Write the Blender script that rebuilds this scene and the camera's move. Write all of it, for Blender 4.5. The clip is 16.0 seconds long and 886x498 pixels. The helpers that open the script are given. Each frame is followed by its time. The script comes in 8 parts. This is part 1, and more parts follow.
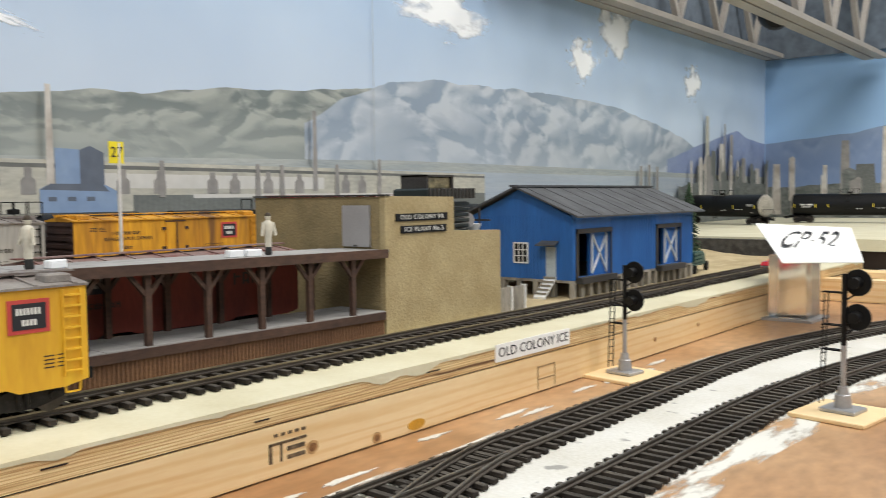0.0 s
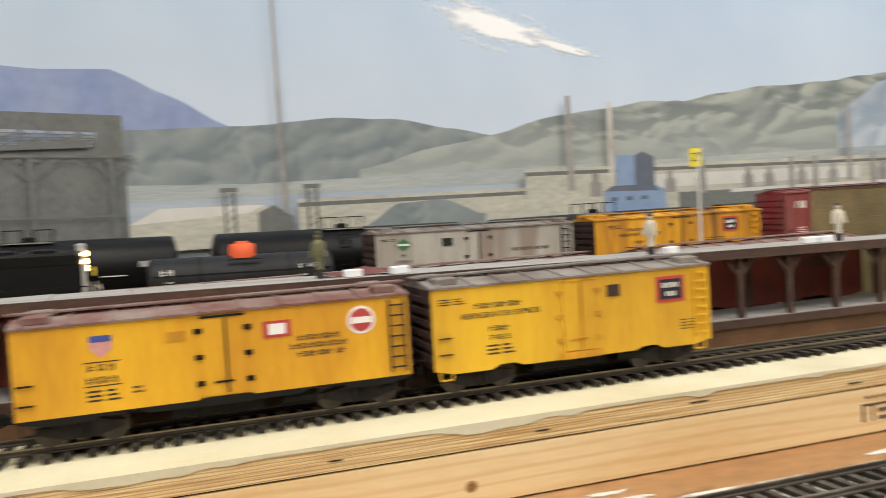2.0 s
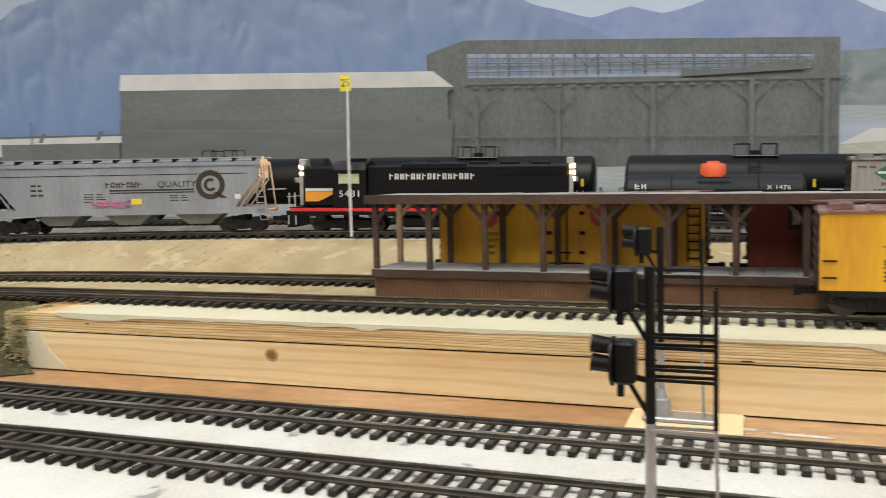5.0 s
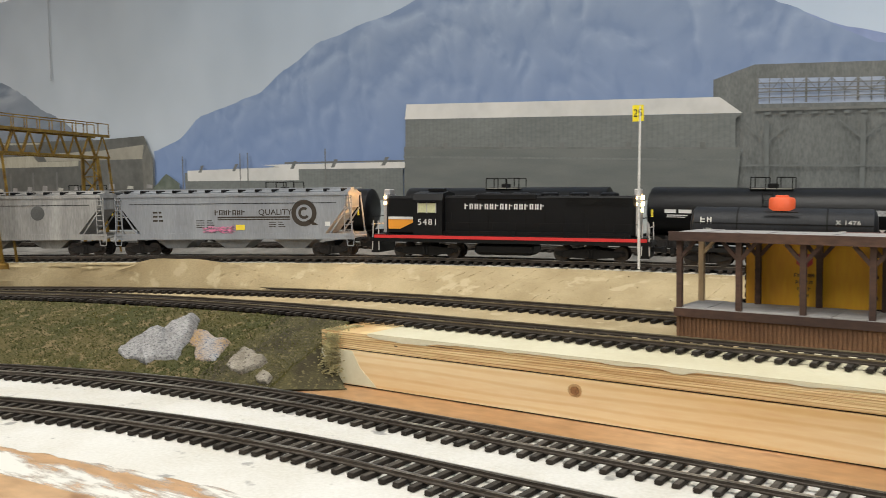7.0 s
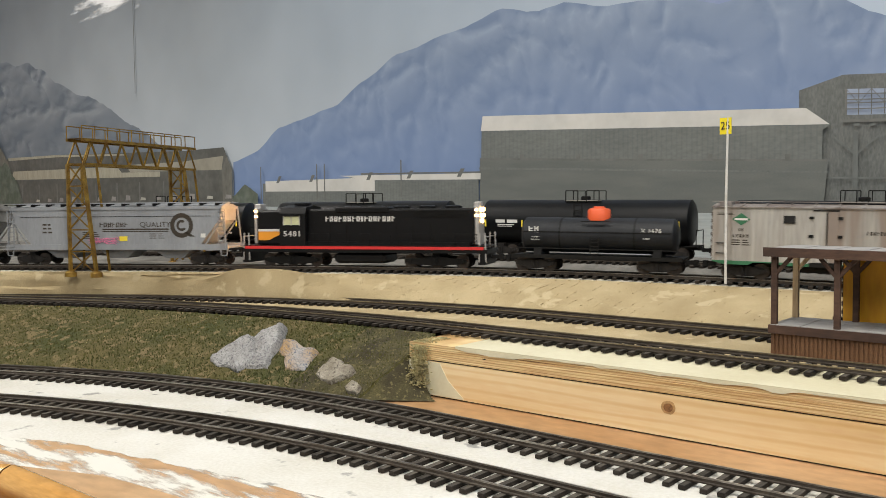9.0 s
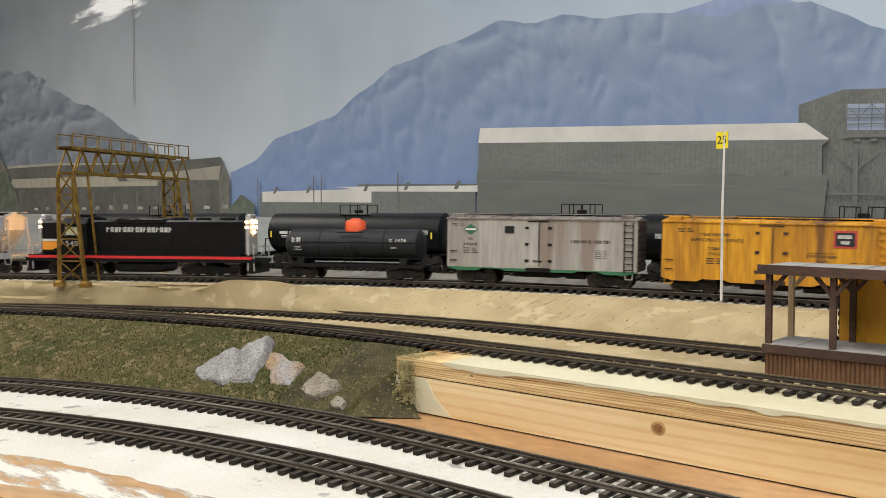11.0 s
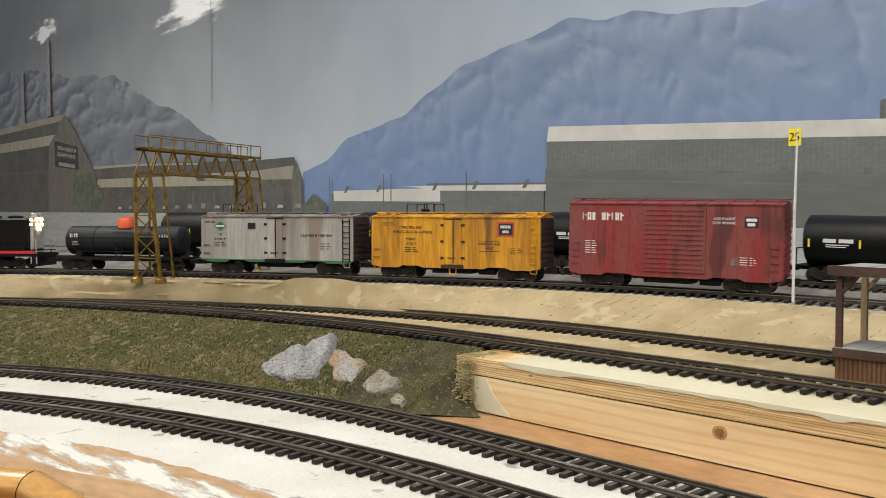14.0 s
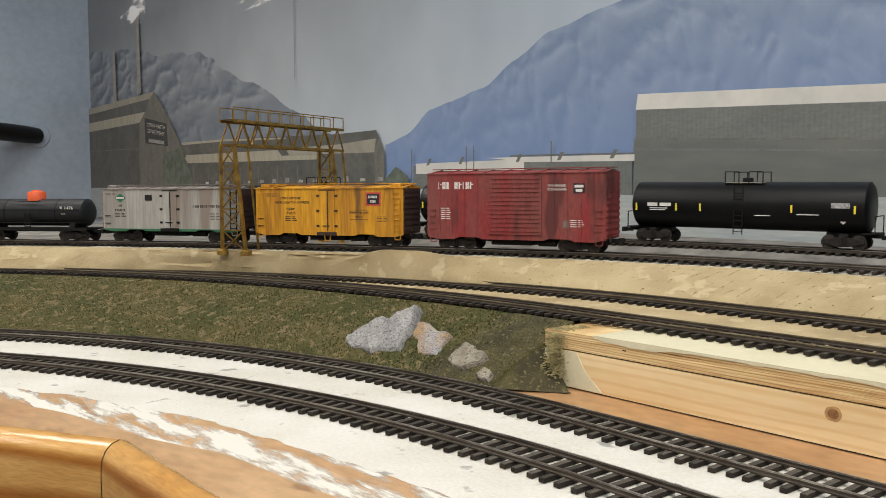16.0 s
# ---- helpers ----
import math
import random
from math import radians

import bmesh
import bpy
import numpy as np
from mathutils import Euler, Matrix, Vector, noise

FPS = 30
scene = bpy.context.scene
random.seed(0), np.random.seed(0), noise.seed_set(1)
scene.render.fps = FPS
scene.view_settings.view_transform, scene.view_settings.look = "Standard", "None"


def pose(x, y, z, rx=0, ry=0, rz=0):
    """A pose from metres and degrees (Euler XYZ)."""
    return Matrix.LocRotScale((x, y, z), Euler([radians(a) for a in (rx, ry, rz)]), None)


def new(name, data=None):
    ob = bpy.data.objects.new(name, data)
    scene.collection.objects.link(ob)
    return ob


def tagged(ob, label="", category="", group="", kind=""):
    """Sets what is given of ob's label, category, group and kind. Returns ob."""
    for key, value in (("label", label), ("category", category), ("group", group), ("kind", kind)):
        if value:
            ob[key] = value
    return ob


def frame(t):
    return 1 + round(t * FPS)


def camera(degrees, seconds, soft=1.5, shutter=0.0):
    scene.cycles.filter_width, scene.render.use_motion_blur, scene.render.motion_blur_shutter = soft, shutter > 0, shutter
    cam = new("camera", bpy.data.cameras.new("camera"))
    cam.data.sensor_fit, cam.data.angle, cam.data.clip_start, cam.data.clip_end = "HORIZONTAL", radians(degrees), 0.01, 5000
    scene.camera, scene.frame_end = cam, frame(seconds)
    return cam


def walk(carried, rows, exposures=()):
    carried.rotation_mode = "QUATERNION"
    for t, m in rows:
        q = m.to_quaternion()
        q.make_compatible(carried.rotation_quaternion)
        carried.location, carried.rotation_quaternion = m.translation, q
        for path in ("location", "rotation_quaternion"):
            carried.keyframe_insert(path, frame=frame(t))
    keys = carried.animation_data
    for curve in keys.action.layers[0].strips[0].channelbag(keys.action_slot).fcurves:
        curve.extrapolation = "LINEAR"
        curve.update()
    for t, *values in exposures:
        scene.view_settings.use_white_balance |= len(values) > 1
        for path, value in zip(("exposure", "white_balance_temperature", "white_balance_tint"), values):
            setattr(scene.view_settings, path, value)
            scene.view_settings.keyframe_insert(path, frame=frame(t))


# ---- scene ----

cam = camera(53.87, 16.0, soft=0.8, shutter=0.4)
ROWS = [
    (0.0, 0.0037, -0.0062, 0.1075, 86.57, 0.68, 39.59),
    (0.5, 0.0030, -0.0060, 0.1029, 87.94, 1.28, 45.11),
    (1.0, 0.0148, -0.0396, 0.1064, 87.79, 1.92, 50.32),
    (1.5, 0.0277, -0.0700, 0.1079, 86.71, 2.93, 57.84),
    (2.0, 0.0416, -0.0880, 0.1107, 87.32, 3.53, 70.89),
    (2.5, 0.0488, -0.0985, 0.1100, 87.33, 2.43, 82.96),
    (3.0, 0.0631, -0.1181, 0.1060, 86.50, 2.36, 91.86),
    (3.5, 0.0712, -0.1335, 0.1008, 85.63, 1.76, 97.22),
    (4.0, 0.0837, -0.1416, 0.0995, 84.91, 1.42, 101.47),
    (4.5, 0.0896, -0.1459, 0.0981, 84.65, 1.69, 104.92),
    (5.0, 0.0956, -0.1554, 0.0988, 84.90, 1.52, 109.98),
    (7.5, 0.1104, -0.1872, 0.1094, 86.82, 0.62, 128.18),
    (8.0, 0.1145, -0.1898, 0.1107, 87.06, 0.62, 129.67),
    (8.5, 0.1168, -0.1919, 0.1104, 87.04, 0.68, 130.08),
    (9.0, 0.1188, -0.1927, 0.1105, 87.06, 0.54, 130.03),
    (11.5, 0.1011, -0.1928, 0.1111, 88.07, -0.13, 130.16),
    (12.0, 0.0981, -0.1911, 0.1101, 88.28, -0.20, 130.04),
    (12.5, 0.1042, -0.1879, 0.1112, 88.52, 0.12, 131.01),
    (13.0, 0.1049, -0.1867, 0.1107, 88.51, 0.18, 132.21),
    (13.5, 0.1052, -0.1858, 0.1112, 88.26, -0.05, 133.67),
    (14.0, 0.1002, -0.1869, 0.1108, 87.78, -0.09, 135.18),
    (14.5, 0.0964, -0.1923, 0.1093, 87.27, 0.00, 136.86),
    (15.0, 0.0916, -0.1978, 0.1073, 86.83, -0.08, 137.82),
    (15.5, 0.0915, -0.2012, 0.1067, 86.43, -0.18, 138.90),
    (16.0, 0.0916, -0.2016, 0.1068, 86.18, 0.20, 140.45),
]
TONE = [(0.0, 0.0, 6500, 10), (1.0, 0.04, 6550, 10), (2.0, 0.12, 7000, 11), (2.5, 0.15, 7250, 12), (3.0, 0.15, 7300, 12), (4.0, 0.10, 6700, 10), (5.0, 0.04, 6550, 10), (7.5, 0.05, 6700, 10), (12.5, 0.05, 6750, 11), (16.0, 0.0, 6750, 11)]
walk(cam, [(t, pose(x, y, z, a, b, c)) for t, x, y, z, a, b, c in ROWS], TONE)

# ---- light: fluorescent tubes under the room's ceiling ----
world = bpy.data.worlds.new("room_air")
scene.world = world
world.use_nodes = True
world.node_tree.nodes["Background"].inputs[0].default_value = (0.9, 0.93, 1.0, 1)
world.node_tree.nodes["Background"].inputs[1].default_value = 0.01


def tube_lamp(x, y, z, length, power):
    data = bpy.data.lights.new("tube_light", "AREA")
    data.shape, data.size, data.size_y, data.energy = "RECTANGLE", 0.12, length, power
    data.color = (1.0, 0.985, 0.94)
    ob = new("tube_light", data)
    ob.matrix_world = pose(x, y, z, 0, 0, 90)
    return tagged(ob, "long white fluorescent ceiling tube light", "light", "ceiling tubes")


LAMP = 11.5
for yy in (-1.5, -0.35, 0.7, 1.45):
    tube_lamp(0.15, yy, 1.22, 0.9, LAMP if yy < 0.5 else LAMP * 0.95)
    tube_lamp(1.5, yy, 1.22, 0.9, LAMP * 0.8)


# ---- materials ----
MATS = {}


def material(name, color, rough=0.6, metal=0.0, vary=0.15, scale=60.0, fine=900.0, bump=0.15, stretch=(1, 1, 1), color2=None, spots=None, spot_scale=300.0, spot_at=0.66, emit=None, alpha=1.0, island=False, gloss=0.5, grain=None):
    """A surface with variation at two scales and fine relief, in metres of the object's own space."""
    if name in MATS:
        return MATS[name]
    m = bpy.data.materials.new(name)
    m.use_nodes = True
    nt = m.node_tree
    n, l = nt.nodes, nt.links
    b = n["Principled BSDF"]
    b.inputs["Roughness"].default_value, b.inputs["Metallic"].default_value = rough, metal
    b.inputs["Specular IOR Level"].default_value = gloss
    tc, mp = n.new("ShaderNodeTexCoord"), n.new("ShaderNodeMapping")
    mp.inputs["Scale"].default_value = stretch
    l.new(tc.outputs["Object"], mp.inputs["Vector"])
    c1 = [*color, 1]
    c2 = [*(color2 or [max(0, v * (1 - 2.2 * vary)) for v in color]), 1]
    big, small = n.new("ShaderNodeTexNoise"), n.new("ShaderNodeTexNoise")
    big.inputs["Scale"].default_value, small.inputs["Scale"].default_value = scale, fine
    big.inputs["Detail"].default_value, small.inputs["Detail"].default_value = 5, 3
    for t in (big, small):
        l.new(mp.outputs["Vector"], t.inputs["Vector"])
    ramp = n.new("ShaderNodeValToRGB")
    ramp.color_ramp.elements[0].position, ramp.color_ramp.elements[1].position = 0.35, 0.68
    ramp.color_ramp.elements[0].color, ramp.color_ramp.elements[1].color = c1, c2
    l.new(big.outputs["Fac"], ramp.inputs["Fac"])
    last = ramp.outputs["Color"]
    mix = n.new("ShaderNodeMix")
    mix.data_type, mix.blend_type = "RGBA", "OVERLAY"
    mix.inputs["Factor"].default_value = min(0.9, vary * 2)
    l.new(last, mix.inputs[6])
    l.new(small.outputs["Fac"], mix.inputs[7])
    last = mix.outputs[2]
    if spots:
        sp, cr, mx = n.new("ShaderNodeTexNoise"), n.new("ShaderNodeValToRGB"), n.new("ShaderNodeMix")
        sp.inputs["Scale"].default_value = spot_scale
        sp.inputs["Detail"].default_value = 4
        l.new(mp.outputs["Vector"], sp.inputs["Vector"])
        cr.color_ramp.elements[0].position, cr.color_ramp.elements[1].position = spot_at - 0.05, spot_at
        cr.color_ramp.elements[0].color, cr.color_ramp.elements[1].color = (0, 0, 0, 1), (1, 1, 1, 1)
        l.new(sp.outputs["Fac"], cr.inputs["Fac"])
        mx.data_type = "RGBA"
        l.new(cr.outputs["Color"], mx.inputs["Factor"])
        l.new(last, mx.inputs[6])
        mx.inputs[7].default_value = [*spots, 1]
        last = mx.outputs[2]
    if island:
        oi, hv = n.new("ShaderNodeObjectInfo"), n.new("ShaderNodeHueSaturation")
        mr = n.new("ShaderNodeMapRange")
        mr.inputs[3].default_value, mr.inputs[4].default_value = 0.65, 1.45
        l.new(oi.outputs["Random"], mr.inputs[0])
        l.new(mr.outputs[0], hv.inputs["Value"])
        l.new(last, hv.inputs["Color"])
        last = hv.outputs["Color"]
    if grain:
        wv, wm, wr = n.new("ShaderNodeTexWave"), n.new("ShaderNodeMix"), n.new("ShaderNodeMapping")
        wr.inputs["Scale"].default_value = grain[0]
        l.new(tc.outputs["Object"], wr.inputs["Vector"])
        l.new(wr.outputs["Vector"], wv.inputs["Vector"])
        wv.bands_direction = grain[3] if len(grain) > 3 else "Z"
        wv.inputs["Scale"].default_value, wv.inputs["Distortion"].default_value, wv.inputs["Detail"].default_value, wv.inputs["Detail Scale"].default_value = 1.0, grain[1], 3.0, 0.8
        cg = n.new("ShaderNodeValToRGB")
        cg.color_ramp.elements[0].color, cg.color_ramp.elements[1].color = [*grain[2], 1], (1, 1, 1, 1)
        cg.color_ramp.elements[0].position, cg.color_ramp.elements[1].position = 0.0, 0.45
        l.new(wv.outputs["Color"], cg.inputs["Fac"])
        wm.data_type, wm.blend_type = "RGBA", "MULTIPLY"
        wm.inputs["Factor"].default_value = 1.0
        l.new(last, wm.inputs[6])
        l.new(cg.outputs["Color"], wm.inputs[7])
        last = wm.outputs[2]
    l.new(last, b.inputs["Base Color"])
    if bump:
        bp = n.new("ShaderNodeBump")
        bp.inputs["Strength"].default_value, bp.inputs["Distance"].default_value = bump, 0.0006
        l.new(small.outputs["Fac"], bp.inputs["Height"])
        l.new(bp.outputs["Normal"], b.inputs["Normal"])
    if emit:
        b.inputs["Emission Color"].default_value = [*emit[0], 1]
        b.inputs["Emission Strength"].default_value = emit[1]
    MATS[name] = m
    return m


CREAM = material("cream_painted_plywood", (0.68, 0.64, 0.47), 0.55, vary=0.06, scale=25, fine=500, color2=(0.60, 0.55, 0.38))
PLY_EDGE = material("plywood_edge", (0.80, 0.62, 0.34), 0.7, grain=((1, 9, 260), 7.0, (0.70, 0.60, 0.47)), vary=0.3, scale=14, fine=60, stretch=(1, 1.2, 55), color2=(0.56, 0.35, 0.15), bump=0.5, spots=(0.16, 0.08, 0.03), spot_scale=9, spot_at=0.71)
PINE = material("pine_board", (0.84, 0.665, 0.40), 0.5, grain=((1, 4, 55), 11.0, (0.93, 0.86, 0.76)), vary=0.08, scale=6, fine=90, stretch=(1, 1, 7), color2=(0.72, 0.50, 0.25), bump=0.1)
KNOT = material("pine_knot", (0.30, 0.145, 0.055), 0.6, vary=0.25, scale=500, color2=(0.17, 0.08, 0.03))
KNOT_RIM = material("pine_knot_rim", (0.56, 0.34, 0.15), 0.55, vary=0.15, scale=400)
BROWN_PLY = material("brown_plywood_bench", (0.50, 0.325, 0.18), 0.4, grain=((1, 5, 30), 9.0, (0.80, 0.72, 0.62), "X"), vary=0.22, scale=7, fine=170, stretch=(1, 0.45, 1), color2=(0.34, 0.175, 0.08), spots=(0.20, 0.10, 0.05), spot_scale=30, spot_at=0.70)
WHITE = material("white_roadbed_paint", (0.66, 0.65, 0.61), 0.6, vary=0.12, scale=22, fine=600, color2=(0.57, 0.55, 0.49), spots=(0.30, 0.295, 0.275), spot_scale=70, spot_at=0.69, bump=0.4)
GAP = material("dark_gap", (0.03, 0.018, 0.01), 0.9)
SAND = material("sand_bank", (0.50, 0.40, 0.235), 0.95, vary=0.22, scale=24, fine=1900, color2=(0.37, 0.285, 0.155), bump=1.0, spots=(0.53, 0.435, 0.265), spot_scale=60, spot_at=0.64)
GRAYSAND = material("grey_ballast_shelf", (0.13, 0.125, 0.115), 0.95, vary=0.2, scale=35, fine=1500, color2=(0.24, 0.225, 0.20), bump=0.8)
SAND_EDGE = material("pale_plaster_edge", (0.72, 0.68, 0.56), 0.9, vary=0.08, scale=40, fine=900, bump=0.6)
GRASS = material("grass_scatter", (0.092, 0.074, 0.025), 1.0, vary=0.4, scale=20, fine=1300, color2=(0.046, 0.050, 0.012), bump=1.0, spots=(0.15, 0.115, 0.055), spot_scale=140, spot_at=0.60)
TUFT = material("grass_tuft", (0.082, 0.074, 0.018), 1.0, vary=0.35, scale=24, fine=400, color2=(0.040, 0.047, 0.010))
DRY = material("dry_flake", (0.46, 0.40, 0.20), 1.0, vary=0.25, scale=120)
DARKEARTH = material("dark_earth", (0.036, 0.030, 0.014), 1.0, vary=0.4, scale=70, fine=1300, color2=(0.082, 0.072, 0.028), bump=1.0, spots=(0.13, 0.11, 0.05), spot_scale=420, spot_at=0.64)
GRANITE = material("granite", (0.37, 0.365, 0.36), 0.85, vary=0.35, scale=160, fine=2200, color2=(0.25, 0.245, 0.24), bump=1.0, spots=(0.11, 0.11, 0.12), spot_scale=900, spot_at=0.60)
GRANITE_RUST = material("granite_rust_stained", (0.36, 0.36, 0.37), 0.85, vary=0.3, scale=42, fine=2200, color2=(0.36, 0.22, 0.08), bump=1.0, spots=(0.12, 0.14, 0.19), spot_scale=850, spot_at=0.60)
STONE_GREY = material("grey_field_stone", (0.33, 0.30, 0.245), 0.9, vary=0.35, scale=120, fine=1800, color2=(0.19, 0.165, 0.125), bump=1.0, spots=(0.12, 0.10, 0.08), spot_scale=600, spot_at=0.63)
TIE = material("tie_plastic", (0.028, 0.022, 0.017), 0.75, gloss=0.25, vary=0.25, scale=150, island=True)
TIE_TOP = material("lighter_tie_top", (0.075, 0.066, 0.055), 0.85, gloss=0.25, vary=0.35, scale=220, fine=1400, color2=(0.040, 0.034, 0.028), stretch=(0.25, 1, 1), island=True)
RAIL = material("weathered_rail", (0.075, 0.062, 0.050), 0.5, 0.4, vary=0.2, scale=70, color2=(0.045, 0.034, 0.026))
RAIL_TAN = material("brassy_rail", (0.30, 0.255, 0.165), 0.42, 0.55, vary=0.2, scale=60, color2=(0.17, 0.13, 0.08))
RAIL_TOP = material("bright_rail_head", (0.42, 0.40, 0.36), 0.3, 0.8, vary=0.25, scale=40, color2=(0.16, 0.14, 0.12))
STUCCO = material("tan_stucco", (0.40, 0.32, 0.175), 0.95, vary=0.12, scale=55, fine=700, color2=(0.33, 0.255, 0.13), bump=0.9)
STUCCO_DARK = material("darker_olive_stucco", (0.29, 0.225, 0.115), 0.95, vary=0.15, scale=60, fine=700, bump=0.9)
DOCKWOOD = material("stained_dock_wood", (0.085, 0.043, 0.027), 0.75, vary=0.3, scale=60, fine=700, color2=(0.045, 0.023, 0.016), stretch=(1, 0.3, 1))
DOCKSKIRT = material("ribbed_brown_skirt", (0.165, 0.082, 0.038), 0.8, vary=0.3, scale=45, fine=900, color2=(0.105, 0.048, 0.022))
NEWWOOD = material("bare_strip_wood", (0.55, 0.40, 0.24), 0.8, vary=0.15, scale=60, stretch=(1, 1, 0.2))
PLANK = material("grey_plank_deck", (0.34, 0.33, 0.32), 0.9, vary=0.12, scale=70, fine=600, stretch=(1, 0.2, 1), island=False)
BLUE = material("blue_board_siding", (0.020, 0.125, 0.40), 0.6, vary=0.1, scale=70, fine=500, stretch=(1, 1, 0.15))
TARPAPER = material("tar_paper_roof", (0.085, 0.088, 0.095), 0.85, vary=0.2, scale=90, fine=700, stretch=(0.3, 1, 1))
BLACKWOOD = material("black_door_frame", (0.045, 0.040, 0.036), 0.8, vary=0.2)
WHITEPAINT = material("white_paint", (0.78, 0.78, 0.76), 0.6, vary=0.05)
GREYDOOR = material("grey_panel", (0.33, 0.32, 0.32), 0.6, vary=0.06)
GREYWOOD = material("weathered_grey_wood", (0.34, 0.31, 0.26), 0.9, vary=0.25, scale=90, stretch=(1, 1, 0.2))
DARKIN = material("dark_inside", (0.012, 0.012, 0.012), 0.9)
PAPER = material("white_card", (0.86, 0.86, 0.84), 0.6, vary=0.02, bump=0)
INK = material("black_ink", (0.015, 0.015, 0.02), 0.6, vary=0.02, bump=0)
YFLAG = material("yellow_flag_card", (0.86, 0.70, 0.02), 0.5, vary=0.03, bump=0)
POLEW = material("white_wire", (0.74, 0.73, 0.70), 0.5)
SIGBLACK = material("signal_black", (0.007, 0.007, 0.0075), 0.45, gloss=0.25, vary=0.1)
SIGGREY = material("signal_silver", (0.42, 0.42, 0.43), 0.4, 0.5, vary=0.08)
BRASS = material("brass_gantry", (0.40, 0.255, 0.055), 0.42, 0.75, vary=0.2, scale=120, color2=(0.20, 0.11, 0.03))
OAK = material("oak_handrail", (0.60, 0.345, 0.115), 0.2, grain=((3, 2.2, 26), 7.0, (0.56, 0.38, 0.20)), vary=0.18, scale=14, fine=200, stretch=(1.2, 0.9, 9), color2=(0.44, 0.215, 0.055), bump=0.08)
REEF_Y = material("yellow_reefer", (0.80, 0.425, 0.018), 0.55, vary=0.12, scale=35, fine=500, stretch=(1, 1, 0.2), color2=(0.62, 0.29, 0.015))
REEF_L = material("lemon_reefer", (0.80, 0.47, 0.025), 0.55, vary=0.12, scale=30, fine=500, stretch=(1, 1, 0.2), color2=(0.60, 0.32, 0.02))
REEF_B = material("weathered_yellow_reefer", (0.68, 0.33, 0.014), 0.6, vary=0.3, scale=80, fine=600, stretch=(1, 1, 0.10), color2=(0.36, 0.15, 0.012), spots=(0.17, 0.075, 0.018), spot_scale=46, spot_at=0.67)
REEF_G = material("weathered_silver_reefer", (0.40, 0.385, 0.355), 0.65, vary=0.2, scale=75, fine=600, stretch=(1, 1, 0.10), color2=(0.27, 0.25, 0.225), spots=(0.24, 0.195, 0.165), spot_scale=34, spot_at=0.64)
BOXRED = material("faded_red_boxcar", (0.235, 0.022, 0.024), 0.65, vary=0.25, scale=60, fine=700, stretch=(1, 1, 0.22), color2=(0.20, 0.055, 0.048), spots=(0.10, 0.022, 0.02), spot_scale=40, spot_at=0.66)
OXIDE = material("oxide_red_boxcar", (0.26, 0.045, 0.025), 0.7, vary=0.15, scale=40, stretch=(1, 1, 0.25))
ROOFMET = material("dusty_car_roof", (0.25, 0.23, 0.21), 0.75, vary=0.2, scale=60, color2=(0.13, 0.10, 0.09))
ROOFRED = material("mineral_red_roof", (0.15, 0.055, 0.045), 0.75, vary=0.2, scale=60, color2=(0.24, 0.18, 0.16))
ENDBROWN = material("dark_brown_end", (0.055, 0.026, 0.020), 0.75, vary=0.2)
UNDER = material("underframe_black", (0.008, 0.0075, 0.007), 0.7, gloss=0.25, vary=0.2)
TRUCK = material("truck_grime", (0.026, 0.023, 0.021), 0.75, gloss=0.25, vary=0.25, scale=200)
WHEEL = material("wheel_steel", (0.10, 0.085, 0.075), 0.45, 0.6, vary=0.2)
LOCO = material("loco_black", (0.006, 0.006, 0.0065), 0.42, gloss=0.25, vary=0.1, scale=60)
TANK = material("tank_black", (0.005, 0.0055, 0.0065), 0.40, gloss=0.25, vary=0.1, scale=50)
TANKGREY = material("tank_dusty_black", (0.022, 0.024, 0.028), 0.5, gloss=0.25, vary=0.2, scale=50, stretch=(1, 1, 0.4))
ORANGE = material("orange_dome", (0.80, 0.115, 0.03), 0.5, vary=0.06)
STRIPE_R = material("scarlet_stripe", (0.62, 0.03, 0.03), 0.5, vary=0.04)
STRIPE_O = material("orange_stripe", (0.85, 0.33, 0.03), 0.5, vary=0.04)
LETTER = material("white_lettering", (0.70, 0.69, 0.66), 0.6, vary=0.05, bump=0)
LETTER_D = material("dark_lettering", (0.04, 0.03, 0.02), 0.6, vary=0.05, bump=0)
SILVER = material("silver_loco_nose", (0.52, 0.50, 0.48), 0.45, 0.4, vary=0.08)
HOPPER = material("light_grey_hopper", (0.30, 0.315, 0.335), 0.5, vary=0.1, scale=50, stretch=(1, 1, 0.2))
HOPPER_W = material("weathered_grey_hopper", (0.36, 0.35, 0.33), 0.65, vary=0.2, scale=60, stretch=(1, 1, 0.2))
PINK = material("pink_graffiti", (0.90, 0.30, 0.50), 0.6, vary=0.1)
YELLOWTAG = material("yellow_tag", (0.85, 0.66, 0.05), 0.6, vary=0.05)
HERALD_R = material("herald_red", (0.50, 0.06, 0.05), 0.6, vary=0.05)
HERALD_B = material("herald_blue", (0.05, 0.08, 0.30), 0.6, vary=0.05)
GREEN = material("herald_green", (0.03, 0.15, 0.07), 0.6, vary=0.05)
LAMPGLOW = material("headlight_glow", (1, 0.8, 0.5), 0.3, bump=0, emit=((1.0, 0.62, 0.28), 9.0))
LAMPWARM = material("headlight_beam_lens", (1, 0.8, 0.5), 0.3, bump=0, emit=((1.0, 0.50, 0.16), 130.0))
SIGRED = material("red_signal_lens", (0.6, 0.02, 0.01), 0.3, bump=0, emit=((1.0, 0.05, 0.02), 2.0))
CABGLOW = material("cab_window_glow", (0.5, 0.5, 0.3), 0.3, bump=0, emit=((0.7, 0.7, 0.4), 0.18))
GLASSD = material("dark_window_glass", (0.02, 0.022, 0.025), 0.12, vary=0.05, bump=0)
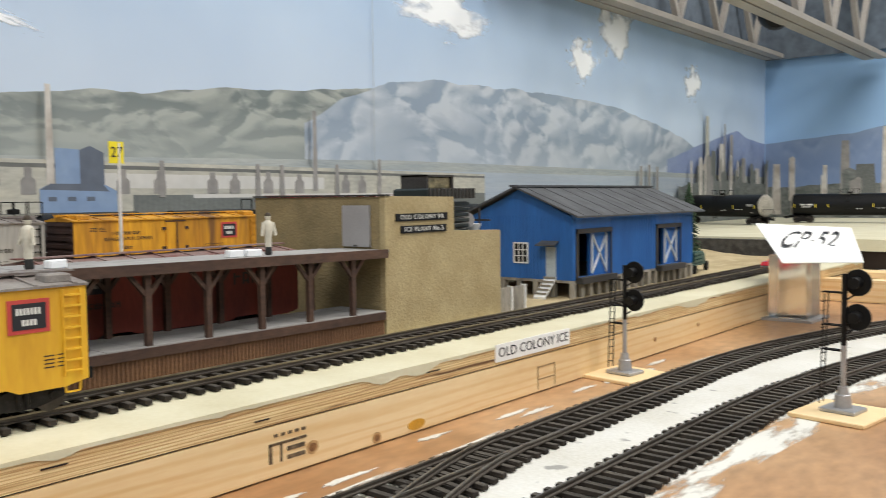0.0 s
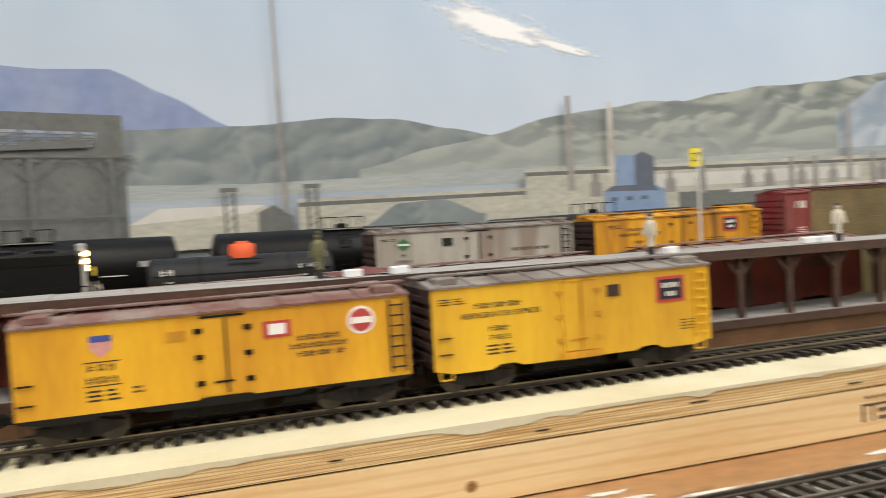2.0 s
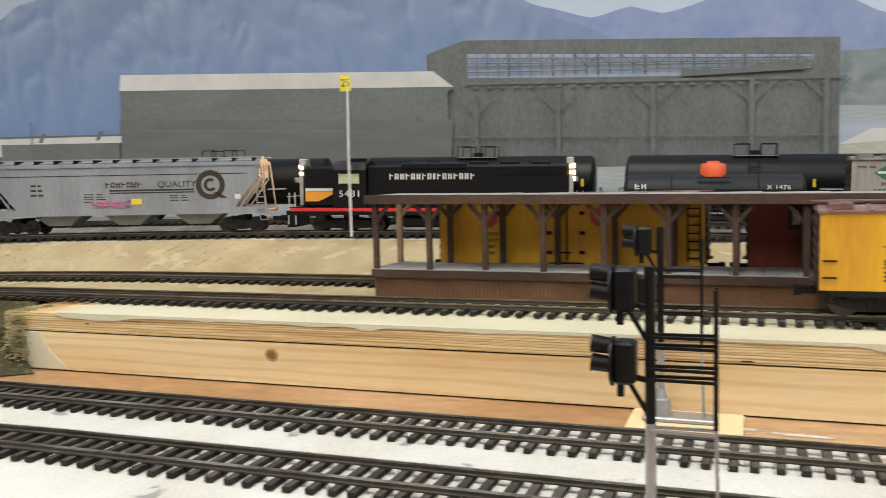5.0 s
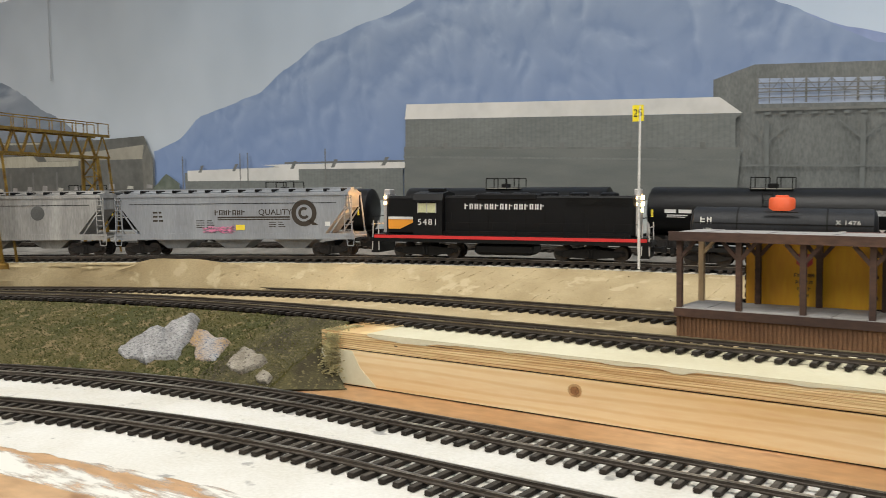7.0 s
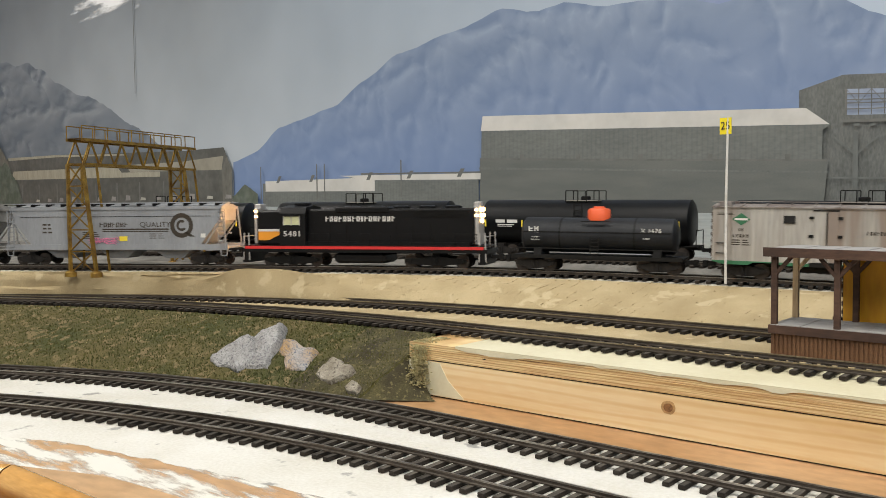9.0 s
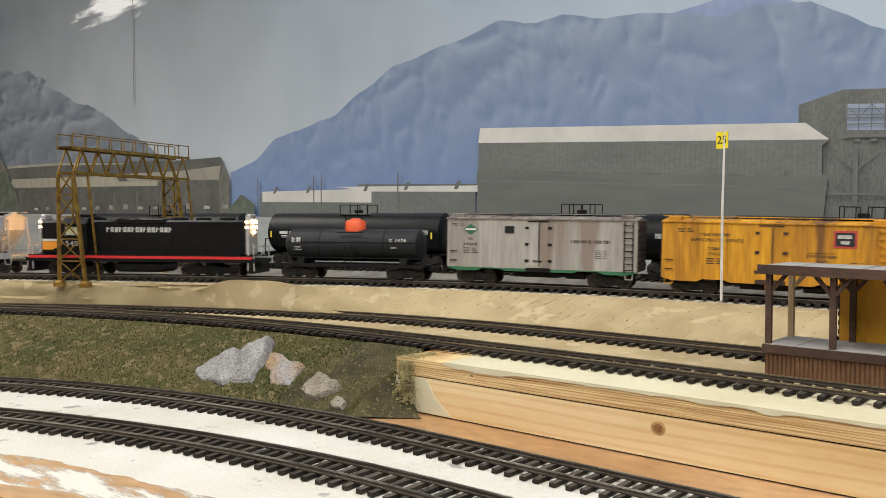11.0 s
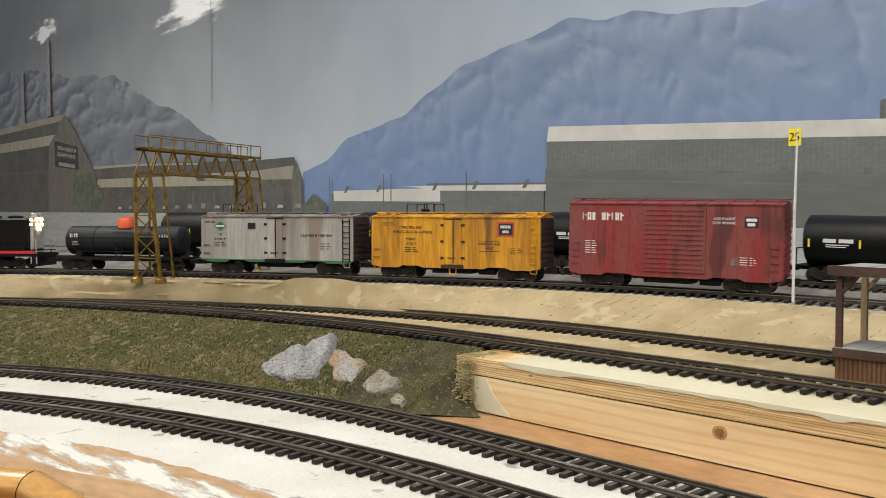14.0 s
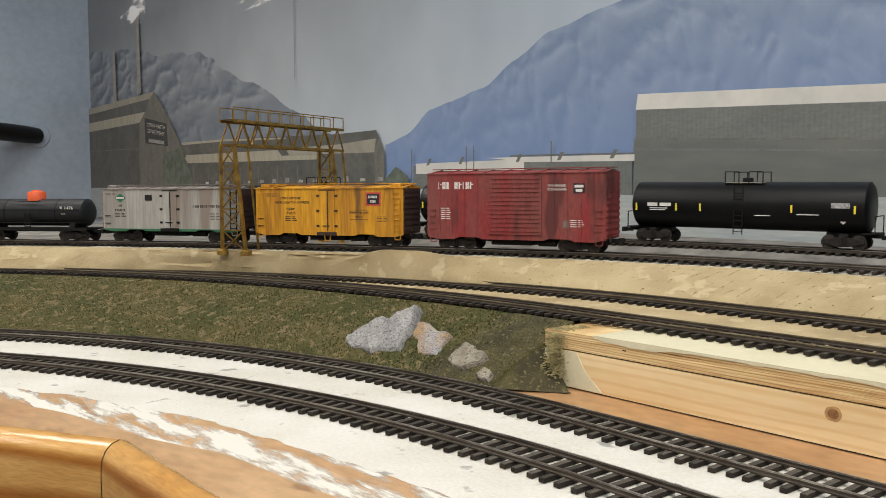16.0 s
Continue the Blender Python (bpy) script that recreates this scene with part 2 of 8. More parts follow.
CARRED = material("red_model_car", (0.52, 0.02, 0.03), 0.25, vary=0.03, bump=0)
TRUCKGREEN = material("green_truck", (0.03, 0.09, 0.075), 0.4, vary=0.1)
NEEDLE = material("conifer_needles", (0.035, 0.065, 0.03), 0.95, vary=0.3, scale=90)
BARK = material("bark", (0.10, 0.07, 0.045), 0.95, vary=0.2)
COAT = material("figure_white_coat", (0.62, 0.58, 0.48), 0.8, vary=0.08)
JACKET = material("figure_olive_coat", (0.17, 0.16, 0.085), 0.8, vary=0.12)
CLEAR = material("clear_acrylic_block", (0.95, 0.95, 0.94), 0.18, vary=0.02, bump=0)
CLEAR.node_tree.nodes["Principled BSDF"].inputs["Transmission Weight"].default_value = 0.9
ICE = material("ice_block", (0.84, 0.86, 0.88), 0.3, vary=0.03, bump=0)
PLASTER = material("room_wall_paint", (0.40, 0.40, 0.39), 0.9, vary=0.03, scale=3, fine=200)
CEIL = material("ceiling_tile", (0.45, 0.44, 0.42), 0.95, vary=0.05, scale=5, fine=120)
FLOOR = material("grey_carpet", (0.20, 0.20, 0.21), 0.95, vary=0.1, scale=8, fine=400)
FASCIA = material("painted_steel_joist", (0.37, 0.34, 0.305), 0.55, vary=0.08, scale=8, fine=200)
CORNERWALL = material("pale_blue_wall", (0.35, 0.43, 0.53), 0.7, vary=0.08, scale=4, fine=60, color2=(0.28, 0.345, 0.43))


# ---- mesh building ----
class Shape:
    def __init__(self):
        self.v, self.f = [], []

    def add(self, vs, fs):
        o = len(self.v)
        self.v += [tuple(p) for p in vs]
        self.f += [tuple(i + o for i in q) for q in fs]
        return self

    def box(self, x0, x1, y0, y1, z0, z1):
        vs = [(x, y, z) for x in (x0, x1) for y in (y0, y1) for z in (z0, z1)]
        return self.add(vs, [(0, 1, 3, 2), (4, 6, 7, 5), (0, 4, 5, 1), (2, 3, 7, 6), (0, 2, 6, 4), (1, 5, 7, 3)])

    def chamfer_box(self, x0, x1, y0, y1, z0, z1, c):
        """A box with cut edges along z and a cut top rim."""
        def ring(d, z):
            return [(x0 + d + c, y0 + d, z), (x1 - d - c, y0 + d, z), (x1 - d, y0 + d + c, z), (x1 - d, y1 - d - c, z), (x1 - d - c, y1 - d, z), (x0 + d + c, y1 - d, z), (x0 + d, y1 - d - c, z), (x0 + d, y0 + d + c, z)]
        vs = ring(c, z0) + ring(0, z0 + c) + ring(0, z1 - c) + ring(c, z1)
        fs = [tuple(range(7, -1, -1)), tuple(range(24, 32))]
        for k in range(3):
            for i in range(8):
                j = (i + 1) % 8
                fs.append((k * 8 + i, k * 8 + j, k * 8 + 8 + j, k * 8 + 8 + i))
        return self.add(vs, fs)

    def cyl(self, p0, p1, r, n=10, r2=None):
        p0, p1 = Vector(p0), Vector(p1)
        q = (p1 - p0).to_track_quat("Z", "Y")
        r2 = r if r2 is None else r2
        vs = []
        for p, rr in ((p0, r), (p1, r2)):
            for i in range(n):
                a = 2 * math.pi * i / n
                vs.append(p + q @ Vector((rr * math.cos(a), rr * math.sin(a), 0)))
        fs = [(i, (i + 1) % n, n + (i + 1) % n, n + i) for i in range(n)]
        return self.add(vs, fs + [tuple(range(n - 1, -1, -1)), tuple(range(n, 2 * n))])

    def lathe(self, rings, axis, n=20):
        """rings: (position along axis, radius); axis is an origin and a direction."""
        o, d = Vector(axis[0]), Vector(axis[1]).normalized()
        q = d.to_track_quat("Z", "Y")
        vs = []
        for h, r in rings:
            for i in range(n):
                a = 2 * math.pi * i / n
                vs.append(o + d * h + q @ Vector((r * math.cos(a), r * math.sin(a), 0)))
        fs = []
        for k in range(len(rings) - 1):
            fs += [(k * n + i, k * n + (i + 1) % n, k * n + n + (i + 1) % n, k * n + n + i) for i in range(n)]
        m = (len(rings) - 1) * n
        return self.add(vs, fs + [tuple(range(n - 1, -1, -1)), tuple(range(m, m + n))])

    def bar(self, p0, p1, w, h=None):
        """A straight square bar between two points."""
        h = w if h is None else h
        p0, p1 = Vector(p0), Vector(p1)
        q = (p1 - p0).to_track_quat("Z", "Y")
        vs = [p + q @ Vector((sx * w / 2, sy * h / 2, 0)) for p in (p0, p1) for sx, sy in ((-1, -1), (1, -1), (1, 1), (-1, 1))]
        return self.add(vs, [(3, 2, 1, 0), (4, 5, 6, 7)] + [(i, (i + 1) % 4, 4 + (i + 1) % 4, 4 + i) for i in range(4)])

    def prism(self, poly, axis, a, b):
        """A polygon of two coordinates, drawn out along the third axis from a to b."""
        def put(u, w, c):
            return {"x": (c, u, w), "y": (u, c, w), "z": (u, w, c)}[axis]
        n = len(poly)
        vs = [put(u, w, a) for u, w in poly] + [put(u, w, b) for u, w in poly]
        return self.add(vs, [tuple(range(n - 1, -1, -1)), tuple(range(n, 2 * n))] + [(i, (i + 1) % n, n + (i + 1) % n, n + i) for i in range(n)])

    def loft(self, curves):
        """A sheet through curves of equally many points."""
        n = len(curves[0])
        vs = [p for c in curves for p in c]
        return self.add(vs, [(k * n + i, k * n + i + 1, k * n + n + i + 1, k * n + n + i) for k in range(len(curves) - 1) for i in range(n - 1)])

    def mesh(self, name, mat, smooth=False):
        me = bpy.data.meshes.new(name)
        me.from_pydata(self.v, [], self.f)
        bm = bmesh.new()
        bm.from_mesh(me)
        bmesh.ops.recalc_face_normals(bm, faces=bm.faces)
        bm.to_mesh(me)
        bm.free()
        me.materials.append(mat)
        if smooth:
            for p in me.polygons:
                p.use_smooth = True
            me.set_sharp_from_angle(angle=radians(40))
        return me


def part(name, shape, mat, parent=None, label="", smooth=False):
    ob = new(name, shape.mesh(name, mat, smooth))
    if parent is not None:
        ob.parent = parent
    return tagged(ob, label)


def thing(name, m, label, category, group="", kind=""):
    ob = new(name)
    ob.matrix_world = m
    return tagged(ob, label, category, group, kind)


def structure(name, shape, mat, label, category, smooth=False, kind="structure"):
    return tagged(new(name, shape.mesh(name, mat, smooth)), label, category, "", kind)


def text_mesh(body, size, mat, depth=0.00008, spacing=1.0):
    cu = bpy.data.curves.new("writing", "FONT")
    cu.body, cu.size, cu.extrude, cu.align_x, cu.align_y, cu.space_character = body, size, depth, "CENTER", "CENTER", spacing
    cu.resolution_u = 3
    tmp = bpy.data.objects.new("writing", cu)
    scene.collection.objects.link(tmp)
    me = bpy.data.meshes.new_from_object(tmp.evaluated_get(bpy.context.evaluated_depsgraph_get()))
    bpy.data.objects.remove(tmp)
    me.materials.append(mat)
    return me


def writing(body, size, mat, m, parent, stretch=1.0, spacing=1.0):
    ob = new("writing", text_mesh(body, size, mat, spacing=spacing))
    ob.parent = parent
    ob.matrix_local = m @ Matrix.Diagonal((stretch, 1, 1, 1))
    return ob


def letter_bars(x, z, height, widths, y, mat, parent, gap=0.25, name="lettering"):
    """Plain thin bars, two upright and one or two level for each letter, centred at x, on the side that faces -y."""
    total = sum((w + gap) * height for w in widths)
    s, u = Shape(), x - total / 2
    for k, w in enumerate(widths):
        if w > 0.3:
            a, b, e = u, u + w * height, 0.17 * height
            s.box(a, a + e * 1.2, y - 0.00012, y + 0.0002, z - height / 2, z + height / 2)
            if (k * 7) % 3:
                s.box(b - e * 1.2, b, y - 0.00012, y + 0.0002, z - height / 2, z + height / 2)
            for lev in ((0.5, -0.33), (0.08,), (-0.33, 0.08))[(k * 5 + len(widths)) % 3]:
                s.box(a + e * 1.2, b - (e * 1.2 if (k * 7) % 3 else 0), y - 0.00012, y + 0.0002, z + lev * height - (e if lev > 0.3 else 0), z + lev * height + (0 if lev > 0.3 else e))
        u += (w + gap) * height
    return part(name, s, mat, parent)


# ---- lines of track ----
def path(X, y0, R, y1=99.0, R1=1.0):
    """A line that runs along y at X, and bends towards +x below y0 and above y1."""
    def at(s, off=0.0):
        if s < y0:
            p = (y0 - s) / R
            return X + R * (1 - math.cos(p)) + off * math.cos(p), y0 - R * math.sin(p) + off * math.sin(p), p
        if s > y1:
            p = (s - y1) / R1
            return X + R1 * (1 - math.cos(p)) + off * math.cos(p), y1 + R1 * math.sin(p) - off * math.sin(p), -p
        return X + off, s, 0.0
    return at


FRONT = path(-0.300, -0.54, 0.94)
REAR = path(-0.381, -0.50, 0.78)
LINE_A = path(-0.206, -0.47, 0.72, 0.48, 0.75)
LINE_B = path(-0.150, -0.40, 0.75, 0.38, 1.1)
MAIN = path(-0.535, -0.02, 1.76)
YARD = path(-0.600, -0.10, 2.3)
DECK, SHELF = 0.031, 0.0545


def grade(line, s):
    """The upper tracks fall by 14 mm on their way behind the platform."""
    if line is not MAIN and line is not YARD:
        return 0.0
    u = min(1, max(0, (s + 0.70) / 0.95))
    return -0.0145 * u * u * (3 - 2 * u)


def stations(a, b, step):
    n = max(2, int(abs(b - a) / step) + 1)
    return [a + (b - a) * i / (n - 1) for i in range(n)]


def curve(line, off, z, ss, wob=0.0, zwob=0.0, seed=0.0):
    out = []
    for s in ss:
        w = wob * noise.noise((s * 23, seed, 0.3)) + 0.6 * wob * noise.noise((s * 70, seed, 1.3))
        x, y, _ = line(s, off + w)
        out.append((x, y, z + grade(line, s) + zwob * noise.noise((s * 30, seed, 7.7))))
    return out


tie_mesh = Shape().chamfer_box(-0.0155, 0.0155, -0.00150, 0.00150, 0, 0.0019, 0.0002).mesh("tie", TIE)
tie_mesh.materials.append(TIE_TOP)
# upward faces take the lighter tie colour, sides keep the dark one
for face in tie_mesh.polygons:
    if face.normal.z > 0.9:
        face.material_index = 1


def lay_track(line, a, b, z, label, pitch=0.0074, metal=None):
    tr = thing("track", pose(0, 0, 0), label, "railway track", "tracks", "structure")
    ss = stations(a, b, 0.02)
    for side in (-0.0087, 0.0087):
        prof = [(-0.0011, 0.0021), (0.0011, 0.0021), (0.0011, 0.0026), (0.0003, 0.0029), (0.0003, 0.0037), (0.0004, 0.0039), (0.0004, 0.0045), (-0.0004, 0.0045), (-0.0004, 0.0039), (-0.0003, 0.0037), (-0.0003, 0.0029), (-0.0011, 0.0026)]
        s = Shape()
        s.loft([curve(line, side + u, z + w, ss) for u, w in prof + prof[:1]])
        rl = part("rail", s, RAIL, tr)
        rl.data.materials.append(metal or RAIL_TOP)
        for face in rl.data.polygons:
            if face.index // (len(ss) - 1) in (5, 6, 7):
                face.material_index = 1
    n = int(abs(a - b) / pitch)
    for i in range(n):
        sgn = min(a, b) + pitch * (i + 0.5)
        x, y, p = line(sgn)
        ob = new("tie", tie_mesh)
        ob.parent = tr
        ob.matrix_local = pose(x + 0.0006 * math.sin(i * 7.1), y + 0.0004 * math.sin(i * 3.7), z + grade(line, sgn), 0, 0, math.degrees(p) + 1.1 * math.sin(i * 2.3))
    return tr


# ---- the room that closes the place ----
structure("floor", Shape().box(-0.9, 3.2, -2.9, 2.3, -1.12, -1.1), FLOOR, "dark grey carpeted floor below the layout", "floor")
structure("ceiling", Shape().box(-0.9, 3.2, -2.9, 2.3, 1.3, 1.34), CEIL, "plain off-white ceiling above the layout room", "ceiling")
structure("wall_east", Shape().box(3.1, 3.2, -2.9, 2.3, -1.1, 1.3), PLASTER, "plain pale painted wall behind the aisle", "wall")
structure("wall_south", Shape().box(-0.70, 3.1, -2.75, -2.62, -1.1, 1.3), CORNERWALL, "pale blue painted wall closing the layout corner", "wall")
structure("wall_upper_west", Shape().box(-0.84, -0.70, -2.62, 1.94, 0.66, 1.3), PLASTER, "plain wall above the printed backdrop", "wall")


# ---- the printed backdrop: one wall with flat paper layers ----
def sky_material(name, low, high, side, y0, y1, z0=0.1, z1=0.42):
    m = bpy.data.materials.new(name)
    m.use_nodes = True
    n, l = m.node_tree.nodes, m.node_tree.links
    b = n["Principled BSDF"]
    b.inputs["Roughness"].default_value = 0.55
    tc, sp = n.new("ShaderNodeTexCoord"), n.new("ShaderNodeSeparateXYZ")
    l.new(tc.outputs["Object"], sp.inputs[0])
    mz, my = n.new("ShaderNodeMapRange"), n.new("ShaderNodeMapRange")
    mz.inputs[1].default_value, mz.inputs[2].default_value = z0, z1
    my.inputs[1].default_value, my.inputs[2].default_value = y0, y1
    l.new(sp.outputs["Z"], mz.inputs[0])
    l.new(sp.outputs["Y"], my.inputs[0])
    a, c = n.new("ShaderNodeMix"), n.new("ShaderNodeMix")
    a.data_type = c.data_type = "RGBA"
    a.inputs[6].default_value, a.inputs[7].default_value = [*low, 1], [*high, 1]
    l.new(mz.outputs[0], a.inputs["Factor"])
    l.new(a.outputs[2], c.inputs[6])
    # side tone pales low and darkens high: lamp falloff put into the sky colour
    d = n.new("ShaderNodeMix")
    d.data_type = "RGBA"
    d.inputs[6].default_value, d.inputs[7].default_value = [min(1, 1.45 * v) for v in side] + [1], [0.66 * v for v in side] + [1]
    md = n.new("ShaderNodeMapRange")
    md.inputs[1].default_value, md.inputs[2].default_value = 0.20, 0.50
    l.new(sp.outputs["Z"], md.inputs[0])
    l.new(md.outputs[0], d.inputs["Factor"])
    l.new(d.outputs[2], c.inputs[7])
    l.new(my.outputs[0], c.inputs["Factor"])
    nz, mx = n.new("ShaderNodeTexNoise"), n.new("ShaderNodeMix")
    nz.inputs["Scale"].default_value = 9
    mx.data_type, mx.blend_type = "RGBA", "SOFT_LIGHT"
    mx.inputs["Factor"].default_value = 0.25
    l.new(tc.outputs["Object"], nz.inputs["Vector"])
    l.new(c.outputs[2], mx.inputs[6])
    l.new(nz.outputs["Fac"], mx.inputs[7])
    l.new(mx.outputs[2], b.inputs["Base Color"])
    return m


def mountain_mat(name, dark, light, scale, stretch, relief=5.0, haze=None, low=0.12, high=0.30):
    """A photographed mountain side: two noises, one set a little aside, give its lit and unlit gullies; its foot pales with distance in the photo."""
    m = bpy.data.materials.new(name)
    m.use_nodes = True
    n, l = m.node_tree.nodes, m.node_tree.links
    b = n["Principled BSDF"]
    b.inputs["Roughness"].default_value = 0.55
    tc, mp = n.new("ShaderNodeTexCoord"), n.new("ShaderNodeMapping")
    mp.inputs["Scale"].default_value = stretch
    mp.inputs["Rotation"].default_value = (0.45, 0, 0)
    l.new(tc.outputs["Object"], mp.inputs["Vector"])
    wz, wv = n.new("ShaderNodeTexNoise"), n.new("ShaderNodeVectorMath")
    wz.inputs["Scale"].default_value, wz.inputs["Detail"].default_value = scale * 0.6, 2
    l.new(mp.outputs["Vector"], wz.inputs["Vector"])
    wv.operation = "MULTIPLY_ADD"
    wv.inputs[1].default_value = (0.0, 0.9 / scale, 0.5 / scale)
    l.new(wz.outputs["Color"], wv.inputs[0])
    l.new(mp.outputs["Vector"], wv.inputs[2])
    sh = n.new("ShaderNodeVectorMath")
    sh.inputs[1].default_value = (0.0, 0.10 / scale, -0.06 / scale)
    l.new(wv.outputs[0], sh.inputs[0])
    n1, n2, sub, fac = n.new("ShaderNodeTexNoise"), n.new("ShaderNodeTexNoise"), n.new("ShaderNodeMath"), n.new("ShaderNodeMath")
    for t, src in ((n1, wv.outputs[0]), (n2, sh.outputs[0])):
        t.noise_type = "RIDGED_MULTIFRACTAL"
        t.inputs["Scale"].default_value, t.inputs["Detail"].default_value, t.inputs["Roughness"].default_value = scale * 1.7, 9, 0.68
        t.inputs["Offset"].default_value, t.inputs["Gain"].default_value = 0.85, 1.4
        l.new(src, t.inputs["Vector"])
    sub.operation, fac.operation = "SUBTRACT", "MULTIPLY_ADD"
    l.new(n1.outputs["Fac"], sub.inputs[0])
    l.new(n2.outputs["Fac"], sub.inputs[1])
    l.new(sub.outputs[0], fac.inputs[0])
    fac.inputs[1].default_value, fac.inputs[2].default_value = relief, 0.42
    fac.use_clamp = True
    mx = n.new("ShaderNodeMix")
    mx.data_type = "RGBA"
    mx.inputs[6].default_value, mx.inputs[7].default_value = [*dark, 1], [*light, 1]
    l.new(fac.outputs[0], mx.inputs["Factor"])
    last = mx.outputs[2]
    if haze:
        sp, mr, hz = n.new("ShaderNodeSeparateXYZ"), n.new("ShaderNodeMapRange"), n.new("ShaderNodeMix")
        l.new(tc.outputs["Object"], sp.inputs[0])
        l.new(sp.outputs["Z"], mr.inputs[0])
        mr.inputs[1].default_value, mr.inputs[2].default_value, mr.inputs[3].default_value, mr.inputs[4].default_value = low, high, 0.85, 0.0
        hz.data_type = "RGBA"
        hz.inputs[7].default_value = [*haze, 1]
        l.new(last, hz.inputs[6])
        l.new(mr.outputs[0], hz.inputs["Factor"])
        last = hz.outputs[2]
    l.new(last, b.inputs["Base Color"])
    return m


def print_mat(name, c1, c2, scale=30, stretch=(1, 1, 1), vary=0.2, fine=110):
    return material(name, c1, 0.55, vary=vary, scale=scale, fine=fine, stretch=stretch, color2=c2, bump=0)


SKY = sky_material("printed_sky_falloff", (0.64, 0.71, 0.80), (0.34, 0.49, 0.70), (0.30, 0.33, 0.36), 0.2, -1.35)
SKY_N = sky_material("printed_sky_corner", (0.40, 0.52, 0.66), (0.20, 0.36, 0.58), (0.2, 0.34, 0.55), -0.8, 3.0)
BX = -0.682
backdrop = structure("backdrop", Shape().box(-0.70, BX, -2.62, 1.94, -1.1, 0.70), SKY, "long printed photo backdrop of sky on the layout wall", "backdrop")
structure("wall_north", Shape().box(-0.84, 3.1, 1.94, 2.05, -1.1, 1.3), SKY_N, "blue printed sky backdrop on the end wall", "wall")
LAYER = [0]


def print_layer(poly, mat, label, parent=None, axis="x", base=BX):
    """A flat printed shape on the backdrop, a fraction of a millimetre proud of those behind it."""
    LAYER[0] += 1
    d = 0.00003 * LAYER[0]
    ob = new("backdrop_print", Shape().prism(poly, "x", base + d - 0.00002, base + d).mesh("backdrop_print", mat))
    return tagged(ob, label, "backdrop", "", "structure")


def ridge(points, rough, step, seed, floor_z):
    """A skyline through a few heights, with small teeth."""
    top, out = sorted(points), []
    for (ya, za), (yb, zb) in zip(top, top[1:]):
        k = max(1, int((yb - ya) / step))
        for i in range(k):
            y = ya + (yb - ya) * i / k
            u = i / k
            u = u * u * (3 - 2 * u) * 0.5 + u * 0.5
            out.append((y, za + (zb - za) * u + rough * (noise.noise((y * 25, seed, 0)) + 0.5 * noise.noise((y * 80, seed, 3)))))
    out.append(top[-1])
    return [(out[0][0], floor_z)] + out + [(out[-1][0], floor_z)]


P_BLUE = mountain_mat("print_blue_mountain", (0.16, 0.22, 0.34), (0.265, 0.33, 0.445), 13, (1, 0.8, 0.75), 0.7, (0.19, 0.275, 0.48), 0.13, 0.29)
P_BLUE2 = print_mat("print_far_blue_hills", (0.21, 0.27, 0.46), (0.27, 0.33, 0.50), 22, vary=0.08)
P_ROCK = mountain_mat("print_grey_rock_mountain", (0.12, 0.145, 0.18), (0.30, 0.325, 0.355), 15, (1, 0.42, 0.8), 0.85, (0.17, 0.20, 0.24), 0.16, 0.34)
P_HILL = mountain_mat("print_green_grey_hills", (0.17, 0.20, 0.195), (0.40, 0.42, 0.385), 18, (1, 0.5, 1.1), 1.5, (0.37, 0.40, 0.38), 0.135, 0.20)
P_HILL_D = mountain_mat("print_dark_hills", (0.165, 0.20, 0.215), (0.28, 0.31, 0.31), 18, (1, 0.8, 1.0), 0.8)
P_CLIFF = mountain_mat("print_pale_cliffs", (0.27, 0.335, 0.42), (0.50, 0.545, 0.60), 15, (1, 0.42, 0.75), 1.5, (0.50, 0.56, 0.63), 0.11, 0.19)
P_PLAIN = print_mat("print_valley_plain", (0.43, 0.45, 0.43), (0.33, 0.37, 0.39), 20, (1, 0.5, 6), 0.12)
P_LAKE = print_mat("print_lake", (0.36, 0.42, 0.50), (0.42, 0.47, 0.52), 20, (1, 0.4, 8), 0.06)
P_GREYWALL = material("print_grey_mill_wall", (0.122, 0.130, 0.124), 0.55, vary=0.25, scale=22, fine=240, stretch=(1, 2.5, 1), color2=(0.158, 0.166, 0.158), bump=0)
P_GREYWALL_L = material("print_grey_shed_wall", (0.150, 0.160, 0.152), 0.55, vary=0.14, scale=12, fine=160, stretch=(1, 1, 2.5), color2=(0.175, 0.186, 0.174), bump=0, grain=((1, 60, 0.4), 0.3, (0.91, 0.92, 0.92), "Y"))
P_DARKWALL = print_mat("print_dark_shed", (0.09, 0.09, 0.08), (0.13, 0.128, 0.115), 20, vary=0.2)
P_ROOF = print_mat("print_white_roof", (0.66, 0.64, 0.60), (0.56, 0.55, 0.52), 20, vary=0.06)
P_TANROOF = print_mat("print_tan_roof", (0.34, 0.32, 0.26), (0.28, 0.26, 0.21), 20, vary=0.1)
P_PALE = print_mat("print_pale_factory", (0.52, 0.50, 0.42), (0.42, 0.41, 0.36), 22, (1, 1, 3), 0.15)
P_TRUSS = print_mat("print_blue_gap", (0.27, 0.33, 0.45), (0.34, 0.39, 0.48), 30, vary=0.1)
P_STEEL = print_mat("print_steel_dark", (0.13, 0.135, 0.125), (0.17, 0.17, 0.16), 60, vary=0.15)
P_STACK = print_mat("print_smokestack", (0.25, 0.24, 0.23), (0.33, 0.31, 0.29), 60, vary=0.15)
P_STACK_L = print_mat("print_white_stack", (0.66, 0.63, 0.58), (0.42, 0.37, 0.32), 40, vary=0.1)
P_BLDGBLUE = print_mat("print_blue_building", (0.20, 0.29, 0.46), (0.24, 0.33, 0.48), 40, vary=0.06)
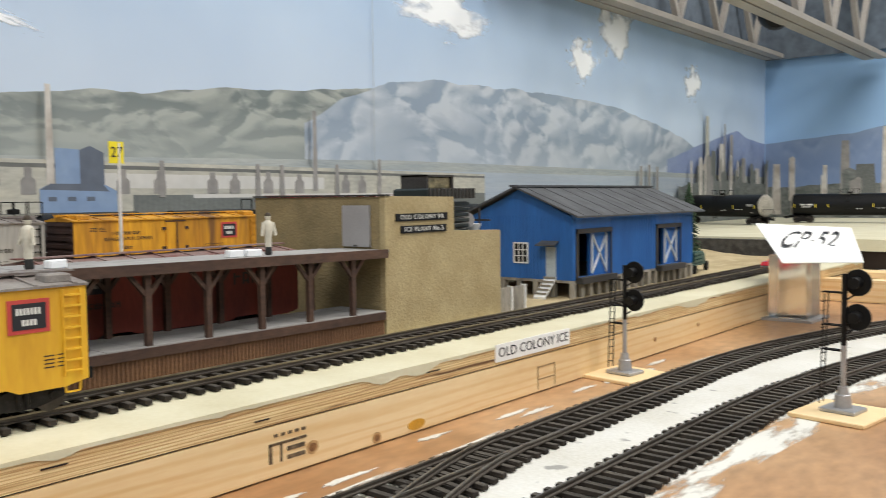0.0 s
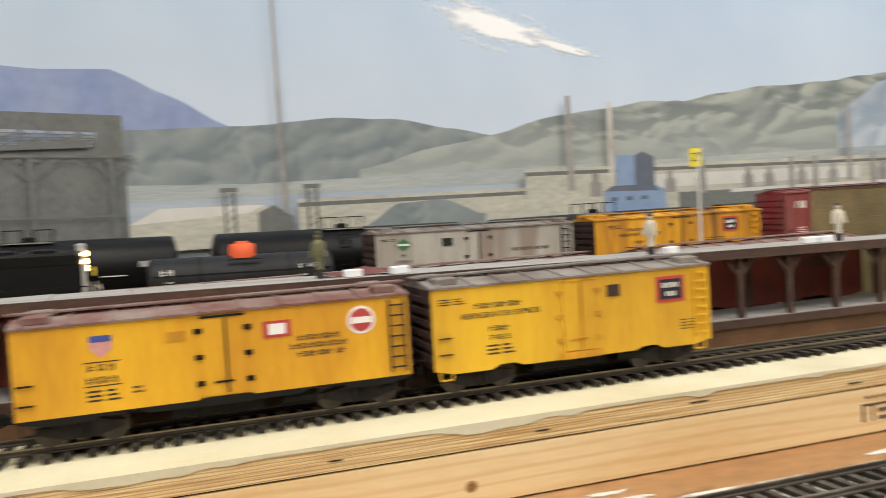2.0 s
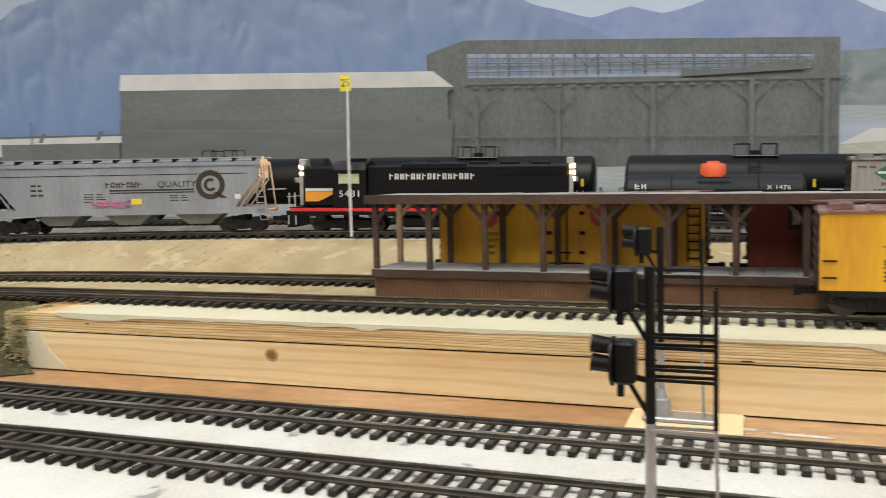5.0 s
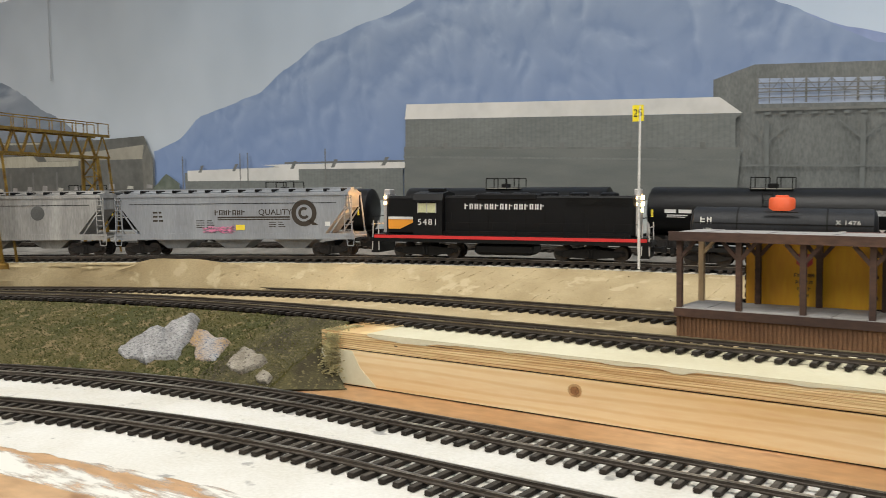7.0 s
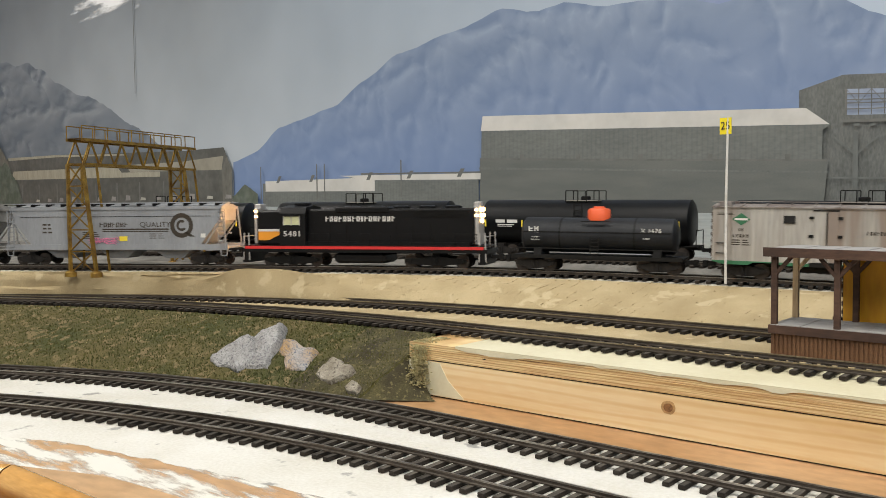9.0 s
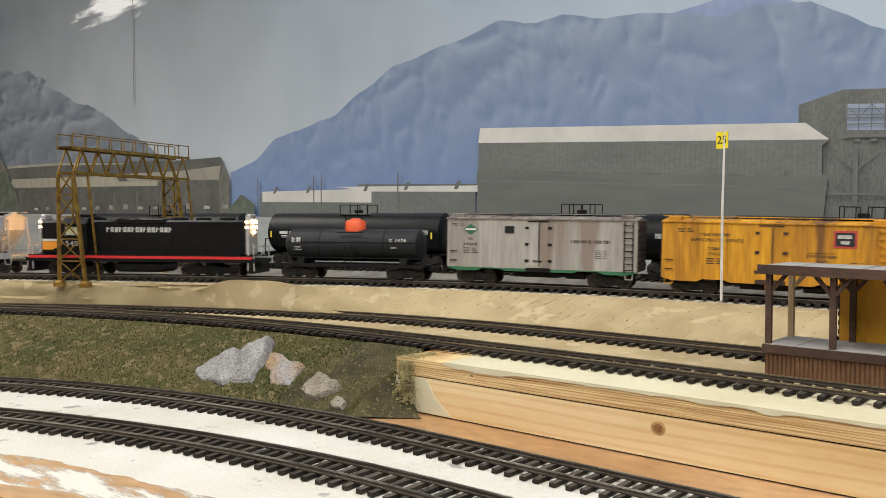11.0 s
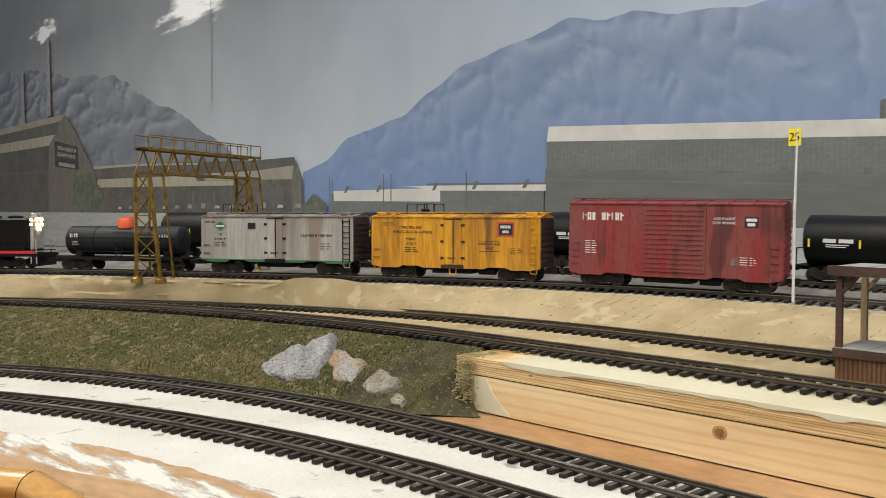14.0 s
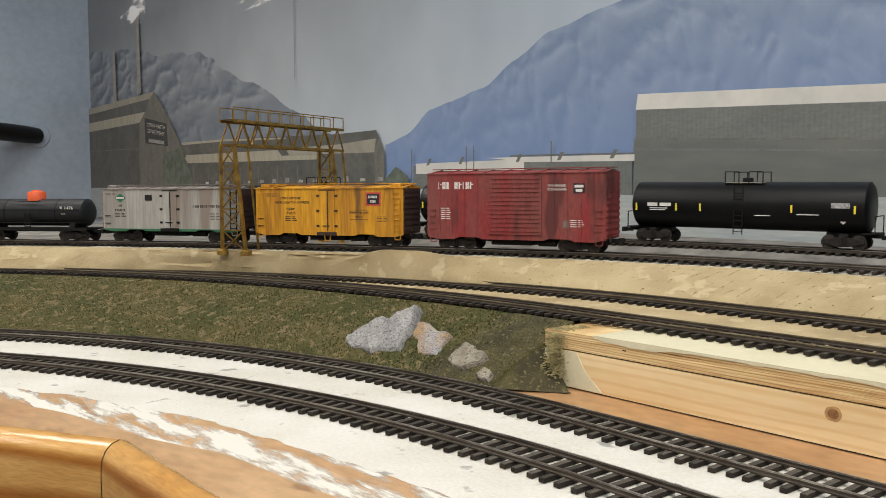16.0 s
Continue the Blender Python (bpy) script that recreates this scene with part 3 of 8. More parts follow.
P_BLDGDARK = print_mat("print_blue_building_shade", (0.10, 0.12, 0.16), (0.13, 0.15, 0.19), 40, vary=0.1)
P_CLOUD = print_mat("print_cloud", (0.80, 0.80, 0.79), (0.66, 0.69, 0.73), 18, vary=0.08)
P_TREES = print_mat("print_trees", (0.09, 0.11, 0.08), (0.15, 0.17, 0.14), 60, vary=0.2)

print_layer(ridge([(-0.62, 0.30), (-0.5, 0.315), (-0.42, 0.285), (-0.39, 0.2656), (-0.34, 0.243), (-0.296, 0.229), (-0.262, 0.236), (-0.236, 0.228), (-0.188, 0.2376), (-0.15, 0.234), (-0.1026, 0.234), (-0.06, 0.212), (-0.0155, 0.187), (0.05, 0.17)], 0.0015, 0.01, 2.0, 0.08), P_BLUE2, "distant blue hills printed on the backdrop")
print_layer(ridge([(-1.274, 0.176), (-1.22, 0.188), (-1.167, 0.2206), (-1.054, 0.241), (-0.993, 0.271), (-0.937, 0.2965), (-0.856, 0.311), (-0.776, 0.3275), (-0.727, 0.319), (-0.696, 0.323), (-0.644, 0.3115), (-0.608, 0.311), (-0.561, 0.305), (-0.525, 0.295), (-0.491, 0.302), (-0.443, 0.297), (-0.421, 0.286), (-0.387, 0.2656), (-0.36, 0.250), (-0.31, 0.225), (-0.24, 0.19)], 0.002, 0.008, 5.0, 0.06), P_BLUE, "large hazy blue mountain printed on the backdrop")
print_layer(ridge([(-2.62, 0.477), (-2.494, 0.4676), (-2.438, 0.451), (-2.382, 0.4555), (-2.228, 0.4346), (-2.166, 0.415), (-2.02, 0.407), (-1.98, 0.393), (-1.928, 0.3956), (-1.879, 0.378), (-1.809, 0.3445), (-1.722, 0.313), (-1.67, 0.3034), (-1.602, 0.2716), (-1.539, 0.244), (-1.45, 0.205), (-1.38, 0.185)], 0.005, 0.008, 9.0, 0.06), P_ROCK, "rugged grey mountain printed on the backdrop")
print_layer(ridge([(-0.12, 0.186), (-0.0, 0.187), (0.07, 0.192), (0.12, 0.190), (0.17, 0.181), (0.22, 0.172), (0.26, 0.165), (0.40, 0.15)], 0.0012, 0.008, 11.0, 0.08), P_HILL_D, "dark rolling hills printed on the backdrop")
print_layer(ridge([(0.09, 0.148), (0.18, 0.168), (0.2955, 0.191), (0.3685, 0.1995), (0.415, 0.2001), (0.46, 0.2075), (0.53, 0.2140), (0.595, 0.2175), (0.6846, 0.2275), (0.72, 0.231), (0.8, 0.235), (1.0, 0.19)], 0.0025, 0.008, 13.0, 0.08), P_HILL, "grassy grey green hills printed on the backdrop")
print_layer(ridge([(0.60, 0.185), (0.66, 0.215), (0.72, 0.236), (0.80, 0.2476), (0.92, 0.250), (1.047, 0.2527), (1.15, 0.252), (1.2624, 0.248), (1.38, 0.232), (1.4954, 0.2136), (1.62, 0.18), (1.80, 0.14)], 0.004, 0.008, 15.0, 0.08), P_CLIFF, "pale rocky cliff mountain printed on the backdrop")
print_layer(ridge([(1.45, 0.17), (1.62, 0.205), (1.72, 0.225), (1.78, 0.236), (1.84, 0.222), (1.94, 0.215)], 0.002, 0.01, 17.0, 0.06), P_BLUE2, "blue hills printed beside the corner of the backdrop")
print_layer([(-0.12, 0.06), (1.94, 0.06), (1.94, 0.142), (1.2, 0.148), (0.75, 0.150), (0.36, 0.144), (0.0, 0.140), (-0.12, 0.144)], P_PLAIN, "pale valley plain printed below the hills")
print_layer([(-0.12, 0.10), (0.4, 0.10), (0.4, 0.128), (-0.12, 0.130)], P_LAKE, "blue lake strip printed on the backdrop")
print_layer([(0.72, 0.10), (1.7, 0.10), (1.7, 0.137), (0.72, 0.139)], P_LAKE, "blue lake strip printed on the backdrop")


def cloud_material():
    m = bpy.data.materials.new("printed_cloud")
    m.use_nodes = True
    n, l = m.node_tree.nodes, m.node_tree.links
    b = n["Principled BSDF"]
    b.inputs["Base Color"].default_value, b.inputs["Roughness"].default_value = (0.90, 0.92, 0.94, 1), 0.6
    tc, ln, nz, rm = n.new("ShaderNodeTexCoord"), n.new("ShaderNodeVectorMath"), n.new("ShaderNodeTexNoise"), n.new("ShaderNodeMath")
    oi, ad = n.new("ShaderNodeObjectInfo"), n.new("ShaderNodeVectorMath")
    ln.operation = "LENGTH"
    nz.inputs["Scale"].default_value, nz.inputs["Detail"].default_value = 2.6, 8
    l.new(tc.outputs["Object"], ln.inputs[0])
    l.new(tc.outputs["Object"], ad.inputs[0])
    l.new(oi.outputs["Location"], ad.inputs[1])
    l.new(ad.outputs[0], nz.inputs["Vector"])
    rm.operation = "MULTIPLY_ADD"
    rm.inputs[1].default_value = -0.62
    l.new(ln.outputs["Value"], rm.inputs[0])
    l.new(nz.outputs["Fac"], rm.inputs[2])
    mp = n.new("ShaderNodeMapRange")
    mp.inputs[1].default_value, mp.inputs[2].default_value = 0.06, 0.26
    l.new(rm.outputs[0], mp.inputs[0])
    l.new(mp.outputs[0], b.inputs["Alpha"])
    return m


CLOUD = cloud_material()
for cy, cz, w, h, tl in ((0.225, 0.268, 0.085, 0.017, -14), (0.29, 0.250, 0.05, 0.006, -14), (1.157, 0.3126, 0.055, 0.035, 0), (1.26, 0.372, 0.075, 0.055, 30), (1.5557, 0.3127, 0.05, 0.034, 0), (0.83, 0.335, 0.12, 0.035, 0), (-2.28, 0.532, 0.10, 0.03, 0), (-1.60, 0.475, 0.20, 0.03, 0)):
    LAYER[0] += 1
    ob = new("backdrop_print", Shape().add([(0, -1, -1), (0, 1, -1), (0, 1, 1), (0, -1, 1)], [(0, 1, 2, 3)]).mesh("backdrop_print", CLOUD))
    ob.matrix_world = pose(BX + 0.00003 * LAYER[0], cy, cz, tl) @ Matrix.Diagonal((1, w, min(h * 1.3, abs(0.46 - cz) + 0.2), 1))
    tagged(ob, "soft white cloud printed on the sky", "backdrop", "", "structure")
# grey steel mill with open truss attic
print_layer([(-0.4513, 0.09), (-0.0966, 0.09), (-0.0966, 0.1977), (-0.4147, 0.2184), (-0.4513, 0.2082)], P_GREYWALL, "grey steel mill building printed on the backdrop")
print_layer([(-0.412, 0.1838), (-0.32, 0.1790), (-0.215, 0.1740), (-0.118, 0.1745), (-0.116, 0.1852), (-0.412, 0.2060)], P_TRUSS, "open truss gap of the printed mill")
rnd_mill = random.Random(8)
for k in range(30):
    u = k / 29
    y = -0.412 + 0.294 * u
    zl, zu = 0.1838 - 0.0100 * u, 0.2060 - 0.0208 * u
    w = 0.0009 if k % 4 == 0 else 0.0004
    print_layer([(y - w, zl), (y + w, zl), (y + w, zu), (y - w, zu)], P_STEEL, "steel truss post printed on the mill")
    if k < 29:
        q = -0.412 + 0.294 * (k + 1) / 29
        a, b = (zl + 0.45 * (zu - zl), zu) if k % 2 else (zu, zl + 0.45 * (zu - zl))
        print_layer([(y, a - 0.0004), (q, b - 0.0008), (q, b), (y, a + 0.0004)], P_STEEL, "steel truss brace printed on the mill")
for fz in (0.22, 0.45, 0.58, 0.80):
    print_layer([(-0.412, 0.1838 + fz * 0.0222 - 0.0005), (-0.118, 0.1738 + fz * 0.0114 - 0.0005), (-0.118, 0.1738 + fz * 0.0114 + 0.0004), (-0.412, 0.1838 + fz * 0.0222 + 0.0005)], P_STEEL, "steel truss chord printed on the mill")
for k in range(6):
    y = -0.22 + 0.016 * k
    print_layer([(y, 0.1735), (y + 0.018, 0.1735), (y + 0.018, 0.177 + 0.004 * rnd_mill.random()), (y, 0.177 + 0.004 * rnd_mill.random())], P_GREYWALL, "dark machinery printed in the mill attic")
print_layer([(-0.414, 0.1775), (-0.0908, 0.1648), (-0.0908, 0.1668), (-0.414, 0.1800)], P_STEEL, "crane girder printed on the mill")
P_MILLPALE = print_mat("print_pale_mill_steel", (0.152, 0.164, 0.158), (0.13, 0.14, 0.134), 40, vary=0.15)
for k in range(24):
    y = -0.405 + 0.0128 * k
    z = 0.1772 - 0.0128 * k * 0.0405
    print_layer([(y, z - 0.0035), (y + 0.005, z - 0.0035), (y + 0.005, z - 0.0012), (y, z - 0.0012)], P_MILLPALE, "small bracket printed under the crane girder")
for y in (-0.405, -0.328, -0.245, -0.165, -0.108):
    print_layer([(y, 0.095), (y + 0.004, 0.095), (y + 0.004, 0.168), (y, 0.170)], P_MILLPALE, "pale column printed on the mill")
    print_layer([(y + 0.004, 0.150), (y + 0.020, 0.164), (y + 0.020, 0.1655), (y + 0.004, 0.152)], P_MILLPALE, "column brace printed on the mill")
    print_layer([(y, 0.150), (y - 0.016, 0.165), (y - 0.016, 0.1665), (y, 0.152)], P_MILLPALE, "column brace printed on the mill")
print_layer([(-0.44, 0.1302), (-0.0970, 0.1195), (-0.0970, 0.1207), (-0.44, 0.1316)], P_MILLPALE, "faint rail printed on the mill wall")
# long shed
print_layer([(-0.806, 0.09), (-0.43, 0.09), (-0.43, 0.172), (-0.424, 0.1762), (-0.8034, 0.1941)], P_GREYWALL_L, "long grey corrugated shed printed on the backdrop")
print_layer([(-0.8045, 0.1938), (-0.424, 0.1765), (-0.4443, 0.192), (-0.8017, 0.2105)], P_ROOF, "white shed roof printed on the backdrop")
P_SHED_LOW = print_mat("print_lower_shed_wall", (0.128, 0.138, 0.130), (0.16, 0.168, 0.155), 18, (1, 1, 5), 0.10, 500)
print_layer([(-0.807, 0.09), (-0.43, 0.09), (-0.425, 0.1445), (-0.806, 0.1605)], P_SHED_LOW, "smooth lower wall printed on the shed")
print_layer([(-0.806, 0.1605), (-0.425, 0.1445), (-0.425, 0.1462), (-0.806, 0.1628)], P_STEEL, "dark seam printed on the shed")
print_layer([(-0.807, 0.150), (-0.425, 0.1345), (-0.425, 0.1360), (-0.807, 0.1525)], P_GREYWALL_L, "pale ledge printed on the shed")
for k in range(5):
    y = -0.75 + 0.072 * k
    zz = 0.161 - 0.042 * (y + 0.806)
    print_layer([(y, zz), (y + 0.005, zz), (y + 0.005, zz + 0.006), (y, zz + 0.006)], P_STEEL, "small vent printed on the shed")
# low roofs
print_layer([(-1.20, 0.09), (-0.808, 0.09), (-0.808, 0.147), (-1.02, 0.1465), (-1.03, 0.142), (-1.20, 0.1425)], P_GREYWALL_L, "low grey sheds printed on the backdrop")
print_layer([(-1.194, 0.131), (-0.975, 0.128), (-0.975, 0.1455), (-1.194, 0.1456)], P_ROOF, "white low roof printed on the backdrop")
print_layer([(-0.974, 0.1419), (-0.805, 0.1386), (-0.805, 0.1458), (-1.044, 0.1493)], P_ROOF, "white low roof printed on the backdrop")
print_layer([(-1.00, 0.1492), (-0.805, 0.1462), (-0.805, 0.1478), (-1.00, 0.1515)], P_STEEL, "dark roof behind printed on the backdrop")
for y in (-1.17, -1.10, -0.99, -0.92, -0.84):
    print_layer([(y, 0.1425), (y + 0.006, 0.1425), (y + 0.012, 0.152), (y + 0.006, 0.152)], P_STEEL, "roof vent printed on the backdrop")
for y in (-1.205, -1.085, -1.07, -0.93):
    print_layer([(y, 0.12), (y + 0.002, 0.12), (y + 0.002, 0.166), (y, 0.166)], P_STEEL, "thin pole printed on the backdrop")
# dark works at the far end
P_TANROOF2 = print_mat("print_pale_tan_roof", (0.40, 0.38, 0.30), (0.33, 0.31, 0.245), 24, (1, 4, 1), 0.12)
P_GABLE = print_mat("print_grey_gable", (0.175, 0.170, 0.145), (0.135, 0.132, 0.115), 26, (1, 3, 1), 0.2)
print_layer([(-2.03, 0.09), (-1.272, 0.09), (-1.272, 0.139), (-1.284, 0.186), (-1.291, 0.199), (-1.40, 0.1985), (-1.815, 0.210), (-2.018, 0.2122), (-2.025, 0.206)], P_DARKWALL, "dark works building printed on the backdrop")
print_layer([(-2.015, 0.2065), (-1.815, 0.2058), (-1.567, 0.1986), (-1.567, 0.2013), (-1.815, 0.2099), (-2.018, 0.2122)], P_TANROOF2, "pale ridge roof printed on the backdrop")
print_layer([(-2.006, 0.1676), (-1.464, 0.1598), (-1.463, 0.1681), (-1.582, 0.1698), (-1.596, 0.1805), (-1.994, 0.1845)], P_TANROOF2, "tan works roof printed on the backdrop")
print_layer([(-1.554, 0.1698), (-1.297, 0.1656), (-1.292, 0.1863), (-1.399, 0.1818), (-1.568, 0.1822)], P_TANROOF, "tan works roof printed on the backdrop")
print_layer([(-1.294, 0.09), (-1.272, 0.09), (-1.272, 0.1666), (-1.284, 0.1859), (-1.297, 0.1644)], P_GABLE, "shed gable end printed on the backdrop")
for k in range(9):
    y = -1.96 + 0.072 * k
    print_layer([(y, 0.10), (y + 0.004, 0.10), (y + 0.004, 0.156 - 0.0006 * k), (y, 0.156 - 0.0006 * k)], P_STEEL, "dark column printed on the works")
for k in range(14):
    y, h = -1.90 + 0.047 * k, 0.004 + 0.004 * ((k * 5) % 4) / 3
    print_layer([(y, 0.122), (y + 0.016, 0.122), (y + 0.016, 0.122 + h), (y + 0.003, 0.123 + h)], P_STACK if k % 4 else P_PALE, "small yard clutter printed below the works")
print_layer([(-2.62, 0.09), (-1.955, 0.09), (-1.968, 0.1236), (-2.018, 0.2055), (-2.099, 0.2838), (-2.164, 0.3344), (-2.62, 0.328)], P_DARKWALL, "tall gabled works printed on the backdrop")
print_layer([(-2.267, 0.09), (-1.955, 0.09), (-1.968, 0.1236), (-2.018, 0.2055), (-2.099, 0.2838), (-2.164, 0.3344), (-2.188, 0.320), (-2.219, 0.2924), (-2.256, 0.2675)], P_GABLE, "grey gable front of the printed works")
print_layer([(-2.62, 0.3127), (-2.188, 0.320), (-2.164, 0.3344), (-2.62, 0.328)], P_TANROOF, "gable roof of the printed works")
print_layer([(-2.62, 0.267), (-2.256, 0.2694), (-2.219, 0.2924), (-2.62, 0.290)], P_TANROOF2, "lower gable roof of the printed works")
print_layer([(-2.62, 0.214), (-2.262, 0.208), (-2.262, 0.210), (-2.62, 0.2165)], P_STEEL, "dark eave line printed on the works")
print_layer([(-2.222, 0.220), (-2.089, 0.2073), (-2.093, 0.2576), (-2.223, 0.2788)], print_mat("print_black_board", (0.045, 0.047, 0.045), (0.065, 0.066, 0.062), 40), "dark sign board printed on the works")
print_layer([(-2.235, 0.128), (-2.195, 0.127), (-2.195, 0.150), (-2.235, 0.151)], P_STEEL, "dark doorway printed on the works")
for body, zz in (("OPEN HEARTH", 0.2552), ("DEPARTMENT", 0.2412)):
    LAYER[0] += 1
    ob = new("backdrop_print", text_mesh(body, 0.0125, P_PALE, 0.00001))
    ob.matrix_world = pose(BX + 0.00003 * LAYER[0], -2.157, zz, 90, 0, 90) @ pose(0, 0, 0, 0, 0, -7.5) @ Matrix.Diagonal((1.28, 1, 1, 1))
    tagged(ob, "pale sign lettering printed on the works", "backdrop", "", "structure")
print_layer([(-2.20, 0.2215), (-2.11, 0.212), (-2.11, 0.220), (-2.20, 0.2295)], P_STACK, "unreadable pale sign line printed on the works")
for y, z, zb in ((-2.263, 0.515, 0.337), (-2.427, 0.458, 0.330)):
    print_layer([(y - 0.002, zb), (y + 0.023, zb), (y + 0.018, z), (y + 0.002, z)], P_STACK, "tall stack printed on the backdrop")
print_layer(ridge([(-2.125, 0.125), (-2.12, 0.182), (-2.08, 0.197), (-2.035, 0.200), (-1.98, 0.170), (-1.955, 0.12)], 0.010, 0.004, 30.0, 0.08), P_TREES, "dark tree printed on the backdrop")
print_layer(ridge([(-1.27, 0.125), (-1.24, 0.142), (-1.21, 0.128)], 0.004, 0.006, 31.0, 0.08), P_TREES, "small trees printed on the backdrop")
print_layer([(-2.62, 0.04), (-0.097, 0.04), (-0.097, 0.098), (-0.8, 0.101), (-1.3, 0.112), (-2.62, 0.118)], P_PLAIN, "pale yard ground printed below the works")
# sheds and towers between mill and factory
print_layer([(-0.097, 0.09), (0.02, 0.09), (0.02, 0.118), (0.0, 0.1235), (-0.075, 0.1235), (-0.097, 0.112)], P_PALE, "pale gabled shed printed on the backdrop")
print_layer([(-0.097, 0.112), (-0.005, 0.1165), (0.008, 0.1225), (-0.073, 0.1238)], P_ROOF, "white shed roof printed on the backdrop")
print_layer([(0.002, 0.09), (0.03, 0.09), (0.03, 0.112), (0.015, 0.122), (0.002, 0.116)], P_GREYWALL, "grey shed end printed on the backdrop")
print_layer([(0.035, 0.09), (0.34, 0.09), (0.34, 0.124), (0.035, 0.1255)], P_PALE, "long tan shed printed on the backdrop")
print_layer([(0.035, 0.119), (0.34, 0.118), (0.34, 0.121), (0.035, 0.1225)], P_STEEL, "dark roof line printed on the backdrop")
print_layer(ridge([(0.09, 0.10), (0.12, 0.117), (0.16, 0.119), (0.2, 0.104)], 0.002, 0.006, 33.0, 0.08), P_HILL_D, "dark mound printed on the backdrop")
for y in (-0.022, 0.045):
    print_layer([(y - 0.003, 0.10), (y - 0.001, 0.10), (y - 0.001, 0.137), (y - 0.003, 0.137)], P_STEEL, "steel tower leg printed on the backdrop")
    print_layer([(y + 0.005, 0.10), (y + 0.007, 0.10), (y + 0.007, 0.137), (y + 0.005, 0.137)], P_STEEL, "steel tower leg printed on the backdrop")
    print_layer([(y - 0.005, 0.134), (y + 0.009, 0.134), (y + 0.009, 0.1375), (y - 0.005, 0.1375)], P_STEEL, "steel tower head printed on the backdrop")
    for k in range(5):
        z = 0.102 + 0.0065 * k
        print_layer([(y - 0.003, z), (y - 0.002, z), (y + 0.007, z + 0.006), (y + 0.006, z + 0.006)], P_STEEL, "steel tower brace printed on the backdrop")
print_layer([(0.0222, 0.115), (0.0262, 0.115), (0.0252, 0.30), (0.0232, 0.30)], P_STACK, "tall thin stack printed on the backdrop")
# factory with silos
print_layer([(0.24, 0.09), (0.90, 0.09), (0.90, 0.136), (0.62, 0.139), (0.24, 0.141)], P_PALE, "pale factory printed on the backdrop")
print_layer([(0.24, 0.1345), (0.90, 0.131), (0.90, 0.1335), (0.24, 0.138)], P_STEEL, "conveyor line printed on the factory")
print_layer([(0.36, 0.118), (0.62, 0.117), (0.62, 0.129), (0.36, 0.1305)], P_ROOF, "white storage tank printed on the factory")
print_layer([(0.40, 0.09), (0.90, 0.09), (0.90, 0.112), (0.40, 0.112)], P_GREYWALL_L, "grey factory hall printed on the backdrop")
print_layer([(0.46, 0.109), (0.80, 0.109), (0.80, 0.1125), (0.46, 0.1125)], P_ROOF, "white pipe rack printed on the factory")
for y, z in ((0.305, 0.1345), (0.385, 0.1335), (0.42, 0.133), (0.475, 0.1325), (0.50, 0.132), (0.54, 0.134), (0.58, 0.132), (0.645, 0.132), (0.67, 0.131)):
    print_layer([(y, 0.113), (y + 0.012, 0.113), (y + 0.012, 0.124), (y + 0.009, 0.127), (y + 0.009, z), (y + 0.003, z), (y + 0.003, 0.127), (y, 0.124)], P_STACK, "silo printed on the factory")
for y, zt, zb, mt in ((0.3255, 0.1998, 0.12, P_STACK_L), (0.283, 0.206, 0.12, P_STACK), (0.6045, 0.1976, 0.115, P_STACK), (0.425, 0.142, 0.11, P_STACK), (0.53, 0.141, 0.11, P_STACK), (0.70, 0.150, 0.11, P_STACK), (0.635, 0.143, 0.11, P_STACK), (0.56, 0.141, 0.11, P_STACK)):
    print_layer([(y, zb), (y + 0.0065, zb), (y + 0.0055, zt), (y + 0.001, zt)], mt, "smokestack printed on the factory")
print_layer([(0.3324, 0.11), (0.3666, 0.11), (0.3666, 0.1485), (0.3324, 0.150)], P_BLDGBLUE, "blue tower block printed on the factory")
print_layer([(0.3530, 0.11), (0.3740, 0.11), (0.3740, 0.147), (0.362, 0.1525), (0.3530, 0.149)], P_BLDGDARK, "shaded side of the printed blue tower")
print_layer([(0.3194, 0.092), (0.385, 0.092), (0.385, 0.1155), (0.375, 0.1205), (0.326, 0.1205), (0.3194, 0.1173)], P_BLDGBLUE, "low blue hall printed on the factory")
print_layer([(0.3194, 0.1168), (0.378, 0.1152), (0.372, 0.1215), (0.328, 0.1215)], P_BLDGDARK, "grey roof of the printed blue hall")
for k in range(3):
    print_layer([(0.326 + 0.016 * k, 0.1075), (0.333 + 0.016 * k, 0.1075), (0.333 + 0.016 * k, 0.111), (0.326 + 0.016 * k, 0.111)], P_BLDGDARK, "small window printed on the blue hall")
# refinery beside the corner
for y, w, z, mt in ((1.33, 0.012, 0.155, P_STACK), (1.36, 0.012, 0.158, P_STACK), (1.39, 0.012, 0.155, P_STACK), (1.60, 0.02, 0.255, P_PALE), (1.625, 0.03, 0.19, P_GREYWALL_L), (1.665, 0.03, 0.205, P_STACK_L), (1.72, 0.02, 0.225, P_STACK), (1.78, 0.03, 0.18, P_STACK), (1.69, 0.01, 0.245, P_STACK), (1.56, 0.02, 0.16, P_GREYWALL_L), (1.86, 0.03, 0.16, P_STACK_L)):
    print_layer([(y, 0.08), (y + w, 0.08), (y + w * 0.85, z), (y + w * 0.15, z)], mt, "refinery tower printed on the backdrop")
P_PLANT = print_mat("print_grey_green_plant", (0.11, 0.125, 0.115), (0.19, 0.20, 0.19), 45, (1, 1, 2), 0.3)
print_layer(ridge([(1.48, 0.122), (1.56, 0.128), (1.7, 0.132), (1.94, 0.126)], 0.006, 0.006, 40.0, 0.05), P_PLANT, "dark refinery plant printed on the backdrop")
rnd_ref = random.Random(21)
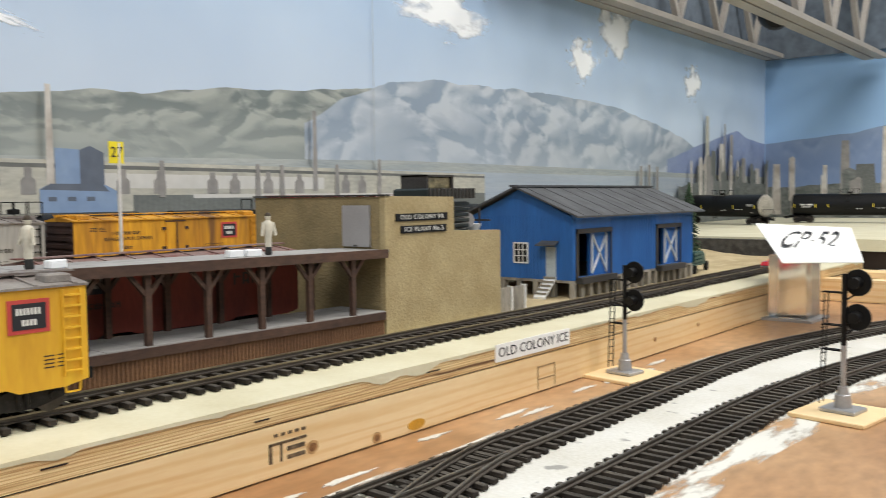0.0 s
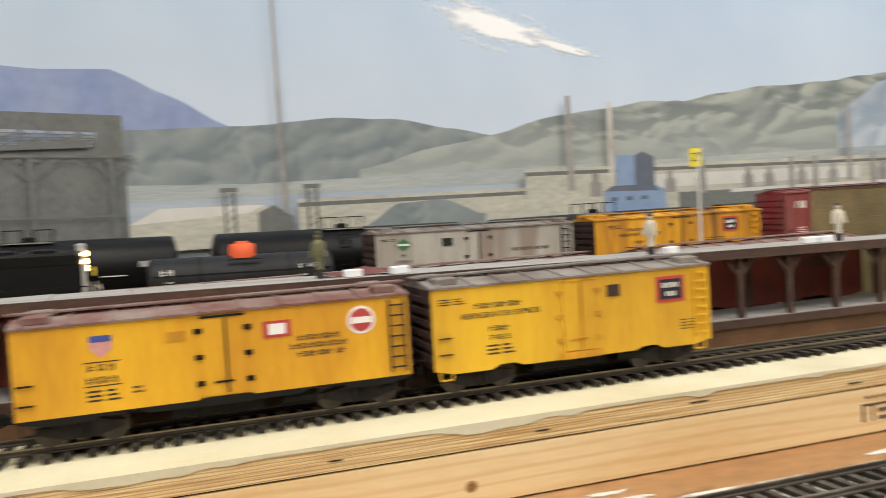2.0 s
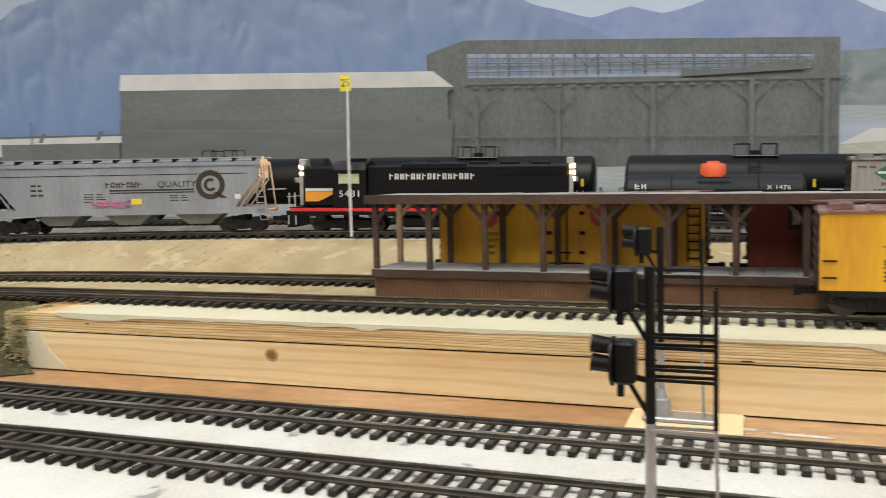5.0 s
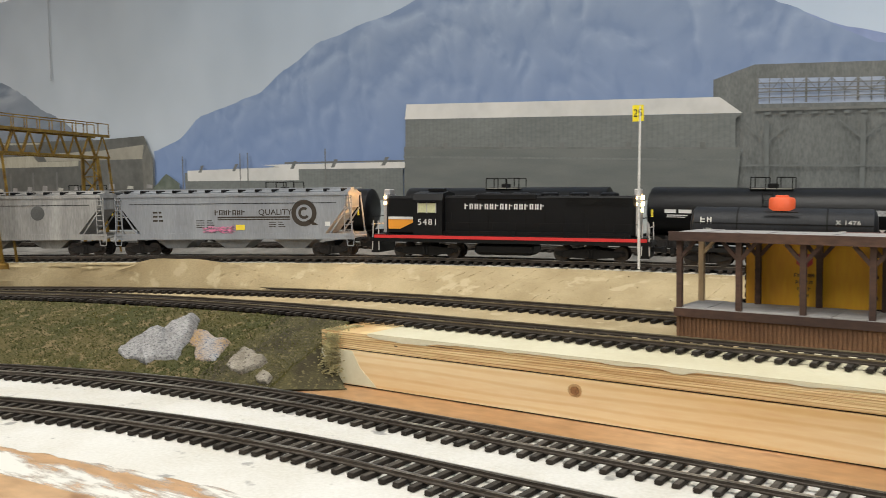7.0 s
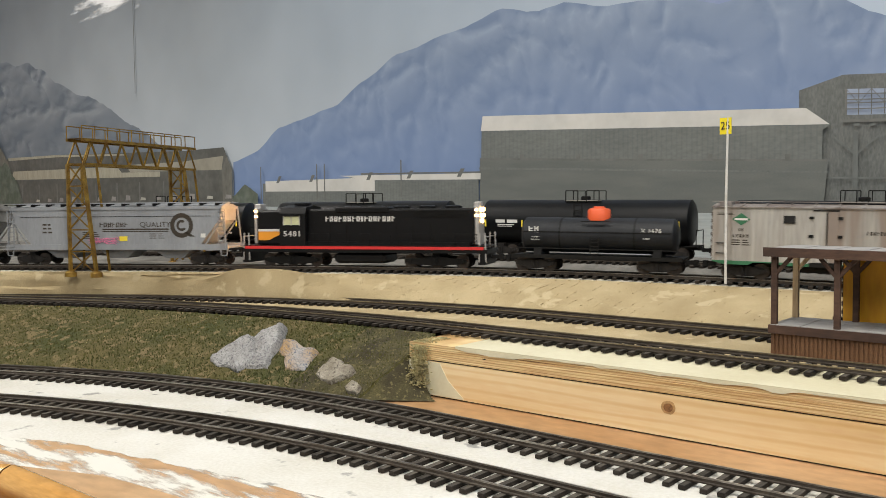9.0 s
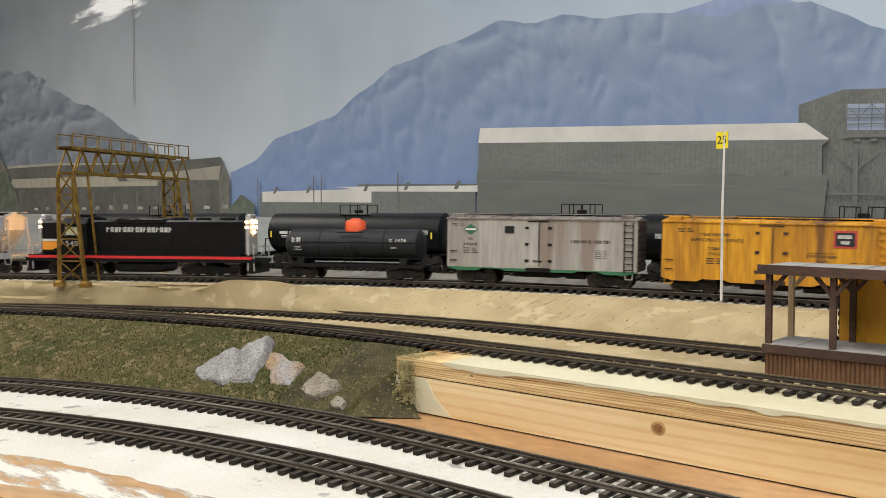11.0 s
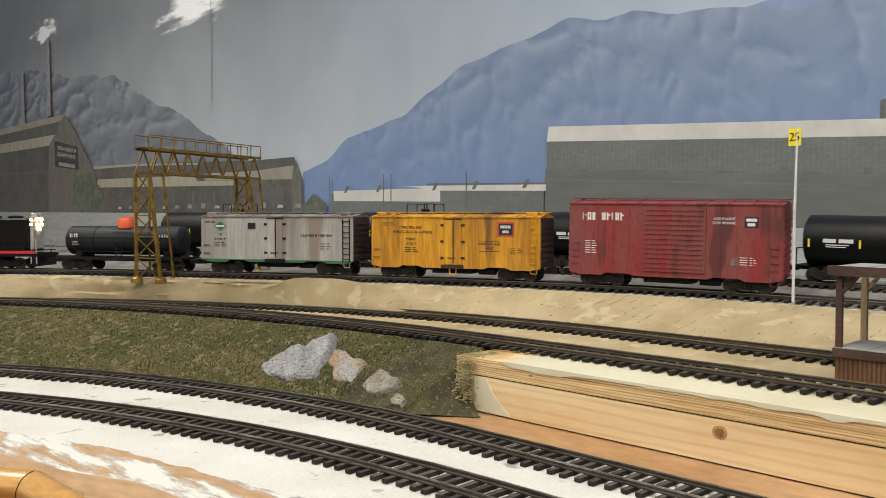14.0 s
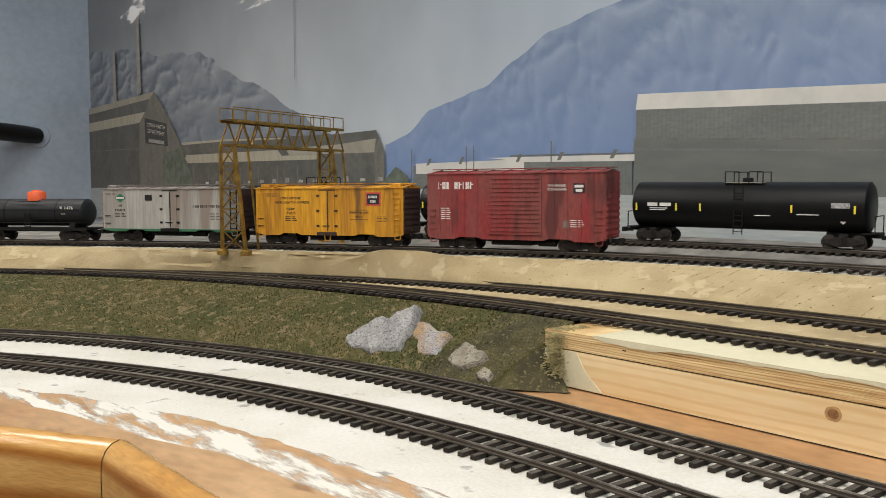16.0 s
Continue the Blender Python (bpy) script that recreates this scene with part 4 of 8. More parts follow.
for k in range(24):
    y, w = 1.52 + 0.41 * rnd_ref.random(), 0.006 + 0.02 * rnd_ref.random()
    z = 0.135 + 0.05 * rnd_ref.random() ** 1.5
    print_layer([(y, 0.09), (y + w, 0.09), (y + w, z), (y + 0.6 * w, z + 0.004), (y + 0.3 * w, z + 0.004), (y, z)], (P_STACK_L, P_STACK, P_PLANT, P_GREYWALL_L)[k % 4], "refinery vessel printed on the backdrop")


def north_print(poly, mat, label):
    LAYER[0] += 1
    d = 1.94 - 0.00003 * (LAYER[0] - 59)
    ob = new("backdrop_print", Shape().prism(poly, "y", d, d + 0.00002).mesh("backdrop_print", mat))
    return tagged(ob, label, "backdrop", "", "structure")


LAYER[0] = 61
north_print([(x, z) for x, z in ridge([(-0.68, 0.215), (-0.6, 0.222), (-0.5, 0.23), (-0.42, 0.245), (-0.36, 0.248), (-0.28, 0.24), (-0.1, 0.21), (0.3, 0.19), (0.9, 0.22), (1.6, 0.2)], 0.003, 0.02, 50.0, 0.0)], P_BLUE, "blue mountain range printed on the end wall")
north_print([(x, z) for x, z in ridge([(-0.68, 0.118), (-0.5, 0.126), (-0.3, 0.128), (0.2, 0.12), (1.6, 0.12)], 0.006, 0.012, 51.0, 0.0)], P_PLANT, "dark plant line printed on the end wall")
for x, w, z, mt in ((-0.665, 0.02, 0.17, P_STACK_L), (-0.56, 0.012, 0.165, P_STACK_L), (-0.525, 0.022, 0.215, P_STACK), (-0.50, 0.05, 0.165, P_GREYWALL), (-0.445, 0.018, 0.24, P_STACK_L), (-0.40, 0.04, 0.20, P_STACK), (-0.36, 0.018, 0.245, P_STACK_L), (-0.2, 0.03, 0.2, P_STACK), (-0.1, 0.02, 0.24, P_STACK_L)):
    north_print([(x, 0.06), (x + w, 0.06), (x + w * 0.85, z), (x + w * 0.15, z)], mt, "refinery stack printed on the end wall")
for k in range(22):
    x, w, z = -0.67 + 0.6 * rnd_ref.random(), 0.006 + 0.02 * rnd_ref.random(), 0.13 + 0.06 * rnd_ref.random() ** 1.5
    north_print([(x, 0.09), (x + w, 0.09), (x + w, z), (x + 0.6 * w, z + 0.005), (x, z)], (P_STACK_L, P_STACK, P_PLANT, P_STACK)[k % 4], "refinery vessel printed on the end wall")
for x, z, w in ((-0.33, 0.35, 0.1), (-0.24, 0.38, 0.08)):
    north_print([(x + w * math.cos(a * 0.314) * (0.8 + 0.3 * noise.noise((a, x, 0))), z + 0.035 * math.sin(a * 0.314) * (0.9 + 0.4 * noise.noise((a, x, 4)))) for a in range(20)], P_CLOUD, "white cloud printed on the end wall")

print_layer([(-1.536, 0.30), (-1.5345, 0.30), (-1.5345, 0.69), (-1.536, 0.69)], P_STEEL, "thin dark paper seam in the backdrop")
print_layer([(0.70, 0.14), (0.7008, 0.14), (0.7008, 0.69), (0.70, 0.69)], P_PLAIN, "faint paper seam in the backdrop")

# ---- steel joists along the top of the backdrop ----
for x, y0, y1, zj in ((-0.658, 0.9, 1.92, 0.396), (-0.455, 0.9, 1.92, 0.374)):
    jo = thing("ceiling_joist", pose(0, 0, 0), "pale painted steel bar joist over the backdrop", "joist", "ceiling joists")
    part("bottom_chord", Shape().box(x - 0.022, x - 0.002, y0, y1, zj, zj + 0.006).box(x + 0.002, x + 0.022, y0, y1, zj, zj + 0.006).box(x - 0.022, x + 0.022, y0, y1, zj + 0.006, zj + 0.009), FASCIA, jo)
    part("top_chord", Shape().box(x - 0.02, x + 0.02, y0, y1, zj + 0.18, zj + 0.19), FASCIA, jo)
    k = 0
    while y0 + 0.09 * k + 0.09 < y1:
        za, zb = (zj + 0.009, zj + 0.18) if k % 2 == 0 else (zj + 0.18, zj + 0.009)
        part("web_bar", Shape().bar((x, y0 + 0.09 * k, za), (x, y0 + 0.09 * k + 0.09, zb), 0.010), FASCIA, jo)
        k += 1
spot = thing("spot_lamp", pose(-0.50, 1.45, 0.40), "round black spot lamp fixed beside the joist", "lamp")
part("lamp_head", Shape().lathe([(0, 0.016), (0.004, 0.024), (0.03, 0.024), (0.04, 0.018)], ((0, 0, 0), (0.5, -0.8, -0.3)), 16), SIGBLACK, spot, smooth=True)
part("yoke", Shape().bar((0, 0, 0), (0, 0, 0.05), 0.01), SIGBLACK, spot)
# dark sheets added before both walls for the dim underside above the joists
structure("upper_band", Shape().box(-0.679, -0.677, 0.9, 1.93, 0.405, 0.70).box(-0.679, 0.6, 1.93, 1.932, 0.395, 0.9), material("dark_upper_sheet", (0.13, 0.16, 0.20), 0.9), "thin dark sheet added above the joists", "wall")
pipe = thing("wall_pipe", pose(-0.545, -2.62, 0.2525), "black foam covered pipe coming out of the blue wall", "pipe")
part("pipe", Shape().lathe([(0, 0.02), (0.05, 0.022), (0.7, 0.022)], ((0, 0, 0), (0.75, 0.55, 0.02)), 14), SIGBLACK, pipe, smooth=True)
part("plaster_patch", Shape().lathe([(-0.002, 0.034), (0.003, 0.03)], ((0, 0, 0), (0, 1, 0)), 12), CORNERWALL, pipe)

# ---- benchwork ----
structure("bench_top", Shape().prism([(-0.70, -2.62), (0.55, -2.62), (0.275, -0.947), (0.0, -0.471), (0.0, 1.94), (-0.70, 1.94)], "z", -0.018, 0.0), BROWN_PLY, "brown stained plywood bench top with bare patches", "bench top")
hr = thing("handrail", pose(0, 0, 0), "varnished oak edge rail with a mitred corner", "handrail")
pr = [(-0.0055, 0.0003), (-0.0055, 0.0235), (-0.0048, 0.0265), (-0.0030, 0.0289), (-0.0004, 0.0300), (0.0024, 0.0294), (0.0045, 0.0276), (0.0058, 0.0250), (0.0062, 0.0215), (0.0062, -0.20), (0.0004, -0.20), (0.0004, -0.0005)]
d2 = Vector((0.50, -0.866))
n2 = Vector((0.866, 0.50))
c0 = Vector((0.0, -0.471))


def rail_ring(p, q, mirror):
    return [(p.x + u * q.x, p.y + u * q.y, w) for u, w in mirror]


m2 = Vector((1.0, math.tan(radians(15))))
part("long_rail", Shape().loft(list(zip(*[rail_ring(Vector((0.0, 1.5)), Vector((1, 0)), pr), rail_ring(c0 + Vector((0, 0.0004)), m2, pr)]))), OAK, hr, smooth=True)
part("short_rail", Shape().loft(list(zip(*[rail_ring(c0 - Vector((0, 0.0004)), m2, pr), rail_ring(c0 + d2 * 0.55, n2, pr)]))), OAK, hr, smooth=True)

ss = stations(1.75, -1.15, 0.004)


def paint_edge(sv):
    return 0.020 + 0.036 * min(1, max(0, (0.2 - sv) / 0.4))


inner = curve(LINE_A, -0.016, 0.0004, ss, 0.004, 0, 1.0)
outer = [(*LINE_B(s, paint_edge(s) - 0.006 + 0.005 * noise.noise((s * 14, 2.2, 0)) + 0.003 * noise.noise((s * 60, 2.2, 5)) + 0.0015 * noise.noise((s * 170, 2.2, 9)))[:2], 0.00008) for s in ss]
mid = [((a[0] + b[0]) / 2, (a[1] + b[1]) / 2, 0.0005) for a, b in zip(inner, outer)]
streak = bpy.data.materials.new("thin_brushed_paint")
streak.use_nodes = True
sn, sl = streak.node_tree.nodes, streak.node_tree.links
sn["Principled BSDF"].inputs["Base Color"].default_value = (0.66, 0.65, 0.60, 1)
sn["Principled BSDF"].inputs["Roughness"].default_value = 0.6
s_tc, s_mp, s_nz, s_cr = sn.new("ShaderNodeTexCoord"), sn.new("ShaderNodeMapping"), sn.new("ShaderNodeTexNoise"), sn.new("ShaderNodeValToRGB")
s_mp.inputs["Scale"].default_value, s_mp.inputs["Rotation"].default_value = (1.0, 0.22, 1), (0, 0, -0.45)
s_nz.inputs["Scale"].default_value, s_nz.inputs["Detail"].default_value, s_nz.inputs["Roughness"].default_value = 75, 8, 0.62
s_cr.color_ramp.elements[0].position, s_cr.color_ramp.elements[1].position = 0.45, 0.55
sl.new(s_tc.outputs["Object"], s_mp.inputs["Vector"])
sl.new(s_mp.outputs["Vector"], s_nz.inputs["Vector"])
sl.new(s_nz.outputs["Fac"], s_cr.inputs["Fac"])
sl.new(s_cr.outputs["Color"], sn["Principled BSDF"].inputs["Alpha"])
far = [(*LINE_B(s, paint_edge(s) + 0.012 + 0.010 * max(0, min(1, (-0.2 - s) * 4)) + 0.008 * noise.noise((s * 11, 7.2, 0)))[:2], 0.00005) for s in ss]
structure("brushed_paint", Shape().loft([[(x, y, 0.00010) for x, y, z in outer], far]), streak, "thin streaky white paint brushed over the bench", "paint")
near_wash = [(*LINE_A(s, -0.022 + 0.004 * noise.noise((s * 17, 3.3, 0)))[:2], 0.0002) for s in ss]
structure("brushed_paint", Shape().loft([near_wash, [(x, y, 0.0002) for x, y, z in mid]]), streak, "thin streaky white paint brushed over the bench", "paint")
structure("roadbed_paint", Shape().loft([inner, mid, outer]), WHITE, "white painted roadbed under the lower tracks", "paint")
for k in range(16):
    y, x, ln = -0.45 + 1.1 * random.random(), -0.246 + 0.012 * random.random(), 0.006 + 0.012 * random.random()
    pts = []
    for a in range(26):
        an = 2 * math.pi * a / 26
        r = 0.55 + 0.9 * abs(noise.noise((2.2 * math.cos(an) + k * 3.1, 2.2 * math.sin(an), 0.5))) + 0.3 * noise.noise((6 * math.cos(an), 6 * math.sin(an), k))
        pts.append((x + 0.0022 * r * math.cos(an), y + ln * r * math.sin(an)))
    structure("paint_smear", Shape().prism(pts, "z", 0.0001, 0.0003 + 0.00001 * k), WHITE, "dry white paint smear on the bench", "paint")

# upper deck: plywood on a pine board
structure("pine_board", Shape().box(-0.276, -0.257, -0.53, 0.667, 0.0008, 0.0204), PINE, "pale pine board set on edge under the deck", "board")
structure("pine_board_far", Shape().box(-0.276, -0.2575, 0.6685, 0.899, 0.0008, 0.0204), PINE, "pale pine board carrying on under the deck", "board")
structure("board_gap", Shape().box(-0.272, -0.2585, -0.53, 0.899, 0.0, 0.0212), GAP, "dark gap above and below the pine board", "gap")
ply = structure("plywood_deck", Shape().box(-0.55, -0.257, -0.535, 1.05, 0.0212, 0.0303), PLY_EDGE, "layered plywood deck edge", "plywood")
south = stations(-0.50, -1.6, 0.012)
north = stations(1.05, -0.50, 0.004)
edge_n = [(-0.2566, s, DECK) for s in north]
structure("deck_paint", Shape().loft([[(x, y, 0.0296 - 0.0050 * max(0, noise.noise((y * 16, 5.0, 0)) + 0.5 * noise.noise((y * 70, 5.0, 2)))) for x, y, z in edge_n], edge_n, curve(FRONT, 0.014, DECK, north), curve(FRONT, -0.018, DECK, north), [(-0.385, y, DECK - 0.0003) for x, y, z in edge_n]]), CREAM, "cream painted plywood along the dock track", "paint")
ss2 = stations(-0.30, -1.09, 0.010)
structure("sand_flat", Shape().loft([curve(FRONT, -0.014, DECK + 0.0004, ss2, 0.002, 0.0003, 5.0), curve(FRONT, -0.035, DECK + 0.0008, ss2, 0.001, 0.0005, 5.5), curve(REAR, 0.016, DECK + 0.0009, ss2, 0.001, 0.0004, 6.0), curve(REAR, -0.02, DECK + 0.0006, ss2, 0.0, 0.0004, 6.5)]), SAND, "tan sanded ground between the deck tracks", "sand")
structure("sand_yard", Shape().box(-0.56, -0.318, 0.45, 1.05, DECK - 0.001, DECK + 0.0005), SAND, "tan sanded ground round the blue depot", "sand")
ss3 = stations(1.05, -1.75, 0.010)


def lerp_curves(a, b, u, dz, seed):
    return [(p[0] + (q[0] - p[0]) * u + 0.003 * noise.noise((p[1] * 40, seed, u * 9)), p[1] + (q[1] - p[1]) * u, p[2] + (q[2] - p[2]) * u + dz * (0.5 + noise.noise((p[1] * 26, seed, u * 5)))) for p, q in zip(a, b)]


bank_b = [(*REAR(s, -0.0060)[:2], DECK + 0.0003) for s in ss3]
bank_t = [(*MAIN(s, 0.0180 + 0.002 * noise.noise((s * 40, 8.0, 0)))[:2], SHELF + grade(MAIN, s)) for s in ss3]
mound = [0.013 * math.exp(-((s + 0.80) / 0.055) ** 2) for s in ss3]
rows_b = [bank_b] + [[(x, y, z + mo * math.sin(math.pi * min(1, u * 1.1))) for (x, y, z), mo in zip(lerp_curves(bank_b, bank_t, u, 0.004 * math.sin(math.pi * u), u * 13), mound)] for u in (0.12, 0.25, 0.4, 0.55, 0.7, 0.82, 0.92)] + [bank_t]
structure("sand_bank", Shape().loft(rows_b), SAND, "steep tan sand bank below the upper shelf", "bank", smooth=True)
structure("shelf_edge", Shape().loft([bank_t, curve(MAIN, 0.0135, SHELF + 0.0005, ss3, 0.002, 0.0004, 9.0)]), SAND_EDGE, "pale plaster edge along the upper track", "edge")
structure("upper_shelf", Shape().loft([curve(MAIN, 0.017, SHELF + 0.0004, ss3), curve(MAIN, -0.03, SHELF, ss3), [(-0.681, y, SHELF + z) for x, y, z in curve(MAIN, 0, 0, ss3)]]), GRAYSAND, "grey ballasted shelf of the upper tracks", "shelf")
structure("yard_sand", Shape().loft([curve(YARD, 0.034, SHELF + 0.0002, ss3, 0.003), curve(YARD, 0.02, SHELF + 0.0040, ss3, 0.002), curve(YARD, -0.02, SHELF + 0.0040, ss3), [(-0.6812, y, SHELF + 0.0040 + z) for x, y, z in curve(YARD, 0, 0, ss3)]]), material("yard_dust", (0.12, 0.115, 0.105), 0.95, vary=0.2, scale=40, fine=1200, color2=(0.25, 0.24, 0.22), bump=0.6), "dusty grey ground along the backdrop", "sand")

# grass slope at the end of the bare lumber
sg = stations(-0.535, -1.5, 0.006)
g_top = [(*FRONT(s, 0.019 + 0.002 * noise.noise((s * 50, 12.0, 0)))[:2], DECK + 0.0006) for s in sg]
g_bot = [(*LINE_A(s - 0.005, -0.017 + 0.0035 * noise.noise((s * 60, 14.0, 0)))[:2], 0.0012) for s in sg]


def grass_row(u, seed):
    bulge = 0.0002 * math.sin(math.pi * u)
    return [(x, y, z + bulge + 0.0012 * noise.noise((x * 180, y * 180, seed))) for x, y, z in lerp_curves(g_top, g_bot, u, 0.0012 * math.sin(math.pi * u), seed)]


grass_rows = [g_top] + [grass_row(u, u * 7) for u in (0.1, 0.2, 0.3, 0.4, 0.5, 0.6, 0.7, 0.8, 0.9)] + [g_bot]
structure("grass_slope", Shape().loft(grass_rows + [[(x, y, -0.001) for x, y, z in g_bot]]), GRASS, "mossy green and brown scenic slope", "slope", smooth=True)
k0 = max(i for i, s in enumerate(sg) if s > -0.612)
dark = [[(x, y, z + 0.0004 - 0.0010 * max(0, (i - k0 + 5) / 5)) for i, (x, y, z) in enumerate(r[:k0 + 1])] for r in grass_rows]
tail = []
for r, u in zip(dark, [0, 0.1, 0.2, 0.3, 0.4, 0.5, 0.6, 0.7, 0.8, 0.9, 1.0]):
    x, y, z = r[0]
    row = []
    for w in (1.0, 0.75, 0.5, 0.3, 0.15, 0.05):
        tx = -0.2566 + (x + 0.2566) * (0.25 + 0.75 * (1 - w)) if x > -0.2566 else x + (-0.2566 - x) * w
        row.append((tx + 0.001 * noise.noise((w * 9, u * 9, 0)), y + 0.034 * w * (0.25 + 0.75 * u) + 0.003 * noise.noise((u * 8, w * 3, 2)), max(0.0004, z * (1 - w) ** 0.7 * (0.9 if u < 0.5 else 1)) - (0.004 * w if u < 0.2 else 0)))
    tail.append(row + r)
structure("earth_end", Shape().loft(tail), DARKEARTH, "dark crumbly end of the scenic slope", "slope", smooth=True)
structure("cream_patch", Shape().prism([(-0.535, 0.0012), (-0.494, 0.0012), (-0.500, 0.006), (-0.506, 0.011), (-0.512, 0.0202), (-0.535, 0.0202)], "x", -0.2572, -0.2567), CREAM, "cream paint brushed over the board end", "paint")
tuft, flake = Shape(), Shape()
for k in range(26000):
    s = -0.52 - 0.75 * random.random() ** 1.2
    u = random.random()
    fi = min(len(sg) - 1.01, max(0, (-0.535 - s) / 0.965 * (len(sg) - 1)))
    i = int(fi)
    f = u * (len(grass_rows) - 1)
    a = int(min(f, len(grass_rows) - 2))
    p = Vector(grass_rows[a][i]).lerp(Vector(grass_rows[a][i + 1]), fi - i).lerp(Vector(grass_rows[a + 1][i]).lerp(Vector(grass_rows[a + 1][i + 1]), fi - i), f - a)
    pale = random.random() < (0.17 if s > -0.585 else 0.012) + max(0, 0.55 * noise.noise((p.y * 34, p.x * 34, 4.0)) - 0.05)
    tgt = flake if pale else tuft
    h = (0.00058 if pale else 0.0009) * (0.4 + 1.1 * random.random())
    an = random.random() * 6.28
    dx, dy = h * 0.6 * math.cos(an), h * 0.6 * math.sin(an)
    tgt.add([(p.x - dx, p.y - dy, p.z - 0.0003), (p.x + dx, p.y + dy, p.z - 0.0003), (p.x + dy, p.y - dx, p.z - 0.0002), (p.x + 0.0004 * random.random(), p.y, p.z + h)], [(0, 1, 3), (1, 2, 3), (2, 0, 3)])
structure("grass_tufts", tuft, TUFT, "tiny olive green grass tufts on the slope", "grass", kind="stuff")
structure("dry_flakes", flake, DRY, "scattered dry straw coloured flakes on the slope", "flakes", kind="stuff")
crumb = Shape()
for k in range(1500):
    z = 0.033 * random.random()
    q = random.gauss(0, 0.004)
    x, y = -0.2562 + 0.012 * random.random() ** 2 * (1 - z / 0.034), -0.526 + q * 0.8
    if z > 0.029:
        x -= 0.022 * random.random()
        z = 0.0308
    h = 0.00018 + 0.00032 * random.random()
    crumb.box(x - h, x + h, y - h, y + h, z, z + h * 1.3)
structure("plaster_crumbs", crumb, DRY, "pale plaster crumbs along the end of the lumber", "crumbs", kind="stuff")
grit = Shape()
for k in range(2600):
    s = -0.30 - 0.9 * random.random()
    i = min(len(ss3) - 1, max(0, int((1.05 - s) / 2.8 * (len(ss3) - 1))))
    f = random.random() * (len(rows_b) - 1)
    a = int(min(f, len(rows_b) - 2))
    p = Vector(rows_b[a][i]).lerp(Vector(rows_b[a + 1][i]), f - a)
    h = 0.00015 + 0.00035 * random.random() ** 3
    grit.box(p.x - h, p.x + h, p.y - h, p.y + h, p.z - h * 0.5, p.z + h)
structure("bank_grit", grit, SAND, "loose tan grit on the sand bank", "grit", kind="stuff")


def rock(name_label, x, y, z, outline, thick, lean, mat, seed, grow=1.0):
    """A broken slab: an angular outline (along the slope, up the slope, in mm) with rough split faces."""
    ring = []
    for (u0, v0), (u1, v1) in zip(outline, outline[1:] + outline[:1]):
        for k in range(4):
            f = k / 4
            w = 0.0 if k == 0 else 0.9
            ring.append((grow * (u0 + (u1 - u0) * f + w * noise.noise((u0 * 0.31 + k, v0 * 0.31, seed))), grow * (v0 + (v1 - v0) * f + w * noise.noise((u0 * 0.31, v0 * 0.31 + k, seed + 5)))))
    rows = []
    for scale, depth in ((1.06, -0.006), (1.02, 0.25 * thick), (0.97, 0.72 * thick), (0.90, 0.95 * thick), (0.62, 1.05 * thick), (0.30, 1.02 * thick), (0.02, 1.0 * thick)):
        row = []
        for u, v in ring:
            n3 = noise.noise((u * scale * 0.13, v * scale * 0.13, seed * 1.7)) + 0.5 * noise.noise((u * scale * 0.5, v * scale * 0.5, seed))
            row.append((depth + (0.0016 * n3 if depth > 0 else 0), 0.001 * u * scale, 0.001 * v * scale))
        rows.append(row + row[:1])
    ob = new("rock", Shape().loft(rows).mesh("rock", mat))
    ob.matrix_world = pose(x, y, z, 0, lean, 0)
    return tagged(ob, name_label, "rock", "rocks on the slope")


ROCKLEAN = -56
rock("flat speckled pale granite rock on the grass slope", -0.2267, -0.6573, 0.0124, [(-22.6, -5.8), (-15, 5), (-6.6, 18.1), (0.3, 16.7), (9, 9), (18.4, 0.6), (17, -7), (15.5, -14.0), (4, -13), (-6.2, -15.2), (-16, -11)][::-1], 0.0050, ROCKLEAN, GRANITE, 1.0)
rock("tall pointed speckled granite rock on the grass slope", -0.2399, -0.6450, 0.0145, [(-4.3, 23.8), (4, 14), (10.5, 6.4), (15, -6), (20.8, -17.2), (12, -21), (2.9, -22.8), (0, -15), (-0.7, -8.4), (-9, -3), (-15.4, 3.8), (-14.5, 9), (-13.8, 14.4), (-8, 18)][::-1], 0.0080, ROCKLEAN, GRANITE, 2.7)
rock("granite rock with rusty orange stain on the slope", -0.2400, -0.6166, 0.0124, [(-23.7, 13.3), (-10, 13.5), (2, 9), (13.6, 8.8), (16, 2), (21.2, -10.7), (12, -13), (4.1, -12.1), (-6, -4), (-15.2, 0.7)][::-1], 0.0055, ROCKLEAN, GRANITE_RUST, 4.1)
rock("grey brown field stone low on the slope", -0.2349, -0.5724, 0.0093, [(-13.9, -5.6), (-15, 3), (-11.3, 10.5), (-3, 9.5), (1, 6), (7.9, 6.5), (13, 3), (12.4, -1.0), (7, -6), (4.9, -10.5), (-6, -9)][::-1], 0.0050, ROCKLEAN, STONE_GREY, 6.6)
rock("small grey pebble beside the lower track", -0.2268, -0.5511, 0.0042, [(-5.5, -0.7), (-4.0, 5.3), (1, 4.5), (4.7, 2.1), (5.9, -3.2), (-1.1, -3.6)][::-1], 0.0035, ROCKLEAN, STONE_GREY, 8.2)

